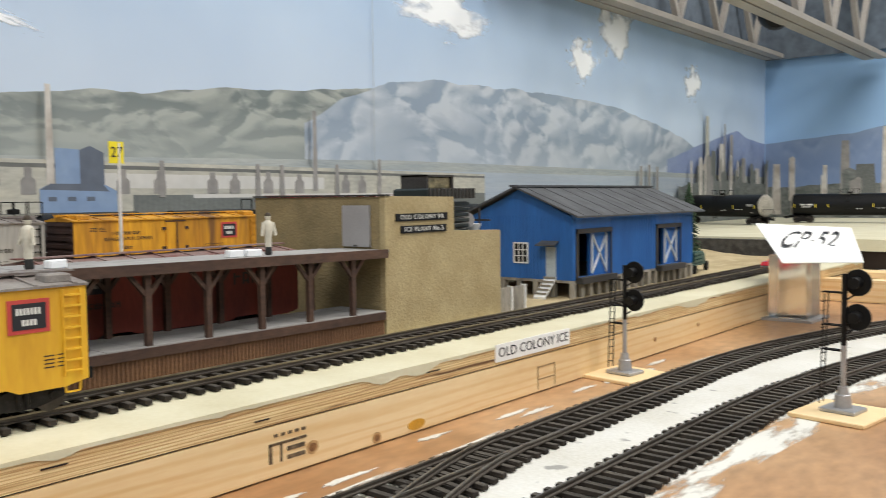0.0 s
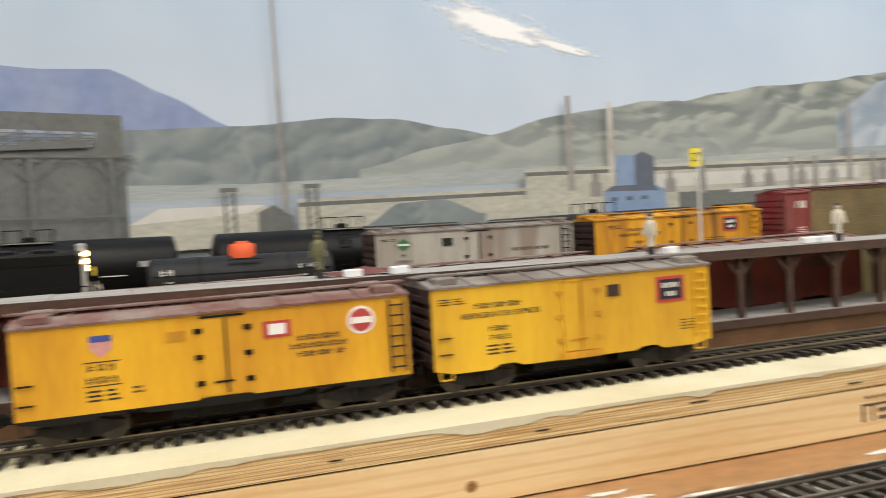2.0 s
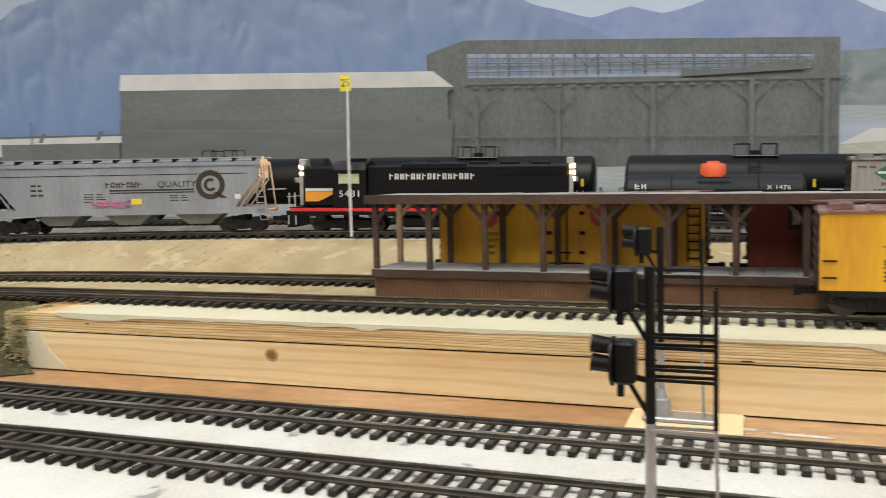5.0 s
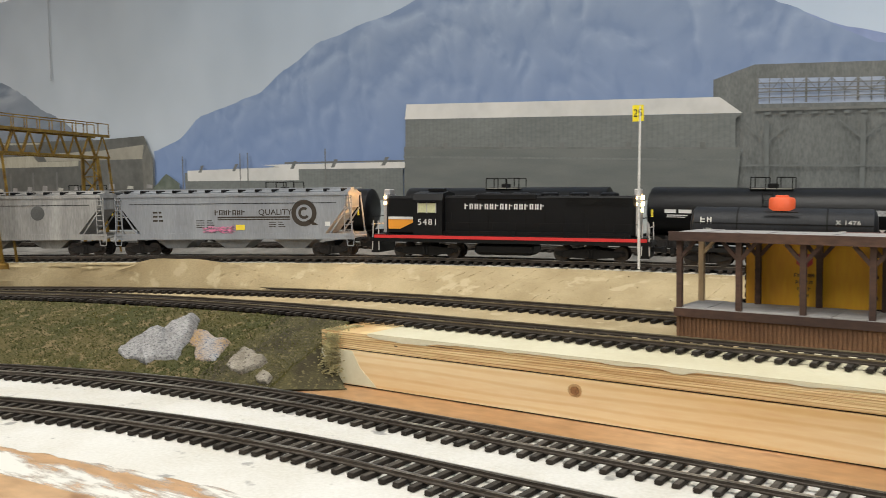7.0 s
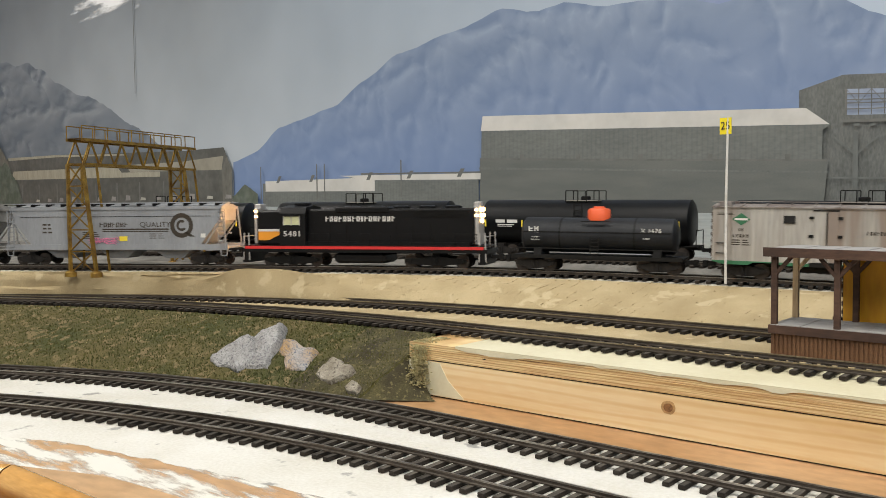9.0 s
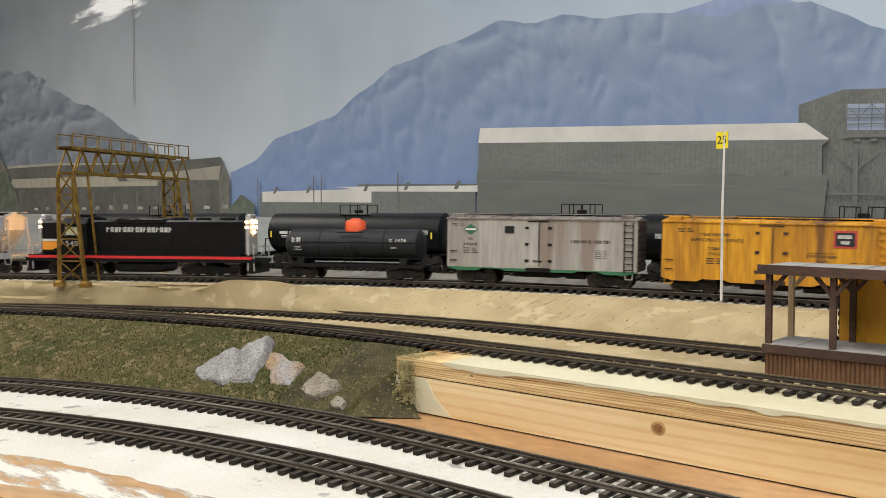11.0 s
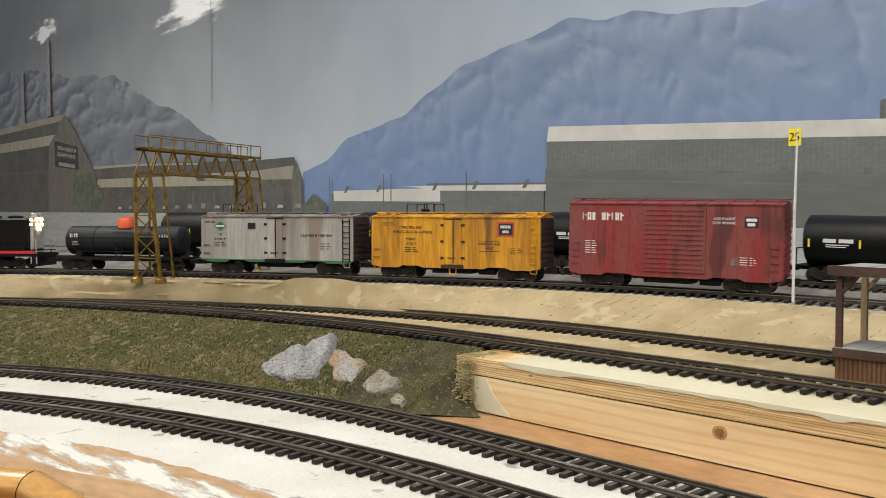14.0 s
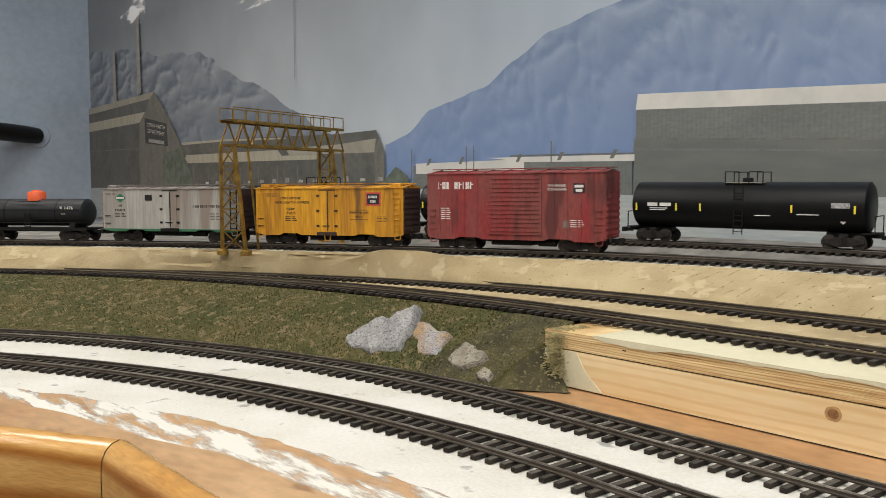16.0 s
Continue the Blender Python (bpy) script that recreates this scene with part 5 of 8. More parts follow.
# marks on the lumber
for y, z, r in ((-0.372, 0.0146, 0.0032), (-0.092, 0.0156, 0.0036), (0.02, 0.0075, 0.0022), (0.225, 0.008, 0.0028), (0.262, 0.0035, 0.0025), (0.53, 0.0105, 0.0018), (0.60, 0.012, 0.0016)):
    ang = [i * 2 * math.pi / 24 for i in range(24)]
    wob = [1 + 0.12 * noise.noise((math.cos(t) * 1.5, math.sin(t) * 1.5, y * 30)) for t in ang]
    for nm, k, mt, d in (("wood_knot_rim", 1.0, KNOT_RIM, 0.0), ("wood_knot", 0.62, KNOT, 0.0002)):
        structure(nm, Shape().prism([(y + k * r * 1.15 * w * math.cos(t), z + k * r * w * math.sin(t)) for t, w in zip(ang, wob)], "x", -0.2572, -0.25685 + d), mt, "round brown knot in the pine board", "knot")
structure("resin_spot", Shape().prism([(0.288 + 0.006 * math.cos(a), 0.0040 + 0.0024 * math.sin(a)) for a in [i * 0.5 for i in range(13)]], "x", -0.2572, -0.2567), material("amber_resin", (0.62, 0.32, 0.03), 0.3), "amber resin spot in the pine board", "resin")
for y, z, w in ((-0.48, 0.0258, 0.0028), (-0.16, 0.0222, 0.006), (-0.03, 0.025, 0.007), (0.05, 0.0245, 0.008), (0.12, 0.0262, 0.012), (0.2, 0.024, 0.01), (0.3, 0.0265, 0.014)):
    structure("ply_void", Shape().box(-0.2572, -0.2567, y - w * 0.36, y + w * 0.36, z - 0.0003, z + 0.0002), GAP, "dark void in the plywood edge", "void")
stamp = Shape()
for k in range(5):
    stamp.box(-0.2572, -0.25675, 0.2055 + 0.0035 * k, 0.2075 + 0.0035 * k, 0.0160, 0.0172)
stamp.box(-0.2572, -0.25675, 0.203, 0.2045, 0.006, 0.0135).box(-0.2572, -0.25675, 0.203, 0.222, 0.0128, 0.0138).box(-0.2572, -0.25675, 0.2085, 0.2095, 0.006, 0.0135).box(-0.2572, -0.25675, 0.212, 0.221, 0.0095, 0.0112).box(-0.2572, -0.25675, 0.212, 0.221, 0.0062, 0.0078)
structure("lumber_stamp", stamp, material("smudged_stamp", (0.20, 0.14, 0.08), 0.7, vary=0.4, scale=300), "smudged black grading stamp on the pine board", "stamp")
fr = Shape()
for a, b, c, d in ((0.388, 0.3886, 0.002, 0.0145), (0.405, 0.4056, 0.002, 0.0145), (0.388, 0.4056, 0.0139, 0.0145), (0.388, 0.4056, 0.007, 0.0076)):
    fr.box(-0.2572, -0.25675, a, b, c, d)
structure("lumber_stamp_frame", fr, material("faded_stamp", (0.36, 0.23, 0.11), 0.7), "faded outline stamp on the pine board", "stamp")

# ---- tracks ----
lay_track(FRONT, -1.35, 1.0, DECK + 0.0005, "dark tied dock track along the icing platform", metal=RAIL_TAN)
lay_track(REAR, -1.07, 0.335, DECK + 0.0010, "dark tied siding behind the icing platform", metal=RAIL_TAN)
lay_track(LINE_A, -1.1, 1.2, 0.0006, "dark tied lower track beside the pine board")
lay_track(LINE_B, -1.0, 1.1, 0.0006, "dark tied lower track on white paint")
lay_track(MAIN, -1.75, 0.7, SHELF + 0.0007, "weathered upper main track on the shelf")
lay_track(YARD, -1.3, 1.0, SHELF + 0.0042, "upper yard track with tank cars")


def crossover(s, off=0.0):
    u = min(1, max(0, (s - 0.06) / 0.24))
    u = u * u * (3 - 2 * u)
    a, b = LINE_B(s, off), LINE_A(s, off)
    return a[0] + (b[0] - a[0]) * u, s, math.atan(-6 * (0.056 / 0.24) * u * (1 - u) / 1.5)


lay_track(crossover, 0.07, 0.29, 0.0010, "crossover between the two lower tracks")


# ---- icing platform ----
def dock_z(y, lo, hi):
    """Heights run from lo at the free end to hi at the ice house."""
    u = (y + 0.349) / 0.69
    return lo + (hi - lo) * u


dock = thing("icing_platform", pose(0, 0, 0), "long brown wooden icing platform beside the dock track", "platform")
DX0, DX1 = -0.3255, -0.3600
skirt = Shape().box(DX1, DX0 - 0.0004, -0.349, 0.3405, DECK, 0.0448)
part("skirt_backing", skirt, DOCKSKIRT, dock)
ribs = Shape()
yy = -0.3485
while yy < 0.340:
    ribs.box(DX0 - 0.0004, DX0 + 0.0001, yy, yy + 0.0013, DECK + 0.0002, dock_z(yy, 0.0455, 0.0432))
    yy += 0.0021
part("skirt_ribs", ribs, DOCKSKIRT, dock)
part("skirt_beam", Shape().add([(x, y, dock_z(y, 0.0478, 0.0447) + d) for x in (DX0 - 0.001, DX0 + 0.0012) for y in (-0.350, 0.3405) for d in (-0.0042, 0)], [(0, 1, 3, 2), (4, 6, 7, 5), (0, 4, 5, 1), (2, 3, 7, 6), (0, 2, 6, 4), (1, 5, 7, 3)]), DOCKWOOD, dock)
for k in range(46):
    y = -0.349 + 0.015 * k
    z = dock_z(y, 0.0482, 0.0452)
    part("deck_plank", Shape().box(DX1 - 0.001, DX0 + 0.0006, y, y + 0.0147, z - 0.0015, z + 0.00012 * math.sin(k * 5.1)), PLANK, dock)
for k in range(46):
    y = -0.351 + 0.0151 * k
    z = dock_z(y, 0.0868, 0.0788)
    part("roof_plank", Shape().box(DX1 - 0.003, DX0 + 0.0014, y, y + 0.0148, z - 0.0014, z + 0.00012 * math.sin(k * 3.3)), PLANK, dock)
part("roof_beam", Shape().add([(x, y, dock_z(y, 0.0872, 0.0792) + d) for x in (DX0 + 0.0014, DX0 + 0.0036) for y in (-0.352, 0.3405) for d in (-0.0046, 0)], [(0, 1, 3, 2), (4, 6, 7, 5), (0, 4, 5, 1), (2, 3, 7, 6), (0, 2, 6, 4), (1, 5, 7, 3)]), DOCKWOOD, dock)
part("rear_beam", Shape().add([(x, y, dock_z(y, 0.0856, 0.0776) + d) for x in (DX1 - 0.001, DX1 + 0.001) for y in (-0.351, 0.3405) for d in (-0.0036, 0)], [(0, 1, 3, 2), (4, 6, 7, 5), (0, 4, 5, 1), (2, 3, 7, 6), (0, 2, 6, 4), (1, 5, 7, 3)]), DOCKWOOD, dock)
posts = [-0.3475 + 0.0302 * k for k in range(23)]
for k, y in enumerate(posts):
    za, zb = dock_z(y, 0.0478, 0.0448), dock_z(y, 0.083, 0.075)
    for x, nm in ((DX0 - 0.0008, "post"), (DX1 + 0.0012, "rear_post")):
        mt = NEWWOOD if (k == 0 and nm == "rear_post") else DOCKWOOD
        po = part(nm, Shape().box(x - 0.0013, x + 0.0013, y - 0.0014, y + 0.0014, za, zb), mt, dock, "bare new wood post" if mt is NEWWOOD else "")
        for sg2 in (-1, 1):
            if -0.348 < y + sg2 * 0.008 < 0.339:
                part("brace", Shape().bar((x, y + sg2 * 0.0008, zb - 0.0090), (x, y + sg2 * 0.0082, zb - 0.0004), 0.0018), mt, po)
cap = part("sagging_tarp", Shape().add([(-0.342 + 0.006 * math.cos(a) * (1 + 0.2 * math.sin(3 * a)), 0.005 + 0.02 * math.sin(a), 0.0832 + 0.0008 * math.sin(5 * a)) for a in [i * 0.45 for i in range(14)]] + [(-0.342, 0.005, 0.0868)], [(i, (i + 1) % 14, 14) for i in range(14)]), material("maroon_tarp", (0.15, 0.05, 0.05), 0.8), dock)


def statuette(x, y, z, turn, mat_body, mat_leg, label):
    """A painted miniature standing figure as one plain mesh."""
    s = Shape()
    s.lathe([(0, 0.0016), (0.001, 0.0019), (0.004, 0.0016), (0.0085, 0.0017), (0.0105, 0.0022), (0.0150, 0.0026), (0.0165, 0.0020), (0.0172, 0.0009), (0.0178, 0.0013), (0.0192, 0.0016), (0.0203, 0.0014), (0.0210, 0.0006)], ((0, 0, 0), (0, 0, 1)), 10)
    s.cyl((0.0024, 0, 0.0160), (0.0036, -0.001, 0.0095), 0.0008, 6).cyl((-0.0024, 0, 0.0160), (-0.0036, -0.0012, 0.0095), 0.0008, 6)
    ob = tagged(new("figurine", s.mesh("figurine", mat_body, True)), label, "figurine", "figurines on the platform")
    ob.data.materials.append(mat_leg)
    ob.data.materials.append(material("figure_dark_hair", (0.06, 0.045, 0.03), 0.8))
    for p in ob.data.polygons:
        c = sum((ob.data.vertices[i].co.z for i in p.vertices)) / len(p.vertices)
        p.material_index = 1 if c < 0.0055 else (2 if c > 0.0195 else 0)
    ob.matrix_world = pose(x, y, z, 0, 0, turn)
    return ob


BOOT = material("figure_black_boots", (0.02, 0.02, 0.02), 0.7)
statuette(-0.337, 0.270, dock_z(0.270, 0.0870, 0.0790), 70, COAT, BOOT, "miniature worker figurine in a pale apron on the platform")
statuette(-0.337, 0.152, dock_z(0.152, 0.0870, 0.0790), 20, COAT, BOOT, "miniature worker figurine in white coveralls on the platform")
statuette(-0.340, -0.015, dock_z(-0.015, 0.0870, 0.0790), 50, JACKET, BOOT, "miniature worker figurine in an olive coat on the platform")
for x, y in ((-0.334, 0.258), (-0.335, 0.248), (-0.334, 0.161), (-0.333, -0.002), (-0.334, 0.0196)):
    z = dock_z(y, 0.0869, 0.0789)
    ib = tagged(new("ice_block", Shape().chamfer_box(-0.0022, 0.0022, -0.004, 0.004, 0, 0.0035, 0.0004).mesh("ice_block", ICE)), "small white ice block on the platform", "ice block", "ice blocks")
    ib.matrix_world = pose(x, y, z, 0, 0, 12 * math.sin(y * 90))

# ---- ice house ----
ih = thing("ice_house", pose(0, 0, 0), "tan stucco ice house with a stepped parapet", "building")
part("front_wall", Shape().prism([(0.3412, DECK), (0.4485, DECK), (0.4485, 0.0860), (0.4015, 0.0872), (0.4012, 0.1075), (0.3412, 0.1083)], "x", -0.329, -0.325), STUCCO, ih)
# this wall is coloured darker than the other stucco walls
part("end_wall", Shape().box(-0.437, -0.3291, 0.3416, 0.3445, DECK, 0.1080), STUCCO_DARK, ih, "darker olive stucco wall over the platform")
part("rear_wall", Shape().box(-0.437, -0.433, 0.3445, 0.4485, DECK, 0.1075), STUCCO, ih)
part("far_wall", Shape().box(-0.433, -0.329, 0.4450, 0.4485, DECK, 0.0855), STUCCO, ih)
part("step_wall", Shape().box(-0.433, -0.329, 0.3985, 0.4012, 0.084, 0.1072), STUCCO, ih)
part("roof", Shape().box(-0.433, -0.329, 0.3445, 0.3985, 0.1045, 0.1062).box(-0.433, -0.329, 0.4012, 0.445, 0.083, 0.0845), TARPAPER, ih)
part("coping", Shape().box(-0.438, -0.3245, 0.3405, 0.3452, 0.1083, 0.1092), BLACKWOOD, ih)
dr = part("door", Shape().box(-0.3575, -0.3360, 0.3400, 0.3413, 0.0800, 0.1032), GREYDOOR, ih, "flat grey door above the platform roof")
part("door_handle", Shape().box(-0.3480, -0.3455, 0.3394, 0.3400, 0.0805, 0.0811), BLACKWOOD, dr)
for (ya, yb), z, body in (((0.3495, 0.3945), 0.0962, "OLD COLONY RR"), ((0.3535, 0.3935), 0.0893, "ICE PLANT No.3")):
    sb = part("name_board", Shape().box(-0.325, -0.3243, ya, yb, z - 0.0021, z + 0.0021), SIGBLACK, ih, "black name board with white letters")
    writing(body, 0.0036, LETTER, pose(-0.3242, (ya + yb) / 2, z, 90, 0, 90), sb, 1.18, 1.15)
ct = thing("roof_condenser", pose(0, 0, 0), "dark slatted condenser stack on the ice house roof", "condenser")
for k in range(6):
    z = 0.0848 + 0.0034 * k
    part("tray", Shape().chamfer_box(-0.362, -0.336, 0.4035, 0.431, z, z + 0.0026, 0.0005), material("dark_green_tray", (0.02, 0.026, 0.022), 0.4), ct)
tr8 = part("upper_tray", Shape().chamfer_box(-0.360, -0.331, 0.3850, 0.431, 0.1063, 0.1125, 0.001), material("dark_green_tray", (0.02, 0.026, 0.022), 0.4), ct)
for k in range(13):
    part("tray_slat", Shape().box(-0.3313, -0.3303, 0.3856 + 0.0035 * k, 0.3873 + 0.0035 * k, 0.1066, 0.1126), BLACKWOOD, ct)
part("top_box", Shape().chamfer_box(-0.3545, -0.3365, 0.3900, 0.412, 0.1125, 0.1195, 0.0006), material("gold_foil_box", (0.48, 0.38, 0.20), 0.35, 0.5, vary=0.3, scale=250), ct)
part("top_frame", Shape().box(-0.356, -0.335, 0.3885, 0.3900, 0.1122, 0.1205).box(-0.356, -0.335, 0.4122, 0.4137, 0.1122, 0.1205).box(-0.356, -0.335, 0.3885, 0.4137, 0.1196, 0.1208), BLACKWOOD, ct)
rv = thing("roof_vents", pose(-0.345, 0.437, 0.0848), "pale round pipe vents on the low roof", "vent")
part("vent_drum", Shape().lathe([(0, 0.005), (0.006, 0.005)], ((0, 0, 0.007), (0.7, -0.5, 0.1)), 14), GREYDOOR, rv, smooth=True)
part("vent_bowl", Shape().lathe([(0, 0.003), (0.005, 0.0055)], ((0.004, 0.004, 0), (0, 0, 1)), 14), WHITEPAINT, rv, smooth=True)
pl = thing("telegraph_pole", pose(-0.352, 0.462, DECK), "thin dark telegraph pole beside the ice house", "pole")
part("pole", Shape().cyl((0, 0, 0), (0, 0, 0.069), 0.001, 8, 0.0007), BLACKWOOD, pl)
part("crossarm", Shape().box(-0.009, 0.009, -0.0007, 0.0007, 0.060, 0.0612), BLACKWOOD, pl)
fe = thing("board_fence", pose(0, 0, 0), "low weathered grey board fence beside the ice house", "fence")
part("panel", Shape().box(-0.329, -0.327, 0.450, 0.4625, DECK + 0.0005, 0.0475), GREYWOOD, fe)
part("panel", Shape().box(-0.329, -0.327, 0.4645, 0.478, DECK + 0.0005, 0.0475), GREYWOOD, fe)
for y in (0.4495, 0.4635, 0.4790):
    part("post", Shape().box(-0.3298, -0.3262, y - 0.0006, y + 0.0006, DECK + 0.0002, 0.0482), WHITEPAINT, fe)

# ---- blue depot ----
bd = thing("blue_depot", pose(0, 0, 0), "bright blue wooden freight depot with a dark roof", "building")
BX0, BX1, BY0, BY1, BZ0, BZE = -0.330, -0.425, 0.546, 0.755, 0.0445, 0.0925
RIDX, RIDZ = -0.3775, 0.1135


def hole_wall(parent, x0, x1, y0, y1, z0, z1, holes, mat):
    """A wall along y with rectangular openings, as strips round them."""
    s, cur = Shape(), y0
    for a, b, c, d in sorted(holes):
        s.box(x0, x1, cur, a, z0, z1).box(x0, x1, a, b, z0, c).box(x0, x1, a, b, d, z1)
        cur = b
    s.box(x0, x1, cur, y1, z0, z1)
    return part("front_wall", s, mat, parent)


hole_wall(bd, BX0 - 0.003, BX0, BY0, BY1, BZ0, BZE, [(0.553, 0.602, 0.0465, 0.079), (0.684, 0.729, 0.0465, 0.0785)], BLUE)
part("end_wall", Shape().prism([(BX0 - 0.003, BZ0), (BX1 + 0.003, BZ0), (BX1 + 0.003, BZE), (RIDX, RIDZ - 0.001), (BX0 - 0.003, BZE)], "y", BY0, BY0 + 0.003), BLUE, bd)
part("far_wall", Shape().prism([(BX0 - 0.003, BZ0), (BX1 + 0.003, BZ0), (BX1 + 0.003, BZE), (RIDX, RIDZ - 0.001), (BX0 - 0.003, BZE)], "y", BY1 - 0.003, BY1), BLUE, bd)
part("rear_wall", Shape().box(BX1, BX1 + 0.003, BY0, BY1, BZ0, BZE), BLUE, bd)
part("floor", Shape().box(BX1, BX0, BY0, BY1, BZ0 - 0.002, BZ0), GREYWOOD, bd)
yy = BY0 + 0.001
while yy < BY1:
    for a, b, c, d in ((0.553, 0.602, 0.0465, 0.079), (0.684, 0.729, 0.0465, 0.0785)):
        if a - 0.001 < yy < b:
            break
    else:
        part("batten", Shape().box(BX0, BX0 + 0.0003, yy, yy + 0.0006, BZ0, BZE - 0.003), BLUE, bd)
    yy += 0.0032
xx = BX0 - 0.002
while xx > BX1:
    part("batten", Shape().box(xx - 0.0006, xx, BY0 - 0.0003, BY0, BZ0, BZE), BLUE, bd)
    xx -= 0.0032

for sgn in (1, -1):
    xe = BX0 + 0.008 if sgn > 0 else BX1 - 0.008
    ze = BZE - 0.0015
    part("roof_slope", Shape().add([(RIDX, BY0 - 0.006, RIDZ), (RIDX, BY1 + 0.010, RIDZ), (xe, BY1 + 0.010, ze), (xe, BY0 - 0.006, ze), (RIDX, BY0 - 0.006, RIDZ + 0.0014), (RIDX, BY1 + 0.010, RIDZ + 0.0014), (xe, BY1 + 0.010, ze + 0.0014), (xe, BY0 - 0.006, ze + 0.0014)], [(3, 2, 1, 0), (4, 5, 6, 7), (0, 1, 5, 4), (2, 3, 7, 6), (1, 2, 6, 5), (3, 0, 4, 7)]), TARPAPER, bd)
    for k in range(9):
        y = BY0 + 0.004 + 0.0245 * k
        part("roof_seam", Shape().add([(RIDX, y, RIDZ + 0.0014), (xe, y, ze + 0.0014), (xe, y + 0.0008, ze + 0.0014), (RIDX, y + 0.0008, RIDZ + 0.0014), (RIDX, y, RIDZ + 0.0018), (xe, y, ze + 0.0018), (xe, y + 0.0008, ze + 0.0018), (RIDX, y + 0.0008, RIDZ + 0.0018)], [(4, 5, 6, 7), (0, 1, 5, 4), (2, 3, 7, 6), (1, 2, 6, 5)]), TARPAPER, bd)
part("ridge_cap", Shape().box(RIDX - 0.004, RIDX + 0.004, BY0 - 0.007, BY1 + 0.010, RIDZ + 0.0006, RIDZ + 0.0022), TARPAPER, bd)
for a, b, c, d, open_w in ((0.553, 0.602, 0.0465, 0.079, 0.024), (0.684, 0.729, 0.0465, 0.0785, 0.019)):
    dd = part("sliding_door", Shape().box(BX0 - 0.006, BX0 - 0.0035, a + open_w, b, c, d), BLUE, bd, "blue sliding door with a white cross")
    w, x = b - a - open_w, BX0 - 0.0030
    for p, q in (((a + open_w + 0.002, c + 0.002), (b - 0.001, d - 0.002)), ((a + open_w + 0.002, d - 0.002), (b - 0.001, c + 0.002)), ((b - 0.0015, c + 0.001), (b - 0.0015, d - 0.001)), ((a + open_w + 0.0015, c + 0.001), (a + open_w + 0.0015, d - 0.001))):
        part("white_brace", Shape().bar((x, p[0], p[1]), (x, q[0], q[1]), 0.0022, 0.0007), WHITEPAINT, dd)
    part("door_frame", Shape().box(BX0, BX0 + 0.0010, a - 0.003, a, c - 0.003, d + 0.0035).box(BX0, BX0 + 0.0010, b, b + 0.0012, c - 0.003, d + 0.0035).box(BX0, BX0 + 0.0016, a - 0.003, b + 0.001, d, d + 0.0035).box(BX0, BX0 + 0.0060, a - 0.003, b + 0.001, c - 0.0045, c), BLACKWOOD, bd)
part("crate", Shape().box(-0.37, -0.35, 0.556, 0.572, BZ0, BZ0 + 0.012), GREYWOOD, bd)
wn = part("window", Shape().box(-0.3815, -0.3700, BY0 - 0.0004, BY0, 0.0570, 0.0710), GLASSD, bd)
part("window_frame", Shape().box(-0.3825, -0.3815, BY0 - 0.0010, BY0, 0.056, 0.072).box(-0.3700, -0.3690, BY0 - 0.0010, BY0, 0.056, 0.072).box(-0.3815, -0.37, BY0 - 0.001, BY0, 0.071, 0.072).box(-0.3815, -0.37, BY0 - 0.001, BY0, 0.056, 0.057).box(-0.3780, -0.3774, BY0 - 0.0008, BY0, 0.057, 0.071).box(-0.3742, -0.3736, BY0 - 0.0008, BY0, 0.057, 0.071).box(-0.3815, -0.37, BY0 - 0.0008, BY0, 0.0614, 0.062).box(-0.3815, -0.37, BY0 - 0.0008, BY0, 0.066, 0.0666), WHITEPAINT, wn)
part("side_door", Shape().box(-0.353, -0.3445, BY0 - 0.0006, BY0, 0.0465, 0.0690), material("pale_grey_door", (0.45, 0.52, 0.56), 0.6), bd, "pale grey side door")
part("door_canopy", Shape().add([(-0.357, BY0, 0.0730), (-0.342, BY0, 0.0730), (-0.341, BY0 - 0.008, 0.0700), (-0.358, BY0 - 0.008, 0.0700), (-0.357, BY0, 0.0738), (-0.342, BY0, 0.0738), (-0.341, BY0 - 0.008, 0.0708), (-0.358, BY0 - 0.008, 0.0708)], [(3, 2, 1, 0), (4, 5, 6, 7), (0, 1, 5, 4), (1, 2, 6, 5), (2, 3, 7, 6), (3, 0, 4, 7)]), TARPAPER, bd)
st = part("steps", Shape().add([(-0.354, BY0, 0.0455), (-0.344, BY0, 0.0455), (-0.344, BY0 - 0.016, DECK + 0.0005), (-0.354, BY0 - 0.016, DECK + 0.0005), (-0.354, BY0, 0.0470), (-0.344, BY0, 0.0470), (-0.344, BY0 - 0.016, DECK + 0.0020), (-0.354, BY0 - 0.016, DECK + 0.0020)], [(3, 2, 1, 0), (4, 5, 6, 7), (0, 1, 5, 4), (1, 2, 6, 5), (2, 3, 7, 6), (3, 0, 4, 7)]), WHITEPAINT, bd)
for k in range(5):
    y, z = BY0 - 0.002 - 0.003 * k, 0.0456 - 0.0027 * k
    part("step_cleat", Shape().box(-0.354, -0.344, y - 0.0006, y + 0.0004, z, z + 0.0013), GREYWOOD, st)
for k in range(18):
    y = BY0 + 0.002 + 0.0121 * k
    part("pile", Shape().box(BX0 - 0.003, BX0 + 0.0005, y - 0.0022, y + 0.0022, DECK, BZ0 - 0.0015), GREYWOOD, bd)
for k in range(6):
    part("pile", Shape().box(BX0 - 0.018 - 0.015 * k - 0.002, BX0 - 0.018 - 0.015 * k + 0.002, BY0, BY0 + 0.004, DECK, BZ0 - 0.0015), GREYWOOD, bd)

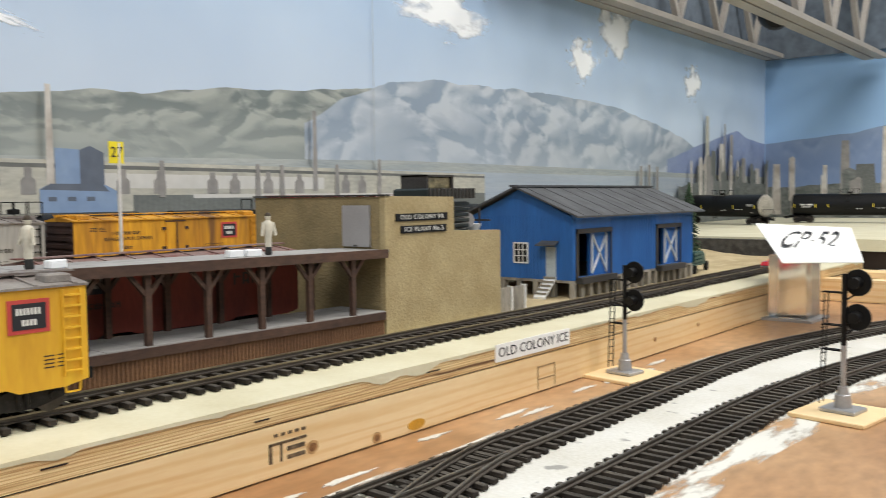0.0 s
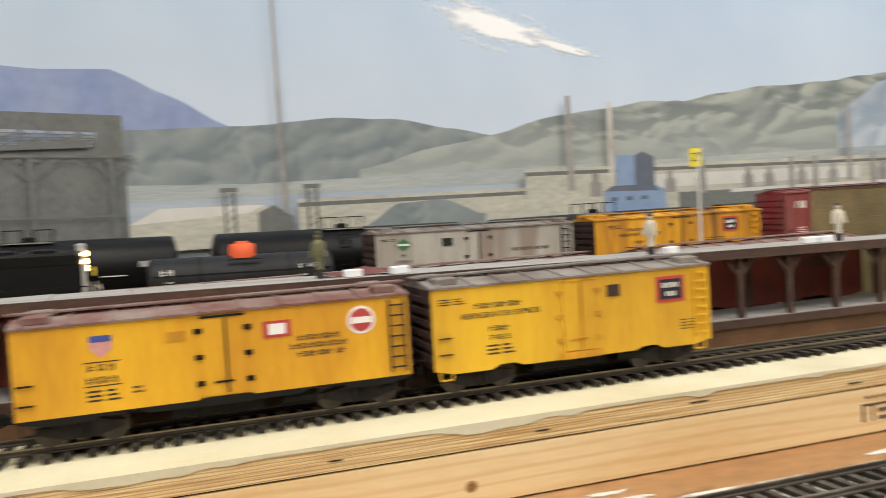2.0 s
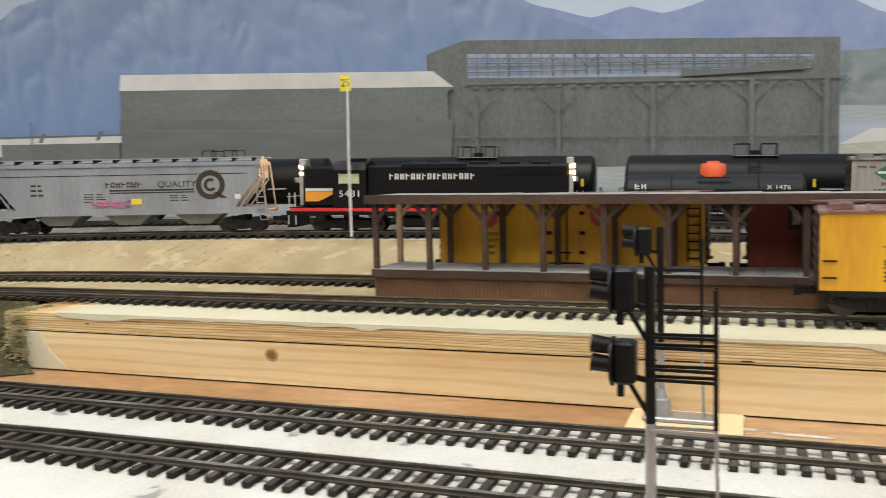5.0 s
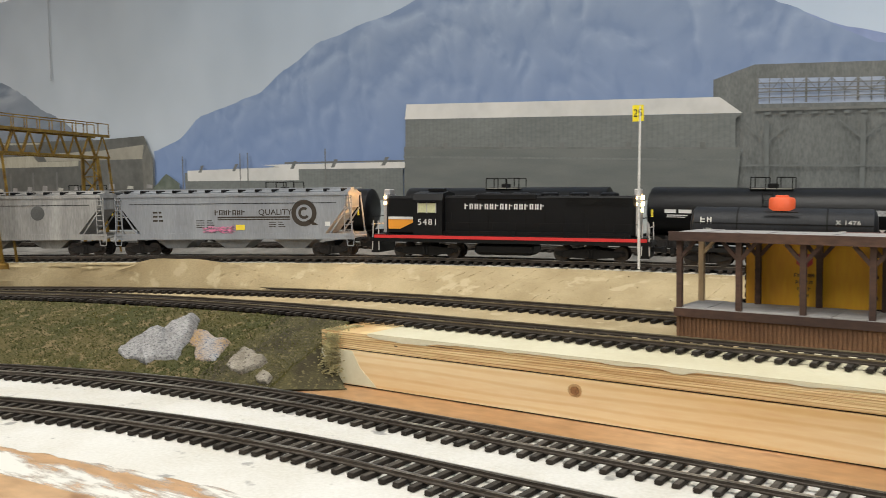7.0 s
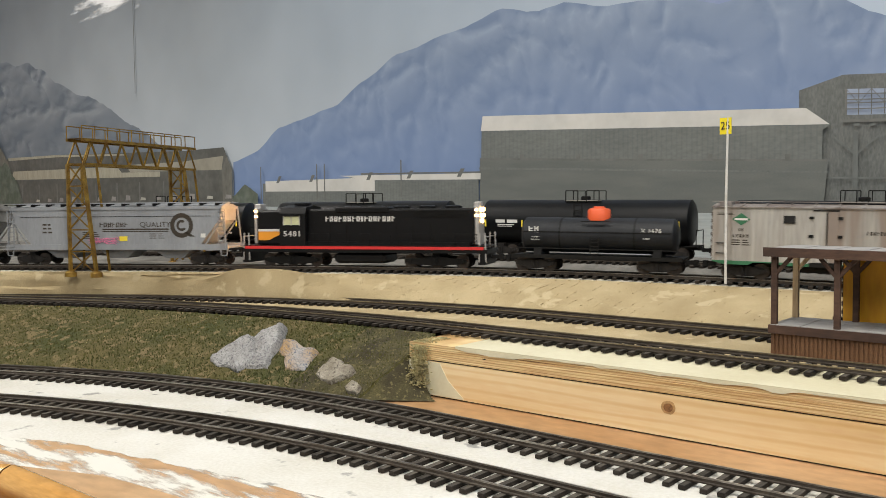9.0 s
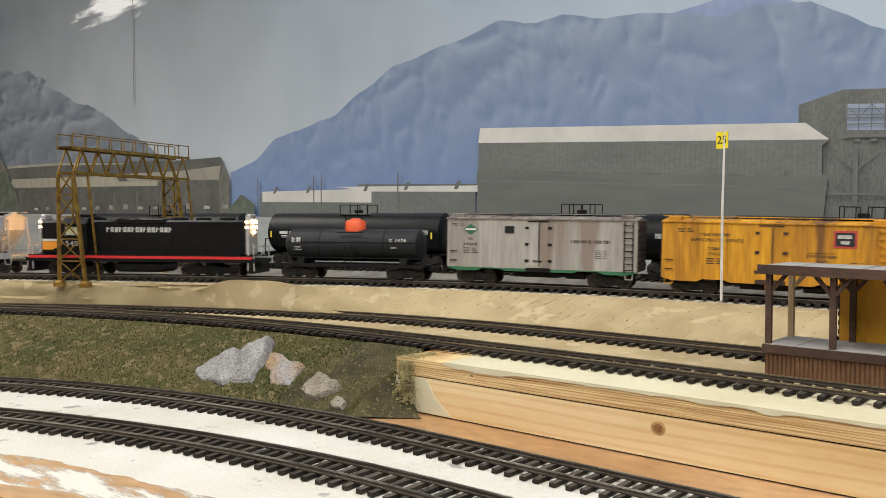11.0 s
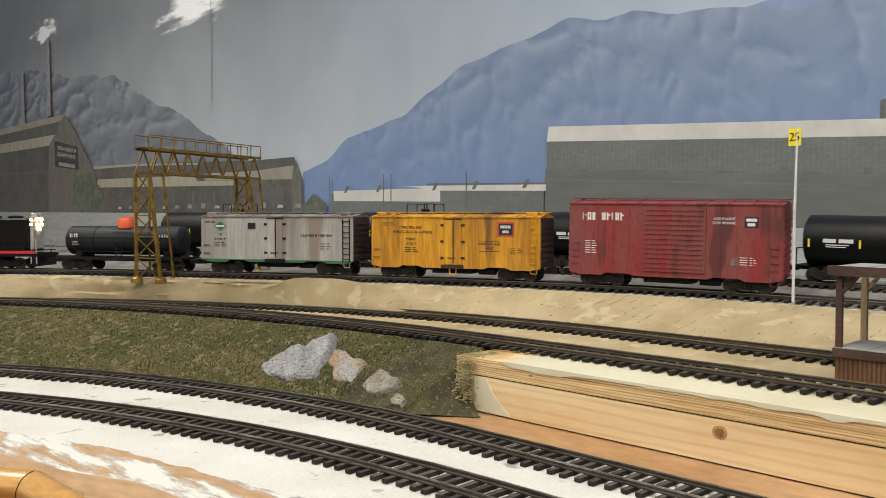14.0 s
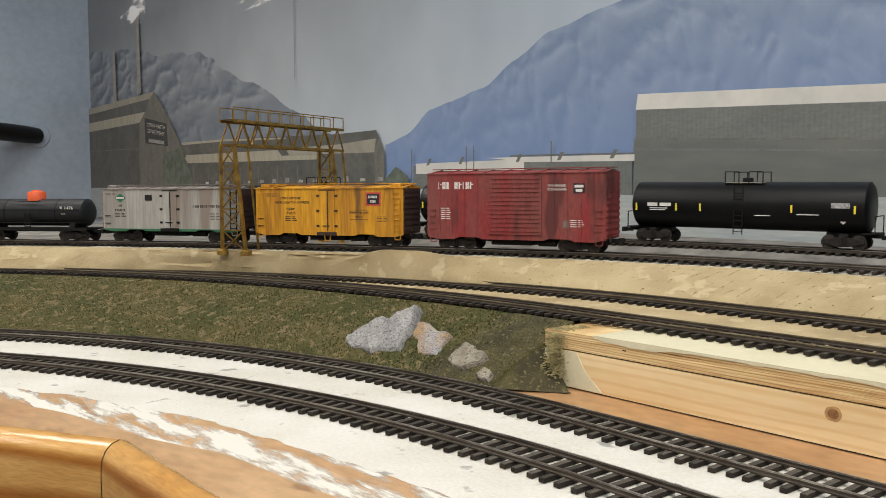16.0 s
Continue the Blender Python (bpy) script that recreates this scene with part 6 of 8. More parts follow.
# ---- things beyond the depot ----
ft = thing("model_truck", pose(-0.352, 0.80, DECK + 0.0005, 0, 0, 100), "dark green stake-bed model truck by the depot", "truck")
part("bed", Shape().box(-0.030, 0.004, -0.012, 0.012, 0.008, 0.0095), TRUCKGREEN, ft)
for sy in (-0.012, 0.0112):
    for k in range(3):
        part("stake_rail", Shape().box(-0.030, 0.004, sy, sy + 0.0008, 0.0105 + 0.0036 * k, 0.0130 + 0.0036 * k), TRUCKGREEN, ft)
part("cab", Shape().chamfer_box(0.006, 0.020, -0.0105, 0.0105, 0.006, 0.0195, 0.002), TRUCKGREEN, ft)
part("hood", Shape().chamfer_box(0.0205, 0.034, -0.008, 0.008, 0.006, 0.0135, 0.002), SIGBLACK, ft)
for x in (-0.022, 0.025):
    for sy in (-0.0115, 0.0085):
        part("wheel", Shape().cyl((x, sy, 0.0048), (x, sy + 0.003, 0.0048), 0.0048, 14), UNDER, ft)
rc = thing("model_car", pose(-0.285, 0.868, DECK + 0.0004, 0, 0, 82), "small glossy red model sedan on the deck", "car")
part("body", Shape().prism([(-0.026, 0.003), (0.026, 0.003), (0.027, 0.006), (0.024, 0.0085), (0.012, 0.0092), (-0.016, 0.0095), (-0.025, 0.009), (-0.027, 0.006)], "y", -0.0095, 0.0095), CARRED, rc)
part("roof", Shape().prism([(-0.016, 0.0095), (0.009, 0.0092), (0.003, 0.0145), (-0.010, 0.0148)], "y", -0.0080, 0.0080), CARRED, rc)
part("window", Shape().prism([(-0.0135, 0.0100), (0.0068, 0.0098), (0.0022, 0.0138), (-0.0095, 0.0140)], "y", -0.0083, 0.0083), GLASSD, rc)
for x in (-0.017, 0.016):
    for sy in (-0.0100, 0.0075):
        part("wheel", Shape().cyl((x, sy, 0.0037), (x, sy + 0.0025, 0.0037), 0.0037, 14), UNDER, rc)
part("bumper", Shape().box(0.0265, 0.0278, -0.009, 0.009, 0.004, 0.0055).box(-0.0278, -0.0265, -0.009, 0.009, 0.004, 0.0055), SILVER, rc)


def conifer(x, y, z, h, label):
    t = thing("conifer", pose(x, y, z), label, "tree")
    part("trunk", Shape().cyl((0, 0, 0), (0, 0, h), 0.0022, 8, 0.0004), BARK, t)
    s = Shape()
    rnd = random.Random(4)
    for k in range(420):
        u = rnd.random() ** 0.8
        zz = 0.012 + (h - 0.012) * u
        r = 0.017 * (1 - u) ** 0.8 * (0.5 + 0.6 * rnd.random()) + 0.001
        a = rnd.random() * 6.28
        d = Vector((math.cos(a), math.sin(a), -0.25))
        e = Vector((-math.sin(a), math.cos(a), 0)) * (0.0012 + 0.0016 * (1 - u))
        p, q = Vector((0, 0, zz)), Vector((0, 0, zz)) + d * r
        s.add([p, p.lerp(q, 0.6) + e, q, p.lerp(q, 0.6) - e, p.lerp(q, 0.5) + Vector((0, 0, 0.0016))], [(0, 1, 4), (1, 2, 4), (2, 3, 4), (3, 0, 4)])
    part("crown", s, NEEDLE, t)
    return t


conifer(-0.395, 0.895, DECK + 0.0002, 0.088, "narrow dark green model conifer behind the depot")
# low wall, far boards and the card sign
structure("stone_wall", Shape().box(-0.60, -0.33, 1.05, 1.062, 0.0, 0.051), material("dark_stone_wall", (0.075, 0.07, 0.062), 0.9, vary=0.3, scale=120), "dark stone retaining wall behind the deck", "wall")
structure("far_shelf", Shape().box(-0.68, -0.001, 1.06, 1.94, 0.040, 0.0535), CREAM, "cream far shelf carrying the curved track", "shelf")
structure("far_fascia", Shape().box(-0.24, 0.0, 1.02, 1.06, 0.0, 0.020).box(-0.33, 0.0, 1.062, 1.075, 0.040, 0.0505), WHITEPAINT, "white painted far fascia board", "fascia")
structure("far_slot", Shape().box(-0.33, 0.0, 1.063, 1.08, 0.020, 0.040), GAP, "dark slot below the far shelf", "gap")
structure("far_board", Shape().box(-0.26, -0.02, 0.90, 0.919, 0.0005, 0.022), PINE, "pine board across the far end of the deck", "board")
structure("far_bench", Shape().box(-0.25, 0.0, 0.92, 1.02, 0.0, 0.0225), PLY_EDGE, "plywood bench beyond the pine board", "bench")
cp = thing("card_sign", pose(0, 0, 0), "white card sign leaning over a clear block", "sign")
ca, cb = Vector((-0.288, 0.800, 0.0790)), Vector((-0.205, 0.800, 0.0760))
cc, cd = Vector((-0.155, 0.640, 0.0585)), Vector((-0.210, 0.640, 0.0560))
nrm = (cb - ca).cross(cd - ca).normalized() * 0.0006
part("card", Shape().add([ca, cb, cc, cd, ca - nrm, cb - nrm, cc - nrm, cd - nrm], [(0, 1, 2, 3), (7, 6, 5, 4), (0, 4, 5, 1), (1, 5, 6, 2), (2, 6, 7, 3), (3, 7, 4, 0)]), PAPER, cp)
ux = (cb - ca + cc - cd) / 2
uy = (ca + cb - cc - cd) / 2
uz = ux.cross(uy).normalized()
ctr = (ca + cb + cc + cd) / 4 + uz * 0.0011 + uy * 0.04
ux, uy = ux * 0.245, uy * 0.62
wr = new("writing", text_mesh("CP-52", 1.0, INK, 0.0))
wr.parent = cp
wr.matrix_local = Matrix(((ux.x, uy.x, uz.x, ctr.x), (ux.y, uy.y, uz.y, ctr.y), (ux.z, uy.z, uz.z, ctr.z), (0, 0, 0, 1)))
blk = thing("acrylic_block", pose(-0.238, 0.755, 0.0), "clear acrylic block carrying the card sign", "block")
part("block", Shape().chamfer_box(-0.016, 0.016, -0.018, 0.018, 0.002, 0.0555, 0.001), CLEAR, blk)
part("base", Shape().box(-0.022, 0.022, -0.024, 0.024, 0.0, 0.002), GREYDOOR, blk)

# paper sign on the plywood edge
ps = thing("paper_sign", pose(0, 0, 0), "white paper strip sign on the plywood edge", "sign")
part("strip", Shape().box(-0.2570, -0.2562, 0.349, 0.420, 0.0228, 0.0318), PAPER, ps)
writing("OLD COLONY ICE", 0.0072, INK, pose(-0.2561, 0.3845, 0.0273, 90, 0, 90), ps, 1.13)


# ---- signals ----
def signal(x, y, z, turn, h, label, lit=False, pad=True):
    t = thing("signal_mast", pose(x, y, z, 0, 0, turn), label, "railway signal", "signals")
    if pad:
        part("wood_pad", Shape().chamfer_box(-0.020, 0.020, -0.018, 0.018, 0, 0.0022, 0.0004), PINE, t, "small bare wood pad")
    b = 0.0022 if pad else 0
    part("base_plate", Shape().chamfer_box(-0.0075, 0.0075, -0.0085, 0.0085, b, b + 0.002, 0.0004), SIGGREY, t)
    part("pedestal", Shape().lathe([(0, 0.0042), (0.006, 0.0036), (0.0065, 0.0028), (0.010, 0.0022)], ((0, 0, b + 0.002), (0, 0, 1)), 12), SIGGREY, t, smooth=True)
    part("lower_mast", Shape().cyl((0, 0, b + 0.010), (0, 0, b + 0.032), 0.0013, 10), SIGGREY, t)
    part("upper_mast", Shape().cyl((0, 0, b + 0.032), (0, 0, b + h), 0.0013, 10), SIGBLACK, t)
    lad = part("ladder", Shape().bar((-0.0012, 0.011, b + 0.0025), (-0.0012, 0.009, b + h - 0.010), 0.0005).bar((0.0032, 0.011, b + 0.0025), (0.0032, 0.009, b + h - 0.010), 0.0005), SIGBLACK, t)
    k = 0
    while b + 0.006 + 0.0042 * k < b + h - 0.011:
        zz = b + 0.006 + 0.0042 * k
        part("rung", Shape().bar((-0.0012, 0.0105, zz), (0.0032, 0.0105, zz), 0.0004), SIGBLACK, lad)
        k += 1
    for zz in (b + 0.029, b + h * 0.62, b + h * 0.86):
        part("stay_hoop", Shape().bar((0, 0, zz), (0.001, 0.0105, zz), 0.0007).bar((0.0035, 0, zz), (0.0036, 0.0105, zz), 0.0006).bar((-0.001, 0.0105, zz), (0.004, 0.0105, zz), 0.0006), SIGBLACK, t)
    for k, zz in enumerate((b + h - 0.004, b + h - 0.0205)):
        hd = part("signal_head", Shape().lathe([(0, 0.0056), (0.0008, 0.0064), (0.0016, 0.0064)], ((0.0028, -0.0056, zz), (-1, 0, 0)), 20), SIGBLACK, t, smooth=True)
        part("back_box", Shape().chamfer_box(0.0026, 0.0072, -0.0086, -0.0026, zz - 0.0036, zz + 0.0036, 0.0006), SIGBLACK, hd)
        part("hood", Shape().lathe([(0, 0.0026), (0.0050, 0.0028)], ((0.0012, -0.0056, zz + 0.0004), (-1, 0, -0.1)), 12), SIGBLACK, hd, smooth=True)
        part("lens", Shape().cyl((0.0011, -0.0056, zz), (0.0005, -0.0056, zz), 0.0016, 10), SIGRED if (lit and k == 1) else GLASSD, hd)
        part("bracket", Shape().bar((0, 0, zz - 0.004), (0.003, -0.005, zz - 0.003), 0.0009).bar((0, 0, zz - 0.009), (0.003, -0.005, zz - 0.005), 0.0008), SIGBLACK, hd)
    return t


def side_signal(x, y, z, turn, h, heads, split, label, lit=False, pad=True):
    """A signal whose heads hang off one side of the mast and whose ladder stands off the other."""
    t = thing("signal_mast", pose(x, y, z, 0, 0, turn), label, "railway signal", "signals")
    b = 0.0
    if pad:
        part("wood_pad", Shape().chamfer_box(-0.012, 0.030, -0.013, 0.013, 0, 0.0022, 0.0004), PINE, t, "small bare wood pad")
        b = 0.0022
    part("base_plate", Shape().chamfer_box(-0.0065, 0.020, -0.0055, 0.0055, b, b + 0.0018, 0.0004), SIGGREY, t)
    part("pedestal", Shape().lathe([(0, 0.0040), (0.006, 0.0034), (0.0065, 0.0026), (0.010, 0.0018)], ((0, 0, b + 0.0018), (0, 0, 1)), 12), SIGGREY, t, smooth=True)
    part("lower_mast", Shape().cyl((0, 0, b + 0.0118), (0, 0, split), 0.0013, 10), SIGGREY, t)
    part("upper_mast", Shape().cyl((0, 0, split), (0, 0, h), 0.0013, 10), SIGBLACK, t)
    lad = part("ladder", Shape().bar((0.0158, -0.0022, b + 0.0018), (0.0150, -0.0022, split), 0.0006).bar((0.0158, 0.0022, b + 0.0018), (0.0150, 0.0022, split), 0.0006), SIGGREY, t)
    part("ladder_top", Shape().bar((0.0150, -0.0022, split), (0.0150, -0.0022, h - 0.005), 0.0009).bar((0.0150, 0.0022, split), (0.0150, 0.0022, h - 0.005), 0.0009), SIGBLACK, t)
    k = 0
    while b + 0.005 + 0.0040 * k < h - 0.006:
        zz = b + 0.005 + 0.0040 * k
        part("rung", Shape().bar((0.0153, -0.0022, zz), (0.0153, 0.0022, zz), 0.0005), SIGGREY if zz < split else SIGBLACK, lad)
        k += 1
    for zz in (split - 0.0015, split + 0.011, split + 0.0135, h - 0.019, h - 0.0165):
        part("stay_hoop", Shape().bar((0, -0.0018, zz), (0.0155, -0.0024, zz), 0.0007).bar((0, 0.0018, zz), (0.0155, 0.0024, zz), 0.0007), SIGGREY if zz < split else SIGBLACK, t)
    for k, zz in enumerate(heads):
        hd = part("signal_head", Shape().chamfer_box(-0.0085, -0.0032, -0.0030, 0.0030, zz - 0.0052, zz + 0.0052, 0.0007), SIGBLACK, t)
        part("target_plate", Shape().lathe([(0, 0.0060), (0.0006, 0.0060)], ((-0.0085, 0, zz), (-1, 0, 0)), 20), SIGBLACK, hd, smooth=True)
        for dz in (0.0028, -0.0018):
            part("hood", Shape().lathe([(0, 0.0020), (0.0050, 0.0022)], ((-0.0090, 0, zz + dz + 0.0008), (-1, 0, 0.12)), 12), SIGBLACK, hd, smooth=True)
        part("lens", Shape().cyl((-0.0140, -0.0002, zz - 0.0018), (-0.0143, -0.0002, zz - 0.0018), 0.0010, 10), SIGRED if (lit and k == 1) else GLASSD, hd)
        part("bracket", Shape().bar((0, 0, zz - 0.0045), (-0.0045, 0, zz - 0.0035), 0.0012).bar((0, 0, zz - 0.0135), (-0.0050, 0, zz - 0.0050), 0.0010).bar((-0.0070, 0, zz - 0.0085), (-0.0070, 0, zz - 0.0052), 0.0016), SIGBLACK, hd)
    return t


signal(-0.2395, 0.4545, 0.0, 82, 0.0640, "two-headed black and silver signal on a wood pad")
signal(-0.1130, 0.4350, 0.0, 82, 0.0663, "two-headed black signal mast on a wood pad")
side_signal(-0.2395, -0.1910, 0.0, 90, 0.0760, (0.0705, 0.0520), 0.032, "two-headed black and silver signal with a lit red lens", lit=True)
side_signal(-0.1130, -0.1800, 0.0006, 90, 0.0745, (0.0690, 0.0515), 0.0368, "near two-headed black signal mast beside the lower tracks", pad=False)


# ---- flags ----
def flag(x, y, z, h, lean, body, label):
    t = thing("flag_marker", pose(x, y, z, 0, lean, 0), label, "flag marker", "yellow numbered flags")
    part("wire", Shape().cyl((0, 0, 0), (0.0006, 0.0003, h * 0.55), 0.0009, 8).cyl((0.0006, 0.0003, h * 0.55), (0, 0.001, h), 0.0009, 8, 0.0007), POLEW, t)
    fl = part("flag_card", Shape().box(-0.0004, 0.0004, -0.0046, 0.0034, h - 0.0105, h + 0.0006), YFLAG, t)
    writing(body, 0.0075, INK, pose(0.00055, -0.0006, h - 0.005, 90, 0, 90), fl, 0.9)
    return t


flag(-0.459, -0.4270, SHELF, 0.112, 0, "25", "thin white wire with a yellow flag in the sand bank")
flag(-0.410, 0.2330, DECK + 0.001, 0.105, 0, "27", "thin white wire with a yellow flag behind the platform")

# ---- brass signal bridge ----
gb = thing("signal_bridge", pose(-0.253, -0.930, 0.0535, 0, 0, 0), "brass signal bridge over the upper tracks", "signal bridge")
gd = Vector((-0.154, -0.050, 0)).normalized()
gn = Vector((-gd.y, gd.x, 0)) * -1
GL, GW, GH, GT = 0.152, 0.029, 0.0945, 0.012
for k, o in enumerate((Vector((0, 0, 0)), gd * (GL - 0.018))):
    tw = part("tower", Shape().bar(o, o + Vector((0, 0, GH)) + gn * 0.0, 0.0026), BRASS, gb)
    q = o + gn * GW
    part("leg", Shape().bar(q, q + Vector((0, 0, GH)) - gn * GT, 0.0026), BRASS, tw)
    o3, q3 = o + gd * 0.016, q + gd * 0.016
    part("leg", Shape().bar(o3, o3 + Vector((0, 0, GH)), 0.0016), BRASS, tw)
    part("leg", Shape().bar(q3, q3 + Vector((0, 0, GH)) - gn * GT, 0.0016), BRASS, tw)
    for c in (o, q):
        part("foot", Shape().lathe([(-0.003, 0.0052), (0.0006, 0.0050), (0.0022, 0.003)], (c, (0, 0, 1)), 12), BRASS, tw, smooth=True)
    for j in range(5):
        za, zb = GH * j / 5, GH * (j + 1) / 5
        qa, qb = q - gn * GT * j / 5, q - gn * GT * (j + 1) / 5
        a, b = (o + Vector((0, 0, za)), qb + Vector((0, 0, zb))), (qa + Vector((0, 0, za)), o + Vector((0, 0, zb)))
        part("lattice_bar", Shape().bar(*a, 0.0011), BRASS, tw)
        part("lattice_bar", Shape().bar(*b, 0.0009), BRASS, tw)
        part("lattice_bar", Shape().bar(o + Vector((0, 0, zb)), qb + Vector((0, 0, zb)), 0.0011), BRASS, tw)
for w in (0.0, GW - GT):
    a = gn * w
    tr5 = part("girder", Shape().bar(a + Vector((0, 0, GH)), a + gd * GL + Vector((0, 0, GH)), 0.0022).bar(a + Vector((0, 0, GH + 0.021)), a + gd * GL + Vector((0, 0, GH + 0.021)), 0.0024), BRASS, gb)
    for j in range(16):
        p, q = a + gd * GL * j / 16, a + gd * GL * (j + 1) / 16
        z0, z1 = (GH, GH + 0.021) if j % 2 == 0 else (GH + 0.021, GH)
        part("lattice_bar", Shape().bar(p + Vector((0, 0, z0)), q + Vector((0, 0, z1)), 0.0011), BRASS, tr5)
    rl = part("railing", Shape().bar(a + Vector((0, 0, GH + 0.033)), a + gd * GL + Vector((0, 0, GH + 0.033)), 0.0008), BRASS, gb)
    for j in range(11):
        p = a + gd * GL * j / 10
        part("baluster", Shape().bar(p + Vector((0, 0, GH + 0.021)), p + Vector((0, 0, GH + 0.033)), 0.0007), BRASS, rl)
part("walkway", Shape().loft([[Vector((0, 0, GH + 0.0225)), gd * GL + Vector((0, 0, GH + 0.0225))], [gn * (GW - GT) + Vector((0, 0, GH + 0.0225)), gn * (GW - GT) + gd * GL + Vector((0, 0, GH + 0.0225))]]), BRASS, gb)

# ---- rolling stock ----
TRK = {}


def truck(parent, x, mat=TRUCK, base=0.021, axles=2):
    """A truck: two side frames and wheelsets, at rail height z = 0."""
    key = (mat.name, base, axles)
    if key not in TRK:
        s = Shape()
        for sy in (-0.0125, 0.0112):
            a, b = -base / 2 - 0.004, base / 2 + 0.004
            s.prism([(a, 0.0046), (a + 0.006, 0.0028), (-0.004, 0.0018), (0.004, 0.0018), (b - 0.006, 0.0028), (b, 0.0046), (b, 0.0066), (b - 0.005, 0.0072), (0.004, 0.0088), (-0.004, 0.0088), (a + 0.005, 0.0072), (a, 0.0066)], "y", sy, sy + 0.0013)
            for wx in (-base / 2, base / 2):
                s.cyl((wx, sy - 0.0006, 0.0052), (wx, sy + 0.0018, 0.0052), 0.0016, 8)
            s.cyl((-0.0014, sy - 0.0003, 0.0024), (-0.0014, sy - 0.0003, 0.0080), 0.0009, 6).cyl((0.0014, sy - 0.0003, 0.0024), (0.0014, sy - 0.0003, 0.0080), 0.0009, 6)
        s.box(-0.003, 0.003, -0.0115, 0.0115, 0.004, 0.0115)
        w = Shape()
        for sy in (-0.0098, 0.0072):
            w.lathe([(0, 0.0051), (0.0018, 0.0049), (0.0026, 0.0057)] if sy > 0 else [(0, 0.0057), (0.0008, 0.0049), (0.0026, 0.0051)], ((0, sy, 0.0050), (0, 1, 0)), 18)
        w.cyl((0, -0.008, 0.005), (0, 0.008, 0.005), 0.0011, 8)
        TRK[key] = (s.mesh("truck", mat), w.mesh("wheelset", WHEEL, True))
    t = new("truck", TRK[key][0])
    t.parent = parent
    t.matrix_local = pose(x, 0, 0)
    spots = (-base / 2, base / 2) if axles == 2 else (-base / 2, 0, base / 2)
    for wx in spots:
        o = new("wheelset", TRK[key][1])
        o.parent = t
        o.matrix_local = pose(wx, 0, 0)
    return t


def coupler(parent, x, z=0.0088):
    s = 1 if x > 0 else -1
    part("coupler", Shape().box(min(x, x + s * 0.007), max(x, x + s * 0.007), -0.0014, 0.0014, z - 0.0015, z + 0.0015).box(min(x + s * 0.006, x + s * 0.0092), max(x + s * 0.006, x + s * 0.0092), -0.003, 0.0022, z - 0.002, z + 0.002), UNDER, parent)


def ladder(parent, x, y, z0, z1, mat, w=0.0055, n=8):
    s = Shape().bar((x - w / 2, y, z0), (x - w / 2, y, z1), 0.0007).bar((x + w / 2, y, z0), (x + w / 2, y, z1), 0.0007)
    ld = part("ladder", s, mat, parent)
    for k in range(n):
        z = z0 + (z1 - z0) * (k + 0.5) / n
        part("rung", Shape().bar((x - w / 2, y - 0.0004, z), (x + w / 2, y - 0.0004, z), 0.0006), mat, ld)
    return ld


HALF = 0.0172


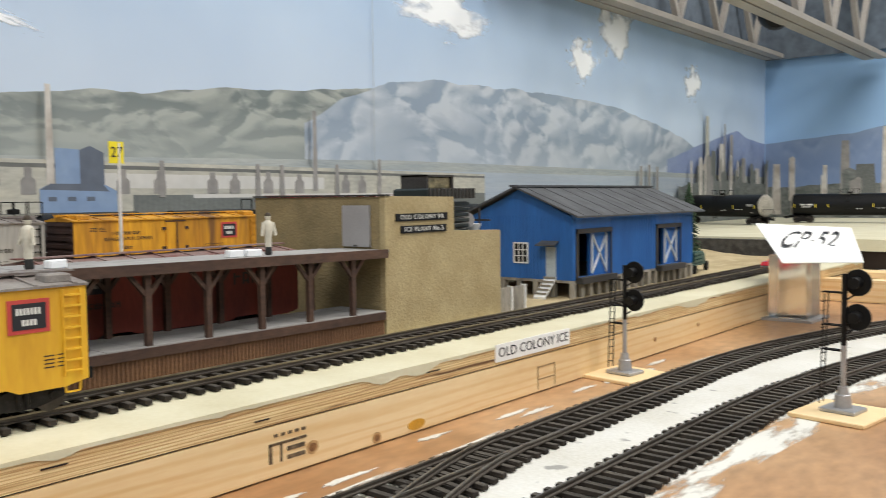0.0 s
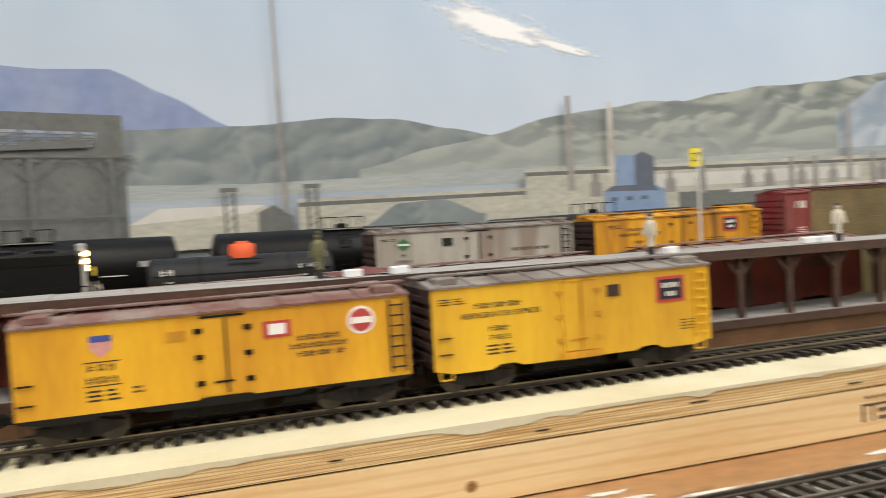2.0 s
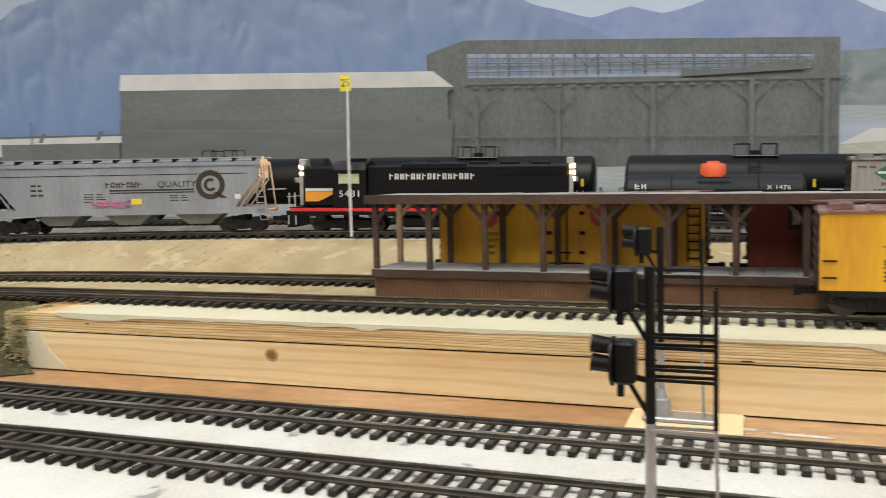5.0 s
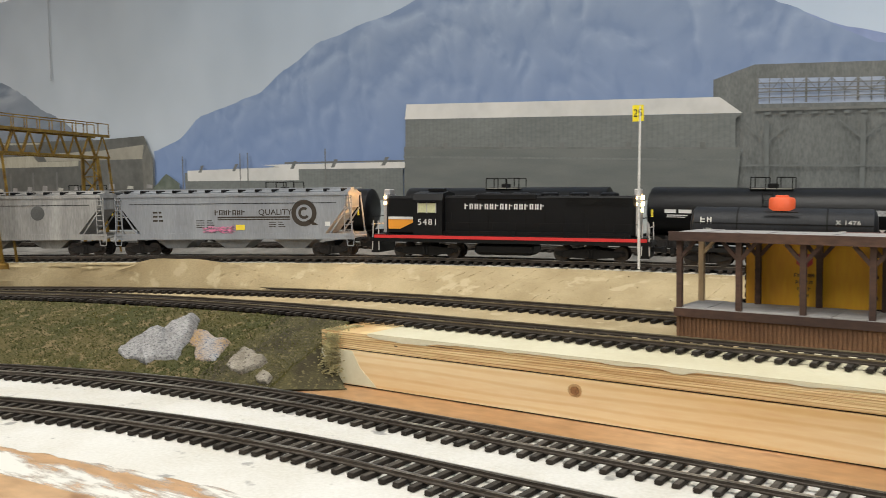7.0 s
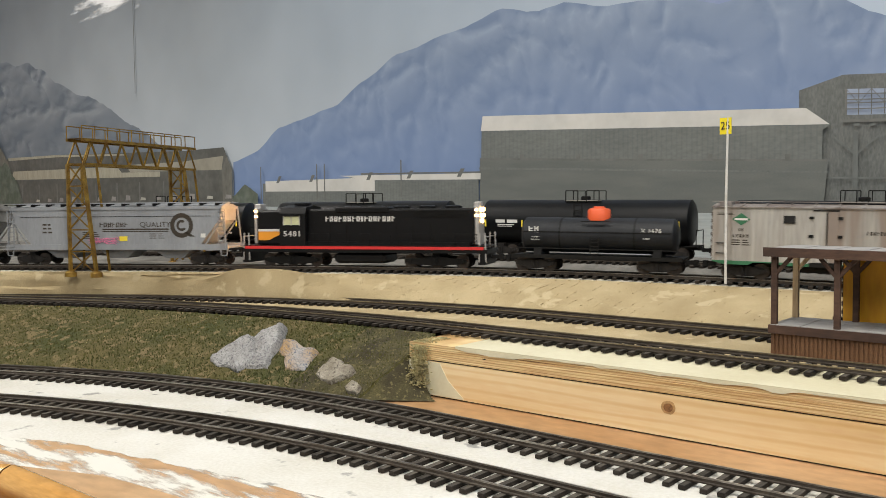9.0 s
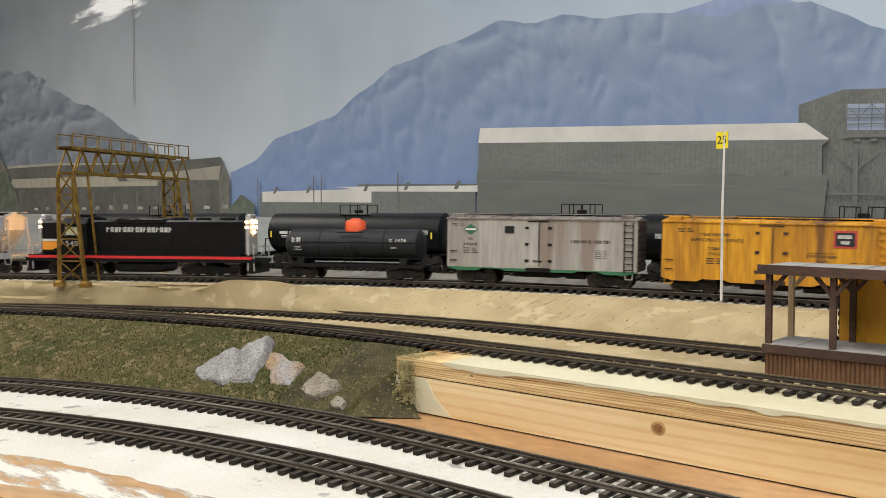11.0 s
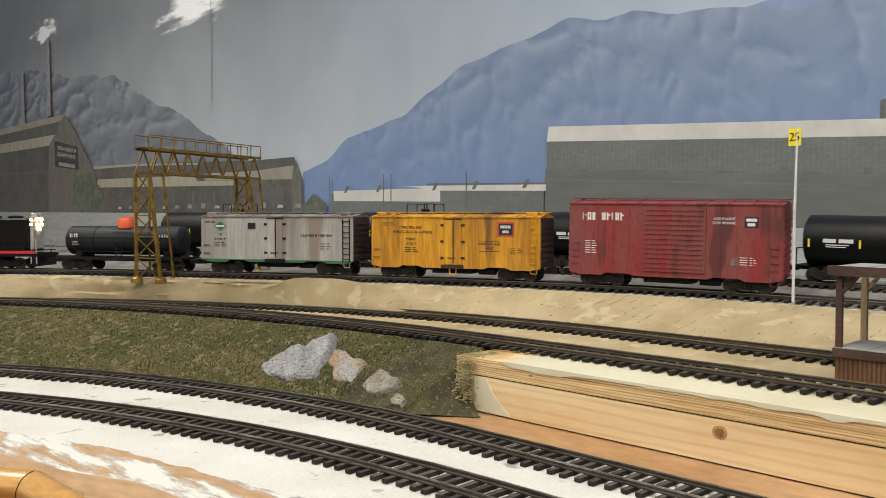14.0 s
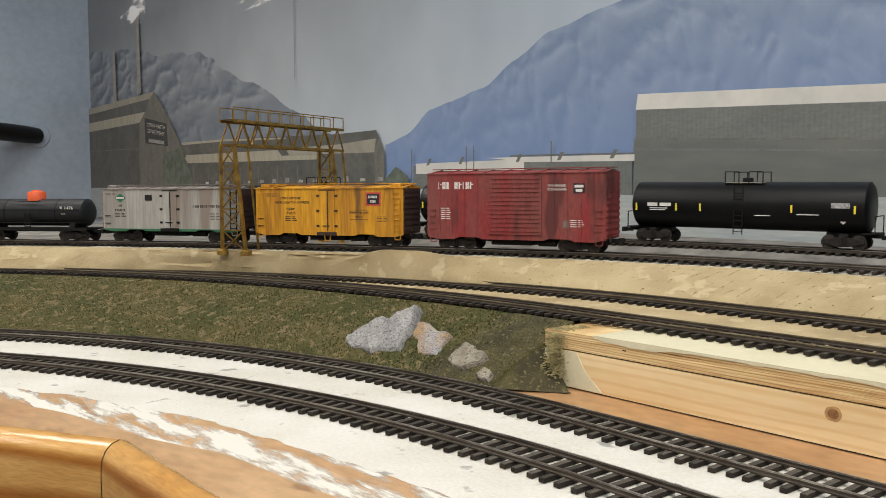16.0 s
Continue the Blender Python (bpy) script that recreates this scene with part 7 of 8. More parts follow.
def house_car(label, L, z0, z1, side, roofm, endm, category="refrigerator car", ribs=9, sillm=None):
    """A closed car with peaked ribbed roof, running board, ribbed ends, ladders and trucks; its near side faces -y."""
    t = thing("freight_car", pose(0, 0, 0), label, category)
    h = L / 2
    part("body", Shape().box(-h, h, -HALF, HALF, z0, z1), side, t)
    part("underframe", Shape().box(-h + 0.004, h - 0.004, -0.006, 0.006, z0 - 0.004, z0).box(-0.02, 0.014, -0.012, 0.010, z0 - 0.0065, z0 - 0.0005).cyl((0.02, -0.010, z0 - 0.004), (0.034, -0.010, z0 - 0.004), 0.003, 10), UNDER, t)
    sill = Shape().prism([(-h, z0), (h, z0), (h, z0 - 0.0008), (h - 0.008, z0 - 0.0026), (h - 0.024, z0 - 0.0026), (h - 0.028, z0 - 0.0008), (0.03, z0 - 0.0008), (0.026, z0 - 0.0022), (-0.026, z0 - 0.0022), (-0.03, z0 - 0.0008), (-h + 0.028, z0 - 0.0008), (-h + 0.024, z0 - 0.0026), (-h + 0.008, z0 - 0.0026), (-h, z0 - 0.0008)], "y", -HALF, -HALF + 0.0008)
    part("side_sill", sill, sillm or side, t)
    rise = 0.0032
    part("roof", Shape().prism([(-HALF - 0.0008, z1), (HALF + 0.0008, z1), (HALF + 0.0008, z1 + 0.0008), (0, z1 + rise), (-HALF - 0.0008, z1 + 0.0008)], "x", -h - 0.0006, h + 0.0006), roofm, t)
    for k in range(ribs + 1):
        x = -h + 0.004 + (L - 0.008) * k / ribs
        part("roof_rib", Shape().prism([(-HALF - 0.0009, z1 + 0.0007), (HALF + 0.0009, z1 + 0.0007), (HALF + 0.0009, z1 + 0.0013), (0, z1 + rise + 0.0006), (-HALF - 0.0009, z1 + 0.0013)], "x", x - 0.0006, x + 0.0006), roofm, t)
    for sy in (-0.0035, -0.0012, 0.0011):
        part("running_board", Shape().box(-h - 0.003, h + 0.003, sy, sy + 0.002, z1 + rise + 0.0008, z1 + rise + 0.0014), roofm, t)
    for sx in (-1, 1):
        en = part("end", Shape().box(min(sx * h, sx * (h + 0.0004)), max(sx * h, sx * (h + 0.0004)), -HALF + 0.0003, HALF - 0.0003, z0, z1), endm, t)
        k = 0
        while z0 + 0.003 + 0.0046 * k < z1 - 0.002:
            z = z0 + 0.003 + 0.0046 * k
            part("end_rib", Shape().box(min(sx * (h + 0.0003), sx * (h + 0.0011)), max(sx * (h + 0.0003), sx * (h + 0.0011)), -HALF + 0.001, HALF - 0.001, z, z + 0.0024), endm, en)
            k += 1
        part("brake_step", Shape().box(min(sx * (h + 0.001), sx * (h + 0.003)), max(sx * (h + 0.001), sx * (h + 0.003)), -0.006, 0.006, z0 + 0.002, z0 + 0.0026), endm, t)
        coupler(t, sx * h)
    return t


def hinges(t, xs, zs, y, mat):
    for x in xs:
        for z in zs:
            part("hinge", Shape().prism([(x - 0.0016, z - 0.0009), (x + 0.0016, z - 0.0009), (x + 0.0016, z + 0.0009), (x - 0.0016, z + 0.0009)], "y", y - 0.0006, y + 0.0002), mat, t)


def hatches(t, h, z, mat):
    for sx in (-1, 1):
        for sy in (-0.0105, 0.0105):
            part("ice_hatch", Shape().chamfer_box(sx * (h - 0.008) - 0.0045, sx * (h - 0.008) + 0.0045, sy - 0.004, sy + 0.004, z, z + 0.0032, 0.0005), mat, t)


def seams(t, h, z0, z1, mat, n, skip=0.0):
    s = Shape()
    for k in range(1, n):
        x = -h + 2 * h * k / n
        if abs(x) > skip:
            s.box(x - 0.00022, x + 0.00022, -HALF - 0.0002, -HALF, z0, z1)
    part("side_seam", s, mat, t)


def plug_door(t, z0, z1, mat, dark, w=0.0075):
    d = part("door", Shape().box(-w, w, -HALF - 0.0006, -HALF, z0 + 0.001, z1 - 0.0015), mat, t)
    part("door_bar", Shape().bar((0.0008, -HALF - 0.0008, z0 + 0.002), (0.0008, -HALF - 0.0008, z1 - 0.002), 0.0007).bar((-0.004, -HALF - 0.0008, z0 + 0.006), (0.003, -HALF - 0.0008, z0 + 0.006), 0.0007), dark, d)
    part("door_rail", Shape().box(-w - 0.0005, w + 0.0005, -HALF - 0.0009, -HALF, z1 - 0.0016, z1 - 0.0008), dark, d)
    part("door_rail", Shape().box(-w - 0.002, w + 0.002, -HALF - 0.0012, -HALF, z0 - 0.0022, z0 + 0.0006), dark, d)
    hinges(t, (-w - 0.0012, w + 0.0012), (z0 + 0.006, (z0 + z1) / 2, z1 - 0.006), -HALF, dark)
    return d


def small_rows(t, x, z, n, w, mat, step=0.0016, h=0.0007):
    s = Shape()
    for k in range(n):
        s.box(x - w / 2, x - w * 0.05, -HALF - 0.00012, -HALF + 0.0002, z - step * k, z - step * k + h)
        s.box(x + w * 0.08, x + w / 2 * (0.7 + 0.3 * ((k * 7) % 3) / 2), -HALF - 0.00012, -HALF + 0.0002, z - step * k, z - step * k + h)
    part("small_lettering", s, mat, t)


def plate(t, name, x, z, w, h, y, mat, label=""):
    return part(name, Shape().box(x - w / 2, x + w / 2, -HALF - y, -HALF + 0.0002, z - h / 2, z + h / 2), mat, t, label)


def grabs(t, xs, zs, mat):
    for x in xs:
        for z in zs:
            part("grab_iron", Shape().bar((x - 0.0025, -HALF - 0.0008, z), (x + 0.0025, -HALF - 0.0008, z), 0.0006).bar((x - 0.0025, -HALF, z), (x - 0.0025, -HALF - 0.0009, z), 0.0005).bar((x + 0.0025, -HALF, z), (x + 0.0025, -HALF - 0.0009, z), 0.0005), mat, t)


def stirrup(t, x, z, mat):
    part("stirrup", Shape().bar((x - 0.003, -HALF + 0.0006, z), (x - 0.0024, -HALF + 0.0006, z - 0.005), 0.0006).bar((x + 0.003, -HALF + 0.0006, z), (x + 0.0024, -HALF + 0.0006, z - 0.005), 0.0006).bar((x - 0.0024, -HALF + 0.0006, z - 0.005), (x + 0.0024, -HALF + 0.0006, z - 0.005), 0.0006), mat, t)


W6 = [0.7] * 6


def reefer_shield():
    t = house_car("orange yellow refrigerator car with a shield emblem", 0.1405, 0.0108, 0.0418, REEF_Y, ROOFRED, ENDBROWN, sillm=UNDER)
    h = 0.07025
    plug_door(t, 0.0108, 0.0418, REEF_Y, UNDER)
    hatches(t, h, 0.0418 + 0.001, ROOFRED)
    truck(t, -0.050)
    truck(t, 0.050)
    sh = part("shield", Shape().prism([(-0.0415 - 0.0036, 0.0375), (-0.0415 + 0.0036, 0.0375), (-0.0415 + 0.0036, 0.033), (-0.0415, 0.0298), (-0.0415 - 0.0036, 0.033)], "y", -HALF - 0.0002, -HALF + 0.0002), material("shield_stripes", (0.62, 0.30, 0.28), 0.6), t, "red white and blue shield emblem")
    part("shield_band", Shape().box(-0.0415 - 0.0037, -0.0415 + 0.0037, -HALF - 0.0003, -HALF, 0.0355, 0.0377), HERALD_B, sh)
    letter_bars(-0.0415, 0.0265, 0.0024, [0.8, 0.1, 0.8, 0.1, 0.8], -HALF, LETTER_D, t)
    plate(t, "line", -0.0415, 0.0285, 0.012, 0.0004, 0.00014, LETTER_D)
    letter_bars(-0.0415, 0.0222, 0.0024, [0.6] * 5, -HALF, LETTER_D, t, 0.3)
    plate(t, "line", -0.0415, 0.0202, 0.012, 0.0004, 0.00014, LETTER_D)
    small_rows(t, -0.0415, 0.0180, 3, 0.011, LETTER_D)
    small_rows(t, -0.030, 0.0180, 2, 0.004, LETTER_D)
    pr2 = plate(t, "route_plate", 0.0195, 0.0338, 0.0105, 0.0062, 0.0003, HERALD_R, "small tilted red framed plate")
    plate(t, "route_plate_face", 0.0195, 0.0338, 0.0062, 0.0040, 0.00045, PAPER)
    letter_bars(0.035, 0.0295, 0.0021, [0.7] * 8, -HALF, LETTER_D, t)
    letter_bars(0.035, 0.0264, 0.0021, [0.7] * 11, -HALF, LETTER_D, t)
    letter_bars(0.036, 0.0233, 0.0021, [0.7] * 7 + [0.2, 0.7, 0.7], -HALF, LETTER_D, t)
    dsc = part("round_emblem", Shape().cyl((0.0515, -HALF + 0.0002, 0.034), (0.0515, -HALF - 0.0003, 0.034), 0.0054, 24), PAPER, t, "white round emblem with a red ring")
    part("emblem_ring", Shape().lathe([(0, 0.0044), (0.0002, 0.0044)], ((0.0515, -HALF - 0.0003, 0.034), (0, -1, 0)), 24), HERALD_R, dsc)
    part("emblem_bar", Shape().box(0.0475, 0.0555, -HALF - 0.0007, -HALF - 0.0004, 0.0328, 0.0352), PAPER, dsc)
    plate(t, "defect_board", -0.0165, 0.0348, 0.007, 0.0034, 0.0003, REEF_B)
    ladder(t, 0.0655, -HALF - 0.0007, 0.0125, 0.0405, ENDBROWN, 0.006, 7)
    grabs(t, (-0.0665,), (0.0160, 0.0228), UNDER)
    stirrup(t, 0.066, 0.0105, UNDER)
    stirrup(t, -0.066, 0.0105, UNDER)
    return t


def reefer_route(label, side, roofm, endm, z1=0.0425, L=0.138):
    t = house_car(label, L, 0.0110, z1, side, roofm, endm)
    h = L / 2
    plug_door(t, 0.0110, z1, side, REEF_B if side is REEF_L else ENDBROWN)
    hatches(t, h, z1 + 0.001, roofm)
    truck(t, -h + 0.021)
    truck(t, h - 0.021)
    letter_bars(-0.036, z1 - 0.0080, 0.0022, [0.7] * 10, -HALF, LETTER_D, t)
    writing("REFRIGERATOR EXPRESS", 0.0031, LETTER_D, pose(-0.035, -HALF - 0.0001, z1 - 0.0118, 90), t, 1.02)
    letter_bars(-0.036, z1 - 0.0175, 0.0022, [0.8] * 4, -HALF, LETTER_D, t)
    writing("74825", 0.0029, LETTER_D, pose(-0.036, -HALF - 0.0001, z1 - 0.0212, 90), t, 1.1, 1.2)
    small_rows(t, -0.036, z1 - 0.0248, 3, 0.012, LETTER_D)
    small_rows(t, -0.056, z1 - 0.0045, 3, 0.011, LETTER_D, 0.001, 0.0004)
    ep = plate(t, "emblem_frame", 0.0445, z1 - 0.0088, 0.0140, 0.0112, 0.0003, HERALD_R, "red framed black square emblem")
    plate(t, "emblem_face", 0.0445, z1 - 0.0088, 0.0112, 0.0086, 0.00045, INK)
    b = Shape()
    for k in range(7):
        b.box(0.0402 + 0.0012 * k, 0.0410 + 0.0012 * k, -HALF - 0.0006, -HALF - 0.0004, z1 - 0.0082, z1 - 0.0060)
    for k in range(4):
        b.box(0.0420 + 0.0013 * k, 0.0429 + 0.0013 * k, -HALF - 0.0006, -HALF - 0.0004, z1 - 0.0118, z1 - 0.0098)
    part("emblem_lettering", b, LETTER, t)
    if side is REEF_B:
        plate(t, "line", 0.031, z1 - 0.0182, 0.017, 0.0003, 0.00014, LETTER_D)
        writing("EVERYWHERE", 0.0027, LETTER_D, pose(0.031, -HALF - 0.0001, z1 - 0.0205, 90), t, 1.1)
        writing("WEST", 0.0027, LETTER_D, pose(0.031, -HALF - 0.0001, z1 - 0.0240, 90), t, 1.1)
        plate(t, "line", 0.031, z1 - 0.0262, 0.017, 0.0003, 0.00014, LETTER_D)
        small_rows(t, 0.053, z1 - 0.024, 4, 0.010, LETTER_D, 0.0013, 0.0004)
    else:
        plate(t, "tack_board", 0.0165, z1 - 0.0070, 0.0060, 0.0050, 0.0005, ENDBROWN)
        small_rows(t, 0.053, z1 - 0.023, 4, 0.008, LETTER_D, 0.0013, 0.0004)
    ladder(t, h - 0.0055, -HALF - 0.0007, 0.0118, z1 - 0.001, side, 0.006, 8)
    grabs(t, (-h + 0.005,), (0.0165, 0.0230), ENDBROWN)
    stirrup(t, h - 0.0055, 0.0112, side)
    stirrup(t, -h + 0.005, 0.0112, side)
    if side is REEF_B:
        stirrup(t, 0.0, 0.0092, side)
    return t


def reefer_silver():
    z1, L = 0.0490, 0.1455
    t = house_car("weathered silver grey refrigerator car with a green diamond", L, 0.0125, z1, REEF_G, ROOFMET, ENDBROWN, sillm=GREEN)
    h = L / 2
    plug_door(t, 0.0125, z1, REEF_G, UNDER)
    hatches(t, h, z1 + 0.001, ROOFMET)
    truck(t, -0.0515)
    truck(t, 0.0515)
    part("diamond", Shape().prism([(-0.0535, z1 - 0.0035), (-0.0475, z1 - 0.0078), (-0.0535, z1 - 0.0120), (-0.0595, z1 - 0.0078)], "y", -HALF - 0.0003, -HALF + 0.0002), GREEN, t, "dark green diamond emblem")
    plate(t, "diamond_bar", -0.0535, z1 - 0.0078, 0.0085, 0.0014, 0.0004, LETTER)
    letter_bars(-0.0535, z1 - 0.0150, 0.0022, [0.4, 0.8], -HALF, LETTER_D, t)
    letter_bars(-0.0535, z1 - 0.0192, 0.0024, [0.6] * 5, -HALF, LETTER_D, t, 0.35)
    small_rows(t, -0.0535, z1 - 0.0225, 3, 0.012, LETTER_D)
    small_rows(t, -0.0635, z1 - 0.0040, 2, 0.012, LETTER_D, 0.001, 0.0004)
    plate(t, "tack_board", -0.0225, z1 - 0.0075, 0.0072, 0.0052, 0.0006, DARKIN)
    letter_bars(0.0395, z1 - 0.0155, 0.0024, [0.55] * 8 + [0.2] + [0.55] * 7, -HALF, LETTER_D, t)
    small_rows(t, 0.0475, z1 - 0.0220, 5, 0.010, LETTER_D, 0.0014, 0.0004)
    ladder(t, h - 0.006, -HALF - 0.0007, 0.0115, z1 - 0.001, UNDER, 0.0062, 8)
    grabs(t, (-h + 0.0055,), (0.0175, 0.0245), UNDER)
    stirrup(t, h - 0.006, 0.0120, REEF_G)
    return t


def hicube():
    z1, L = 0.0600, 0.150
    t = house_car("tall faded red high-cube boxcar with white lettering", L, 0.0105, z1, BOXRED, BOXRED, BOXRED, "boxcar")
    h = L / 2
    truck(t, -0.052, TRUCK, 0.0225)
    truck(t, 0.052, TRUCK, 0.0225)
    dr = part("sliding_door", Shape().box(-0.0195, 0.0245, -HALF - 0.0012, -HALF, 0.0125, z1 - 0.002), BOXRED, t, "ribbed red sliding door")
    k = 0
    while 0.015 + 0.0034 * k < z1 - 0.004:
        z = 0.015 + 0.0034 * k
        part("door_rib", Shape().box(-0.018, 0.023, -HALF - 0.0018, -HALF - 0.0012, z, z + 0.0013), BOXRED, dr)
        k += 1
    for x in (-0.064, -0.053, -0.0415, -0.0305, 0.0345, 0.0450, 0.0560, 0.0660):
        part("side_post", Shape().box(x - 0.0004, x + 0.0004, -HALF - 0.0004, -HALF, 0.0110, z1 - 0.0010), BOXRED, t)
    letter_bars(-0.0490, z1 - 0.0090, 0.0056, [0.50, 0.50, 0.38, 0.22, 0.22, 0.50, 0.50, 0.32, 0.50, 0.50], -HALF, LETTER, t, 0.16)
    writing("HYDRAULIC", 0.0026, LETTER, pose(0.037, -HALF - 0.0001, z1 - 0.0095, 90), t, 1.0)
    writing("CUSHIONING", 0.0026, LETTER, pose(0.037, -HALF - 0.0001, z1 - 0.0124, 90), t, 1.0)
    plate(t, "emblem", 0.0545, z1 - 0.0115, 0.0090, 0.0075, 0.0003, INK)
    plate(t, "emblem_bar", 0.0545, z1 - 0.0100, 0.0070, 0.0020, 0.00045, LETTER)
    plate(t, "emblem_bar", 0.0545, z1 - 0.0132, 0.0050, 0.0020, 0.00045, LETTER)
    small_rows(t, -0.0585, 0.0325, 6, 0.009, LETTER, 0.0017, 0.0006)
    small_rows(t, 0.0530, 0.0240, 4, 0.011, LETTER, 0.0016, 0.0005)
    plate(t, "dust_patch", 0.0440, 0.0210, 0.0045, 0.0055, 0.00015, material("grey_green_patch", (0.16, 0.15, 0.14), 0.7))
    grabs(t, (-h + 0.005, h - 0.005), (0.0165, 0.0215, 0.0265, 0.0315), BOXRED)
    stirrup(t, h - 0.005, 0.0105, BOXRED)
    stirrup(t, -h + 0.005, 0.0105, BOXRED)
    return t


def tank_body(t, L, r, zc, mat, n=28, label=""):
    return part("tank", Shape().lathe([(-L / 2 - 0.003, r * 0.55), (-L / 2 - 0.0018, r * 0.85), (-L / 2, r), (L / 2, r), (L / 2 + 0.0018, r * 0.85), (L / 2 + 0.003, r * 0.55)], ((0, 0, zc), (1, 0, 0)), n), mat, t, label, True)


def tank_small():
    t = thing("tank_car", pose(0, 0, 0), "dusty black tank car with a bright orange dome", "tank car")
    tank_body(t, 0.112, 0.0132, 0.0272, TANKGREY)
    part("frame", Shape().box(-0.0640, 0.0640, -0.0155, 0.0155, 0.0108, 0.0122).box(-0.0640, 0.0640, -0.003, 0.003, 0.0085, 0.0108).box(-0.0640, 0.0640, -0.0158, -0.0150, 0.0098, 0.0126), UNDER, t)
    dome = part("dome", Shape().lathe([(0, 0.0085), (0.0075, 0.0085), (0.0088, 0.0075), (0.0092, 0.0045), (0.0104, 0.0042), (0.0106, 0.003)], ((0, 0, 0.0385), (0, 0, 1)), 20), ORANGE, t, "bright orange dome", True)
    part("dome_walk", Shape().box(-0.011, 0.011, -0.0135, -0.0115, 0.0375, 0.0381), UNDER, dome)
    part("tank_band", Shape().lathe([(0, 0.01335), (0.0012, 0.01335)], ((-0.028, 0, 0.0272), (1, 0, 0)), 28).lathe([(0, 0.01335), (0.0012, 0.01335)], ((0.028, 0, 0.0272), (1, 0, 0)), 28).box(-0.056, 0.056, -0.0133, -0.0126, 0.0295, 0.0301), UNDER, t)
    for x in (-0.045, 0.045):
        part("saddle", Shape().prism([(-0.011, 0.0122), (0.011, 0.0122), (0.009, 0.018), (-0.009, 0.018)], "x", x - 0.003, x + 0.003), UNDER, t)
    ladder(t, 0.0, -0.0150, 0.0122, 0.0270, UNDER, 0.006, 5)
    letter_bars(-0.047, 0.0315, 0.0044, [0.7, 0.7], -0.0129, LETTER, t, 0.3)
    writing("X 1476", 0.0040, LETTER, pose(0.041, -0.0130, 0.0315, 90), t, 1.15, 1.1)
    letter_bars(-0.046, 0.0258, 0.0010, [1.2] * 4, -0.0133, LETTER, t, 0.3)
    letter_bars(-0.046, 0.0238, 0.0010, [1.0, 1.4, 0.2, 1.6, 1.2], -0.0129, LETTER, t, 0.3)
    letter_bars(0.038, 0.0258, 0.0010, [1.2] * 3, -0.0133, LETTER, t, 0.3)
    part("rail", Shape().bar((-0.061, -0.0155, 0.0175), (0.061, -0.0155, 0.0175), 0.0007), UNDER, t)
    truck(t, -0.0465)
    truck(t, 0.0465)
    for sx in (-1, 1):
        coupler(t, sx * 0.0640)
    return t


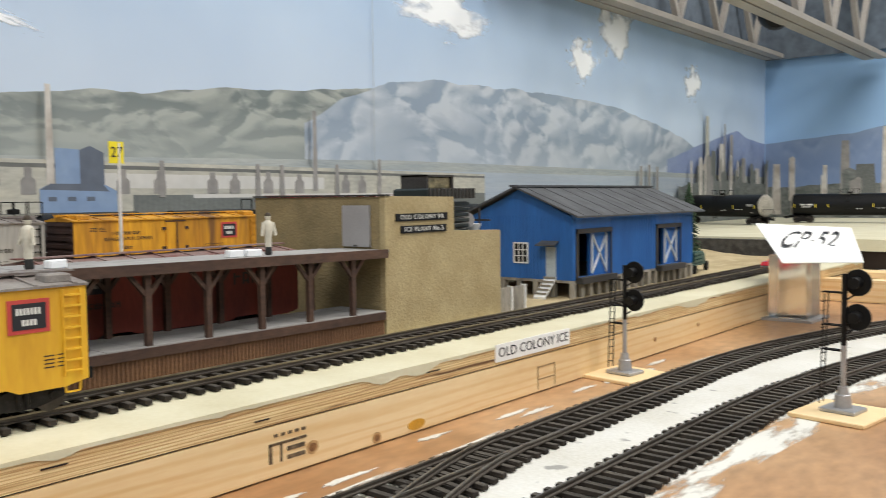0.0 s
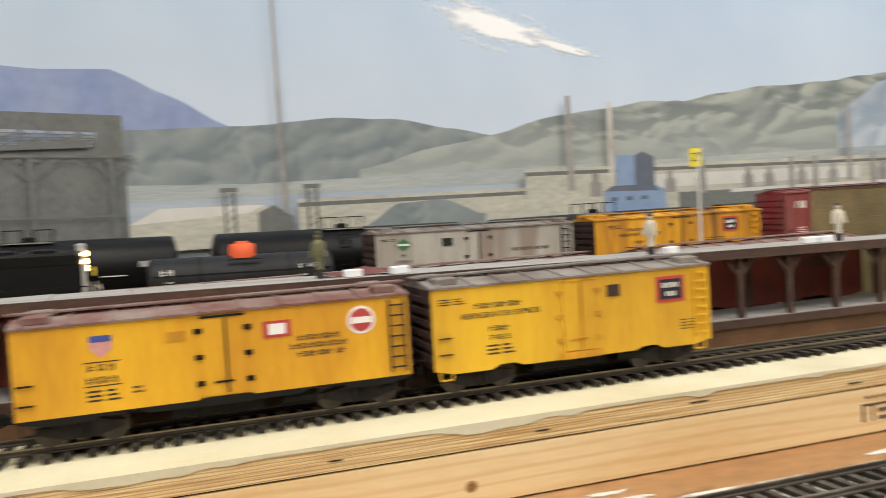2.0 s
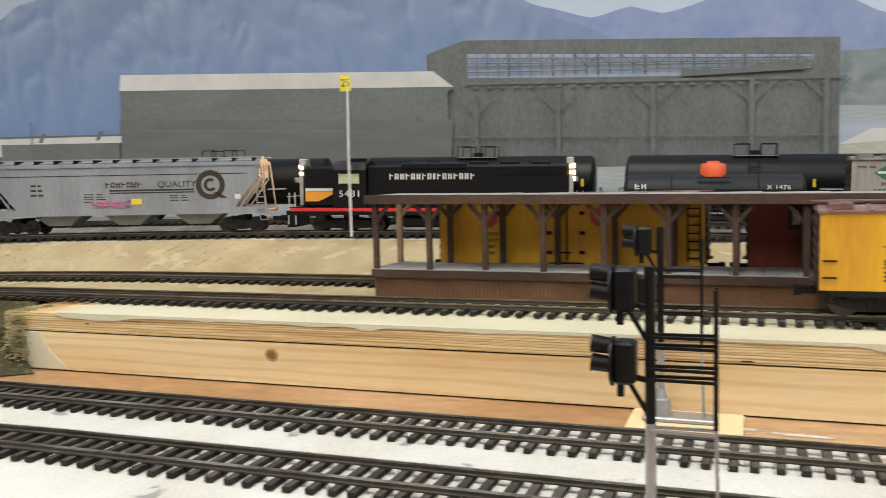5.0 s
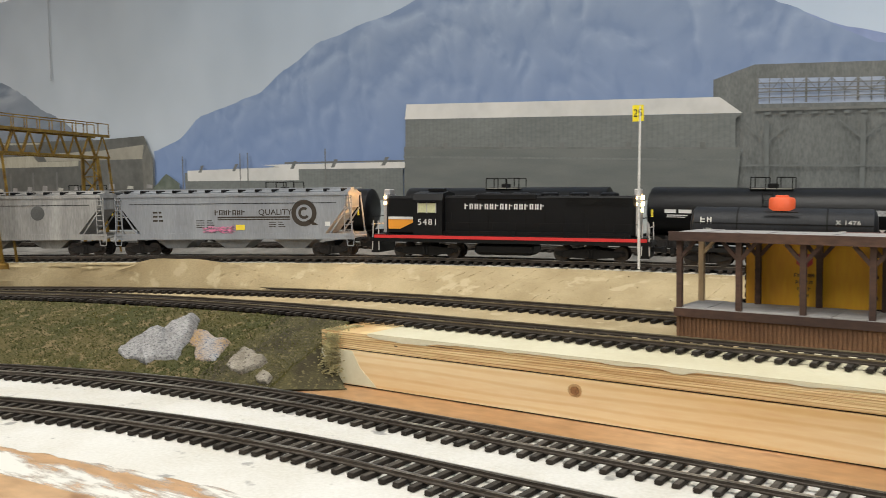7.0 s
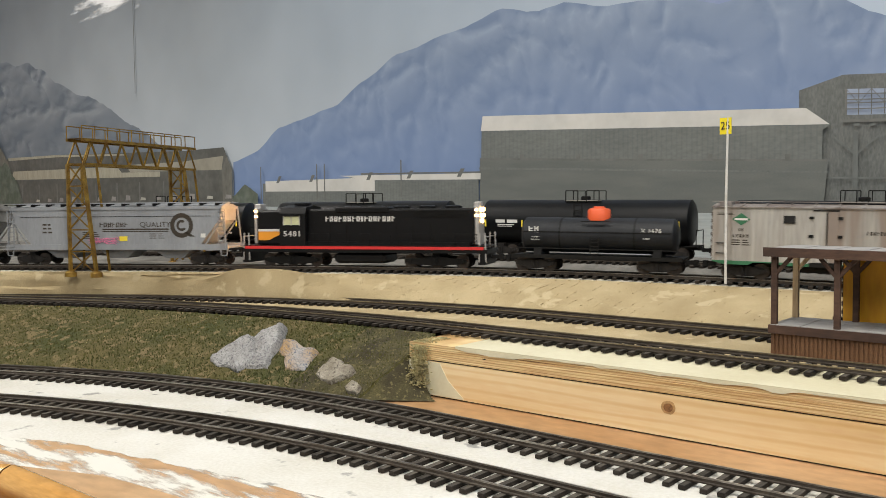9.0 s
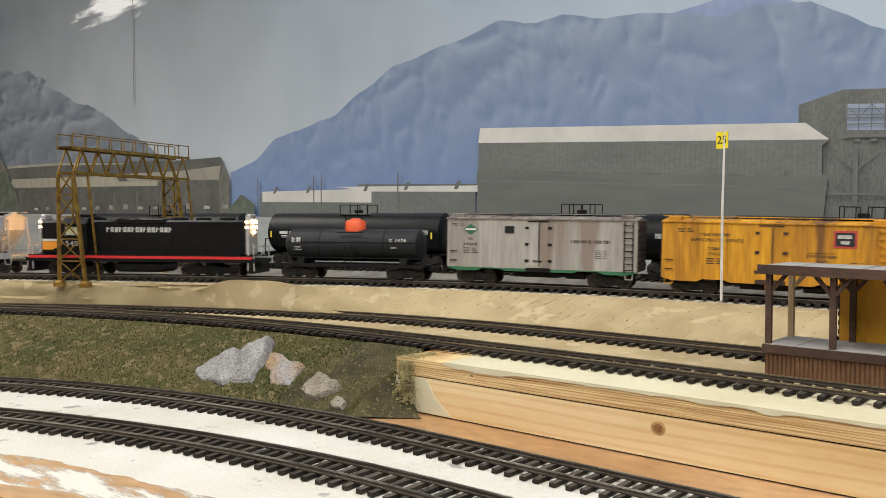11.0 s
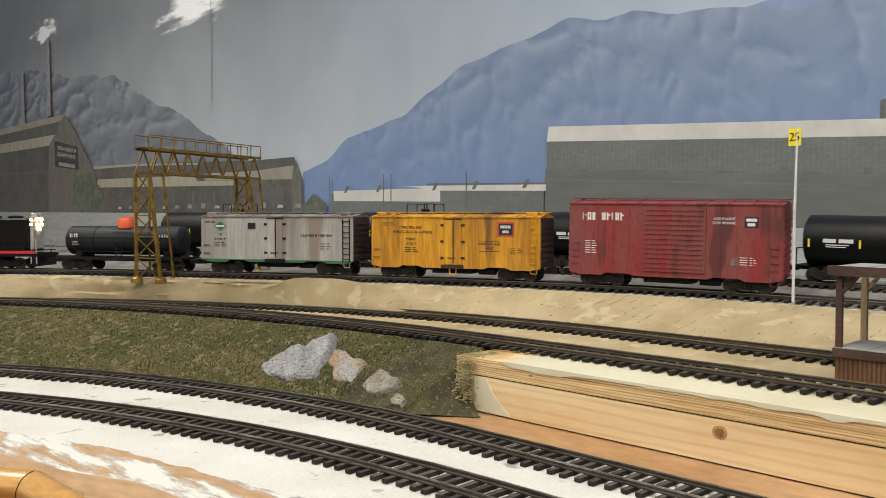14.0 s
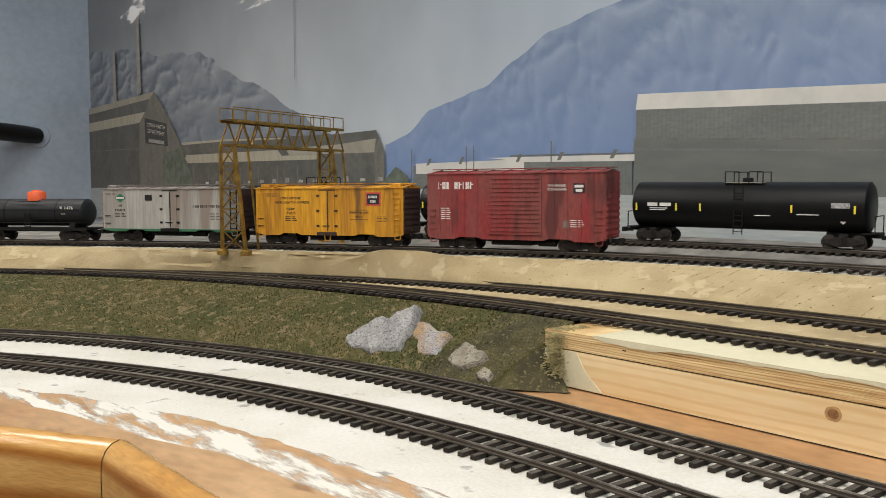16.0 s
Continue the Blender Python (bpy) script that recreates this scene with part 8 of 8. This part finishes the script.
def tank_large(label, ends=None):
    t = thing("tank_car", pose(0, 0, 0), label, "tank car", "parked tank cars")
    L, r, zc = 0.183, 0.0192, 0.0312
    tank_body(t, L, r, zc, TANK, 32)
    if ends:
        for sx in (-1, 1):
            part("tank_end", Shape().lathe([(0, r * 0.99), (0.002, r * 0.93), (0.0035, r * 0.75), (0.0045, r * 0.3)], ((sx * (L / 2 + 0.0008), 0, zc), (sx, 0, 0)), 28), ends, t, "dusty pale tank end", True)
    for sx in (-1, 1):
        part("stub_sill", Shape().box(min(sx * 0.062, sx * 0.101), max(sx * 0.062, sx * 0.101), -0.004, 0.004, 0.0085, 0.0120).box(sx * 0.094 - 0.005, sx * 0.094 + 0.005, -0.014, 0.014, 0.0115, 0.0124), UNDER, t)
        truck(t, sx * 0.076)
        coupler(t, sx * 0.100)
        part("end_rail", Shape().bar((sx * 0.098, -0.014, 0.012), (sx * 0.098, -0.014, 0.025), 0.0007).bar((sx * 0.098, 0.014, 0.012), (sx * 0.098, 0.014, 0.025), 0.0007).bar((sx * 0.098, -0.014, 0.025), (sx * 0.098, 0.014, 0.025), 0.0007), UNDER, t)
    pf = part("top_platform", Shape().box(-0.016, 0.016, -0.010, 0.010, 0.0492, 0.0500), material("dusty_grating", (0.30, 0.29, 0.25), 0.8), t)
    part("valve_housing", Shape().lathe([(0, 0.0042), (0.003, 0.0042), (0.0036, 0.003)], ((0, 0, 0.0500), (0, 0, 1)), 14), UNDER, pf, smooth=True)
    for sy in (-0.010, 0.010):
        for p0, p1 in (((-0.015, 0.0582), (-0.004, 0.0582)), ((0.004, 0.0582), (0.015, 0.0582)), ((-0.015, 0.0484), (-0.015, 0.0582)), ((-0.004, 0.0484), (-0.004, 0.0582)), ((0.004, 0.0484), (0.004, 0.0582)), ((0.015, 0.0484), (0.015, 0.0582))):
            part("platform_rail", Shape().bar((p0[0], sy, p0[1]), (p1[0], sy, p1[1]), 0.0007), UNDER, pf)
    ladder(t, -0.001, -0.0185, 0.0085, 0.0475, UNDER, 0.007, 9)
    y = -r - 0.0001
    for x in (-0.088, -0.0525, -0.032, 0.002, 0.040, 0.085):
        if x != 0.002:
            part("reflector_strip", Shape().box(x - 0.0007, x + 0.0007, y, y + 0.003, 0.0265, 0.0325), YELLOWTAG, t)
    for u, v in ((-0.078, -0.069), (-0.067, -0.057)):
        part("lettering", Shape().box(u, v, y, y + 0.002, 0.0300, 0.0328), LETTER, t)
    part("small_lettering", Shape().box(-0.076, -0.060, y, y + 0.002, 0.0280, 0.0287).box(-0.076, -0.062, y, y + 0.002, 0.0266, 0.0272).box(0.044, 0.060, y + 0.0002, y + 0.002, 0.0250, 0.0256).box(0.012, 0.024, y + 0.0003, y + 0.002, 0.0236, 0.0242), LETTER, t)
    part("data_panel", Shape().box(0.0685, 0.0815, y, y + 0.002, 0.0305, 0.0345), material("grey_data_panel", (0.42, 0.42, 0.42), 0.6, vary=0.3, scale=700), t)
    part("placard", Shape().prism([(0.0765, 0.0185), (0.079, 0.0210), (0.0765, 0.0235), (0.074, 0.0210)], "y", y + 0.0032, y + 0.006), material("hazard_placard", (0.62, 0.55, 0.52), 0.6, vary=0.2, scale=900), t)
    return t


def hopper(label, mat, quality):
    t = thing("covered_hopper", pose(0, 0, 0), label, "covered hopper")
    h, z0, z1 = 0.1045, 0.0135, 0.0505
    part("body", Shape().prism([(-0.098, z1), (0.098, z1), (0.098, 0.0400), (0.080, 0.0180), (-0.080, 0.0180), (-0.098, 0.0400)], "y", -HALF, HALF), mat, t)
    part("side_sill", Shape().box(-h, h, -HALF - 0.0004, -HALF + 0.001, z0, z0 + 0.0048).box(-h, h, HALF - 0.001, HALF + 0.0004, z0, z0 + 0.0048), mat, t)
    part("top_sill", Shape().box(-0.100, 0.100, -HALF - 0.0007, HALF + 0.0007, z1 - 0.0022, z1), mat, t)
    part("roof", Shape().prism([(-HALF, z1), (HALF, z1), (0.008, z1 + 0.0022), (-0.008, z1 + 0.0022)], "x", -0.099, 0.099), mat, t)
    for k in range(14):
        x = -0.094 + 0.01446 * k
        part("walk_bracket", Shape().box(x - 0.0006, x + 0.0006, -HALF + 0.001, HALF - 0.001, z1 + 0.0010, z1 + 0.0032), UNDER, t)
    part("roof_walk", Shape().box(-0.101, 0.101, -HALF + 0.0010, -HALF + 0.0042, z1 + 0.0032, z1 + 0.0038).box(-0.101, 0.101, HALF - 0.0042, HALF - 0.0010, z1 + 0.0032, z1 + 0.0038).box(-0.098, 0.098, -0.004, 0.004, z1 + 0.0022, z1 + 0.0042), mat, t)
    for x in (-0.052, 0.0, 0.052):
        part("bay", Shape().add([(x - 0.024, -0.014, 0.0185), (x + 0.024, -0.014, 0.0185), (x + 0.024, 0.014, 0.0185), (x - 0.024, 0.014, 0.0185), (x - 0.008, -0.010, 0.0060), (x + 0.008, -0.010, 0.0060), (x + 0.008, 0.010, 0.0060), (x - 0.008, 0.010, 0.0060)], [(3, 2, 1, 0), (4, 5, 6, 7), (0, 1, 5, 4), (1, 2, 6, 5), (2, 3, 7, 6), (3, 0, 4, 7)]), mat, t)
    for sx in (-1, 1):
        part("end_platform", Shape().box(min(sx * 0.080, sx * h), max(sx * 0.080, sx * h), -HALF, HALF, z0 + 0.001, z0 + 0.0024), mat, t)
        for sy in (-HALF + 0.0006, HALF - 0.0006):
            part("end_post", Shape().bar((sx * 0.1035, sy, z0), (sx * 0.0995, sy, z1), 0.0010).bar((sx * 0.0985, sy, 0.038), (sx * 0.083, sy, z0 + 0.003), 0.0010), mat, t)
        ladder(t, sx * 0.0995, -HALF - 0.0004, z0 + 0.001, z1 - 0.002, mat, 0.0058, 8)
        part("end_sheet", Shape().box(min(sx * 0.0978, sx * 0.0984), max(sx * 0.0978, sx * 0.0984), -HALF + 0.001, HALF - 0.001, 0.0385, z1 - 0.001), mat, t)
        truck(t, sx * 0.083, TRUCK, 0.0215)
        coupler(t, sx * h)
        stirrup(t, sx * 0.101, z0, mat)
    plate(t, "seam", 0.0, 0.0425, 0.180, 0.0004, 0.0002, UNDER)
    if quality:
        letter_bars(0.000, 0.0352, 0.0042, [0.72] * 7, -HALF, LETTER_D, t, 0.2)
        writing("QUALITY", 0.0064, LETTER_D, pose(0.0385, -HALF - 0.0001, 0.0352, 90), t, 1.08)
        plate(t, "stripe", 0.020, 0.0314, 0.062, 0.0012, 0.00014, LETTER_D)
        plate(t, "stripe", 0.020, 0.0296, 0.062, 0.0008, 0.00014, LETTER_D)
        for r0, r1, seg in ((0.0068, 0.0106, 28), (0.0026, 0.0048, 20)):
            rg = Shape()
            for k in range(seg):
                a0, a1 = 2 * math.pi * k / seg, 2 * math.pi * (k + 1) / seg
                if r1 < 0.006 and math.cos(a0) > 0.6:
                    continue
                rg.add([(0.063 + r * math.cos(a), -HALF - 0.0002, 0.0345 + r * math.sin(a)) for r, a in ((r0, a0), (r1, a0), (r1, a1), (r0, a1))], [(0, 1, 2, 3)])
            part("ring_emblem", rg, LETTER_D, t, "black ring emblem")
        part("ring_tail", Shape().prism([(0.065, 0.029), (0.068, 0.029), (0.075, 0.0250), (0.070, 0.0250)], "y", -HALF - 0.0002, -HALF + 0.0002), LETTER_D, t)
        small_rows(t, -0.064, 0.0350, 3, 0.009, LETTER_D, 0.0034, 0.0014)
        small_rows(t, -0.022, 0.0285, 4, 0.016, LETTER_D, 0.0018, 0.0006)
        small_rows(t, 0.040, 0.0270, 3, 0.014, LETTER_D, 0.0018, 0.0006)
        gr = Shape()
        rnd = random.Random(3)
        for k in range(60):
            x, z = -0.010 + 0.026 * (rnd.random() - 0.5), 0.0215 + 0.005 * (rnd.random() - 0.5)
            gr.bar((x - 0.002, -HALF - 0.0002, z), (x + 0.002, -HALF - 0.0002, z + 0.003 * (rnd.random() - 0.5)), 0.0009, 0.0002)
        part("graffiti", gr, PINK, t, "pink scribbled graffiti")
        plate(t, "yellow_patch", 0.0085, 0.0232, 0.0075, 0.0042, 0.0002, YELLOWTAG)
        plate(t, "white_patch", 0.0825, 0.0258, 0.0042, 0.0034, 0.0002, LETTER)
    else:
        part("round_patch", Shape().cyl((0.045, -HALF + 0.0001, 0.036), (0.045, -HALF - 0.0002, 0.036), 0.006, 18), material("dark_herald", (0.09, 0.09, 0.085), 0.7), t)
    return t


def locomotive():
    t = thing("locomotive", pose(0, 0, 0), "black diesel road switcher with a red sill stripe", "locomotive")
    h = 0.1000
    part("frame", Shape().box(-h, h, -0.0172, 0.0172, 0.0118, 0.0150), LOCO, t)
    part("sill_stripe", Shape().box(-h + 0.003, h - 0.003, -0.0176, -0.0168, 0.0146, 0.0170), STRIPE_R, t, "thin scarlet sill stripe")
    part("walkway", Shape().box(-h + 0.002, h - 0.002, -0.0172, 0.0172, 0.0170, 0.0176), LOCO, t)
    part("long_hood", Shape().chamfer_box(-0.046, 0.0885, -0.0112, 0.0112, 0.0170, 0.0475, 0.0016), LOCO, t)
    part("side_panels", Shape().box(-0.046, 0.086, -0.0150, -0.0110, 0.0172, 0.0205), LOCO, t)
    part("short_hood", Shape().chamfer_box(-0.0900, -0.0660, -0.0112, 0.0112, 0.0170, 0.0470, 0.0018), LOCO, t)
    cab = part("cab", Shape().prism([(-0.0168, 0.0172), (0.0168, 0.0172), (0.0168, 0.0440), (0.0140, 0.0490), (0, 0.0508), (-0.0140, 0.0490), (-0.0168, 0.0440)], "x", -0.0670, -0.0450), LOCO, t)
    part("cab_window", Shape().box(-0.0630, -0.0500, -0.0170, -0.0165, 0.0345, 0.0415), CABGLOW, cab, "lit pale cab window")
    part("window_frame", Shape().box(-0.0636, -0.0630, -0.0173, -0.0165, 0.0340, 0.0420).box(-0.0500, -0.0494, -0.0173, -0.0165, 0.0340, 0.0420).box(-0.0570, -0.0562, -0.0173, -0.0165, 0.0340, 0.0420), SILVER, cab)
    part("sunshade", Shape().box(-0.0645, -0.0485, -0.0190, -0.0165, 0.0422, 0.0428), LOCO, cab)
    part("horn", Shape().box(-0.060, -0.048, -0.003, 0.003, 0.0508, 0.0525), LOCO, cab)
    writing("5481", 0.0066, LETTER, pose(-0.0560, -0.0169, 0.0270, 90), cab, 1.05, 1.15)
    wg = part("nose_wing", Shape().prism([(-0.0880, 0.0215), (-0.0790, 0.0215), (-0.0690, 0.0265), (-0.0690, 0.0290), (-0.0880, 0.0290)], "y", -0.0117, -0.0110), STRIPE_O, t, "orange wing stripe")
    part("wing_line", Shape().box(-0.0880, -0.0690, -0.0120, -0.0112, 0.0290, 0.0310), LETTER, t)
    for x in (-0.0912, 0.0898):
        nm = part("nose_panel", Shape().chamfer_box(x - 0.0016, x + 0.0016, -0.0095, 0.0095, 0.0180, 0.0490, 0.0008), SILVER, t, "silver painted nose with lamps")
        s = -1 if x < 0 else 1
        for z, yy2 in ((0.0462, -0.0035), (0.0462, 0.0035), (0.0415, -0.002), (0.0415, 0.004), (0.0372, 0.0)):
            part("headlight", Shape().cyl((x + s * 0.0014, yy2, z), (x + s * 0.0030, yy2, z), 0.0017, 10), LAMPGLOW if s > 0 else LAMPWARM, nm)
        part("side_lamps", Shape().box(x - 0.0010, x + 0.0012, -0.0102, -0.0094, 0.0450, 0.0470).box(x - 0.0010, x + 0.0012, -0.0102, -0.0094, 0.0405, 0.0425), LAMPGLOW, nm)
        part("light_housing", Shape().chamfer_box(x - 0.003, x + 0.002, -0.0055, 0.0055, 0.0475, 0.0525, 0.0008), SILVER, nm)
    letter_bars(-0.006 + 0.005, 0.0392, 0.0042, [0.6] * 8 + [0.35] + [0.6] * 7, -0.0113, LETTER, t, 0.28)
    for k in range(5):
        x = -0.012 + 0.0205 * k
        part("roof_fan", Shape().lathe([(0, 0.0065), (0.0016, 0.0065), (0.0024, 0.0045)], ((x, 0, 0.0475), (0, 0, 1)), 16), LOCO, t, smooth=True)
    part("dynamic_brake", Shape().chamfer_box(-0.022, 0.022, -0.0122, 0.0122, 0.0440, 0.0490, 0.001), LOCO, t)
    gr = Shape()
    for k in range(11):
        gr.box(0.042, 0.084, -0.0117, -0.0111, 0.0405 + 0.0005 * k, 0.0408 + 0.0005 * k)
    part("radiator_grille", gr, UNDER, t)
    dl = Shape()
    for k in range(9):
        dl.box(-0.040 + 0.0135 * k, -0.0396 + 0.0135 * k, -0.0115, -0.0111, 0.0205, 0.0365)
    part("door_seams", dl, UNDER, t)
    for x in (-0.0965, 0.0955):
        for sy in (-0.0165, 0.0165):
            part("step_rail", Shape().bar((x - 0.0022, sy, 0.0050), (x - 0.0014, sy, 0.0280), 0.0008).bar((x + 0.0030, sy, 0.0050), (x + 0.0024, sy, 0.0280), 0.0008), SILVER, t, "pale grey step handrail")
        part("pilot", Shape().box(x - 0.003, x + 0.003, -0.0165, 0.0165, 0.0030, 0.0118), LOCO, t)
        part("end_rail", Shape().bar((x + (0.003 if x > 0 else -0.003), -0.0155, 0.0250), (x + (0.003 if x > 0 else -0.003), 0.0155, 0.0250), 0.0007), SILVER, t)
    hand = Shape().bar((-0.042, -0.0168, 0.0270), (0.092, -0.0168, 0.0270), 0.0006)
    for k in range(9):
        hand.bar((-0.042 + 0.0167 * k, -0.0168, 0.0172), (-0.042 + 0.0167 * k, -0.0168, 0.0270), 0.0005)
    part("side_railing", hand, LOCO, t)
    part("fuel_tank", Shape().chamfer_box(-0.022, 0.020, -0.0150, 0.0150, 0.0030, 0.0115, 0.002), LOCO, t)
    for x in (-0.059, 0.059):
        truck(t, x, UNDER, 0.043, 3)
    for sx in (-1, 1):
        coupler(t, sx * (h - 0.001))
    grow = 1.075
    for ch in t.children:
        if ch.name.startswith("truck"):
            ch.matrix_local = pose(ch.matrix_basis.translation.x * grow, 0, 0)
        else:
            ch.matrix_local = Matrix.Diagonal((grow, 1, 1, 1)) @ ch.matrix_basis
    return t


def on_line(line, s, z):
    x, y, p = line(s)
    fall = math.degrees(math.atan((grade(line, s + 0.03) - grade(line, s - 0.03)) / 0.06))
    return pose(x, y, z + grade(line, s), 0, 0, 90 + math.degrees(p)) @ pose(0, 0, 0, 0, -fall, 0)


RAIL_FRONT, RAIL_REAR, RAIL_UP = DECK + 0.0052, DECK + 0.0057, SHELF + 0.0054
# parked cars at the platform
reefer_shield().matrix_world = on_line(FRONT, -0.0630, RAIL_FRONT)
reefer_route("lemon yellow refrigerator car with a red framed emblem", REEF_L, ROOFMET, ENDBROWN, 0.0425, 0.1290).matrix_world = on_line(FRONT, 0.0815, RAIL_FRONT)
# parked cars behind the platform
PARKED = []
for s, side, roofm, lab in ((-0.2535, REEF_Y, ROOFRED, "shaded yellow refrigerator car behind the platform"), (-0.0900, OXIDE, ROOFRED, "oxide red boxcar behind the platform"), (0.0650, OXIDE, ROOFRED, "oxide red boxcar behind the platform"), (0.2400, OXIDE, ROOFRED, "oxide red boxcar behind the platform")):
    t = house_car(lab, 0.1430, 0.0110, 0.0440 if side is REEF_Y else 0.0415, side, roofm, ENDBROWN, "refrigerator car" if side is REEF_Y else "boxcar")
    if side is REEF_Y:
        plug_door(t, 0.0110, 0.0440, REEF_Y, UNDER)
        part("shield", Shape().prism([(-0.046, 0.038), (-0.038, 0.038), (-0.038, 0.033), (-0.042, 0.030), (-0.046, 0.033)], "y", -HALF - 0.0003, -HALF + 0.0002), HERALD_R, t, "red shield emblem")
        for k in range(4):
            letter_bars(-0.042, 0.027 - 0.0035 * k, 0.0018, [0.7] * (6 - k), -HALF, LETTER_D, t)
        ladder(t, 0.066, -HALF - 0.0007, 0.0125, 0.042, UNDER, 0.006, 7)
        part("round_emblem", Shape().cyl((0.018, -HALF + 0.0002, 0.036), (0.018, -HALF - 0.0003, 0.036), 0.005, 20), HERALD_R, t)
    else:
        plate(t, "emblem", -0.046, 0.0345, 0.014, 0.011, 0.0003, INK)
        plate(t, "emblem_face", -0.046, 0.0345, 0.010, 0.006, 0.0004, material("pale_emblem_bars", (0.45, 0.42, 0.38), 0.6, vary=0.3, scale=600))
        letter_bars(-0.042, 0.0235, 0.0028, [0.7] * 6, -HALF, LETTER_D, t)
        letter_bars(0.040, 0.0300, 0.0060, [0.7] * 4, -HALF, LETTER_D, t)
        part("door", Shape().box(-0.012, 0.014, -HALF - 0.001, -HALF, 0.012, 0.040), OXIDE, t)
    truck(t, -0.05)
    truck(t, 0.05)
    t.matrix_world = on_line(REAR, s, RAIL_REAR)
# parked tank cars on the yard track
for s in (-1.039, -0.816, -0.593, -0.373, -0.161, 0.052, 0.265, 0.478, 0.691):
    tank_large("long glossy black tank car parked on the yard track").matrix_world = on_line(YARD, s, RAIL_UP + 0.0035)
for x, y, r in ((-0.60, 1.50, 25), (-0.42, 1.62, 50), (-0.23, 1.80, 58)):
    tank_large("black tank car with dusty white ends on the far shelf", material("dusty_tank_end", (0.36, 0.335, 0.285), 0.8, vary=0.25, scale=60, color2=(0.22, 0.20, 0.17))).matrix_world = pose(x, y, 0.0545, 0, 0, r - 45)

# the train that runs on the upper main
TRAIN = [
    (hopper("weathered grey covered hopper leading the train", HOPPER_W, False), -0.8860),
    (hopper("light grey covered hopper with a black ring emblem", HOPPER, True), -0.6685),
    (locomotive(), -0.4415),
    (tank_small(), -0.2490),
    (reefer_silver(), -0.0910),
    (reefer_route("weathered golden yellow refrigerator car with soot streaks", REEF_B, REEF_B, ENDBROWN, 0.0490, 0.1445), 0.0725),
    (hicube(), 0.2440),
]
RUN = [(0, 0.264), (0.5, 0.2585), (1, 0.2495), (1.5, 0.2365), (2, 0.2205), (3, 0.1795), (3.5, 0.1555), (5, 0.0615), (7.5, -0.1405), (9, -0.2845), (12.5, -0.626), (14.5, -0.8135), (16, -0.9605)]


def run_at(t):
    """How far the train has come at t seconds, by smooth pieces."""
    ts, xs = [a for a, _ in RUN], [b for _, b in RUN]
    k = max(i for i in range(len(ts) - 1) if ts[i] <= t or i == 0)

    def slope(i):
        i0, i1 = max(0, i - 1), min(len(ts) - 1, i + 1)
        return (xs[i1] - xs[i0]) / (ts[i1] - ts[i0])
    d = ts[k + 1] - ts[k]
    u = (t - ts[k]) / d
    return (2 * u ** 3 - 3 * u ** 2 + 1) * xs[k] + (u ** 3 - 2 * u ** 2 + u) * d * slope(k) + (3 * u ** 2 - 2 * u ** 3) * xs[k + 1] + (u ** 3 - u ** 2) * d * slope(k + 1)


def motions():
    for car, off in TRAIN:
        walk(car, [(0.5 * k, on_line(MAIN, run_at(0.5 * k) + off, RAIL_UP)) for k in range(33)])


motions()
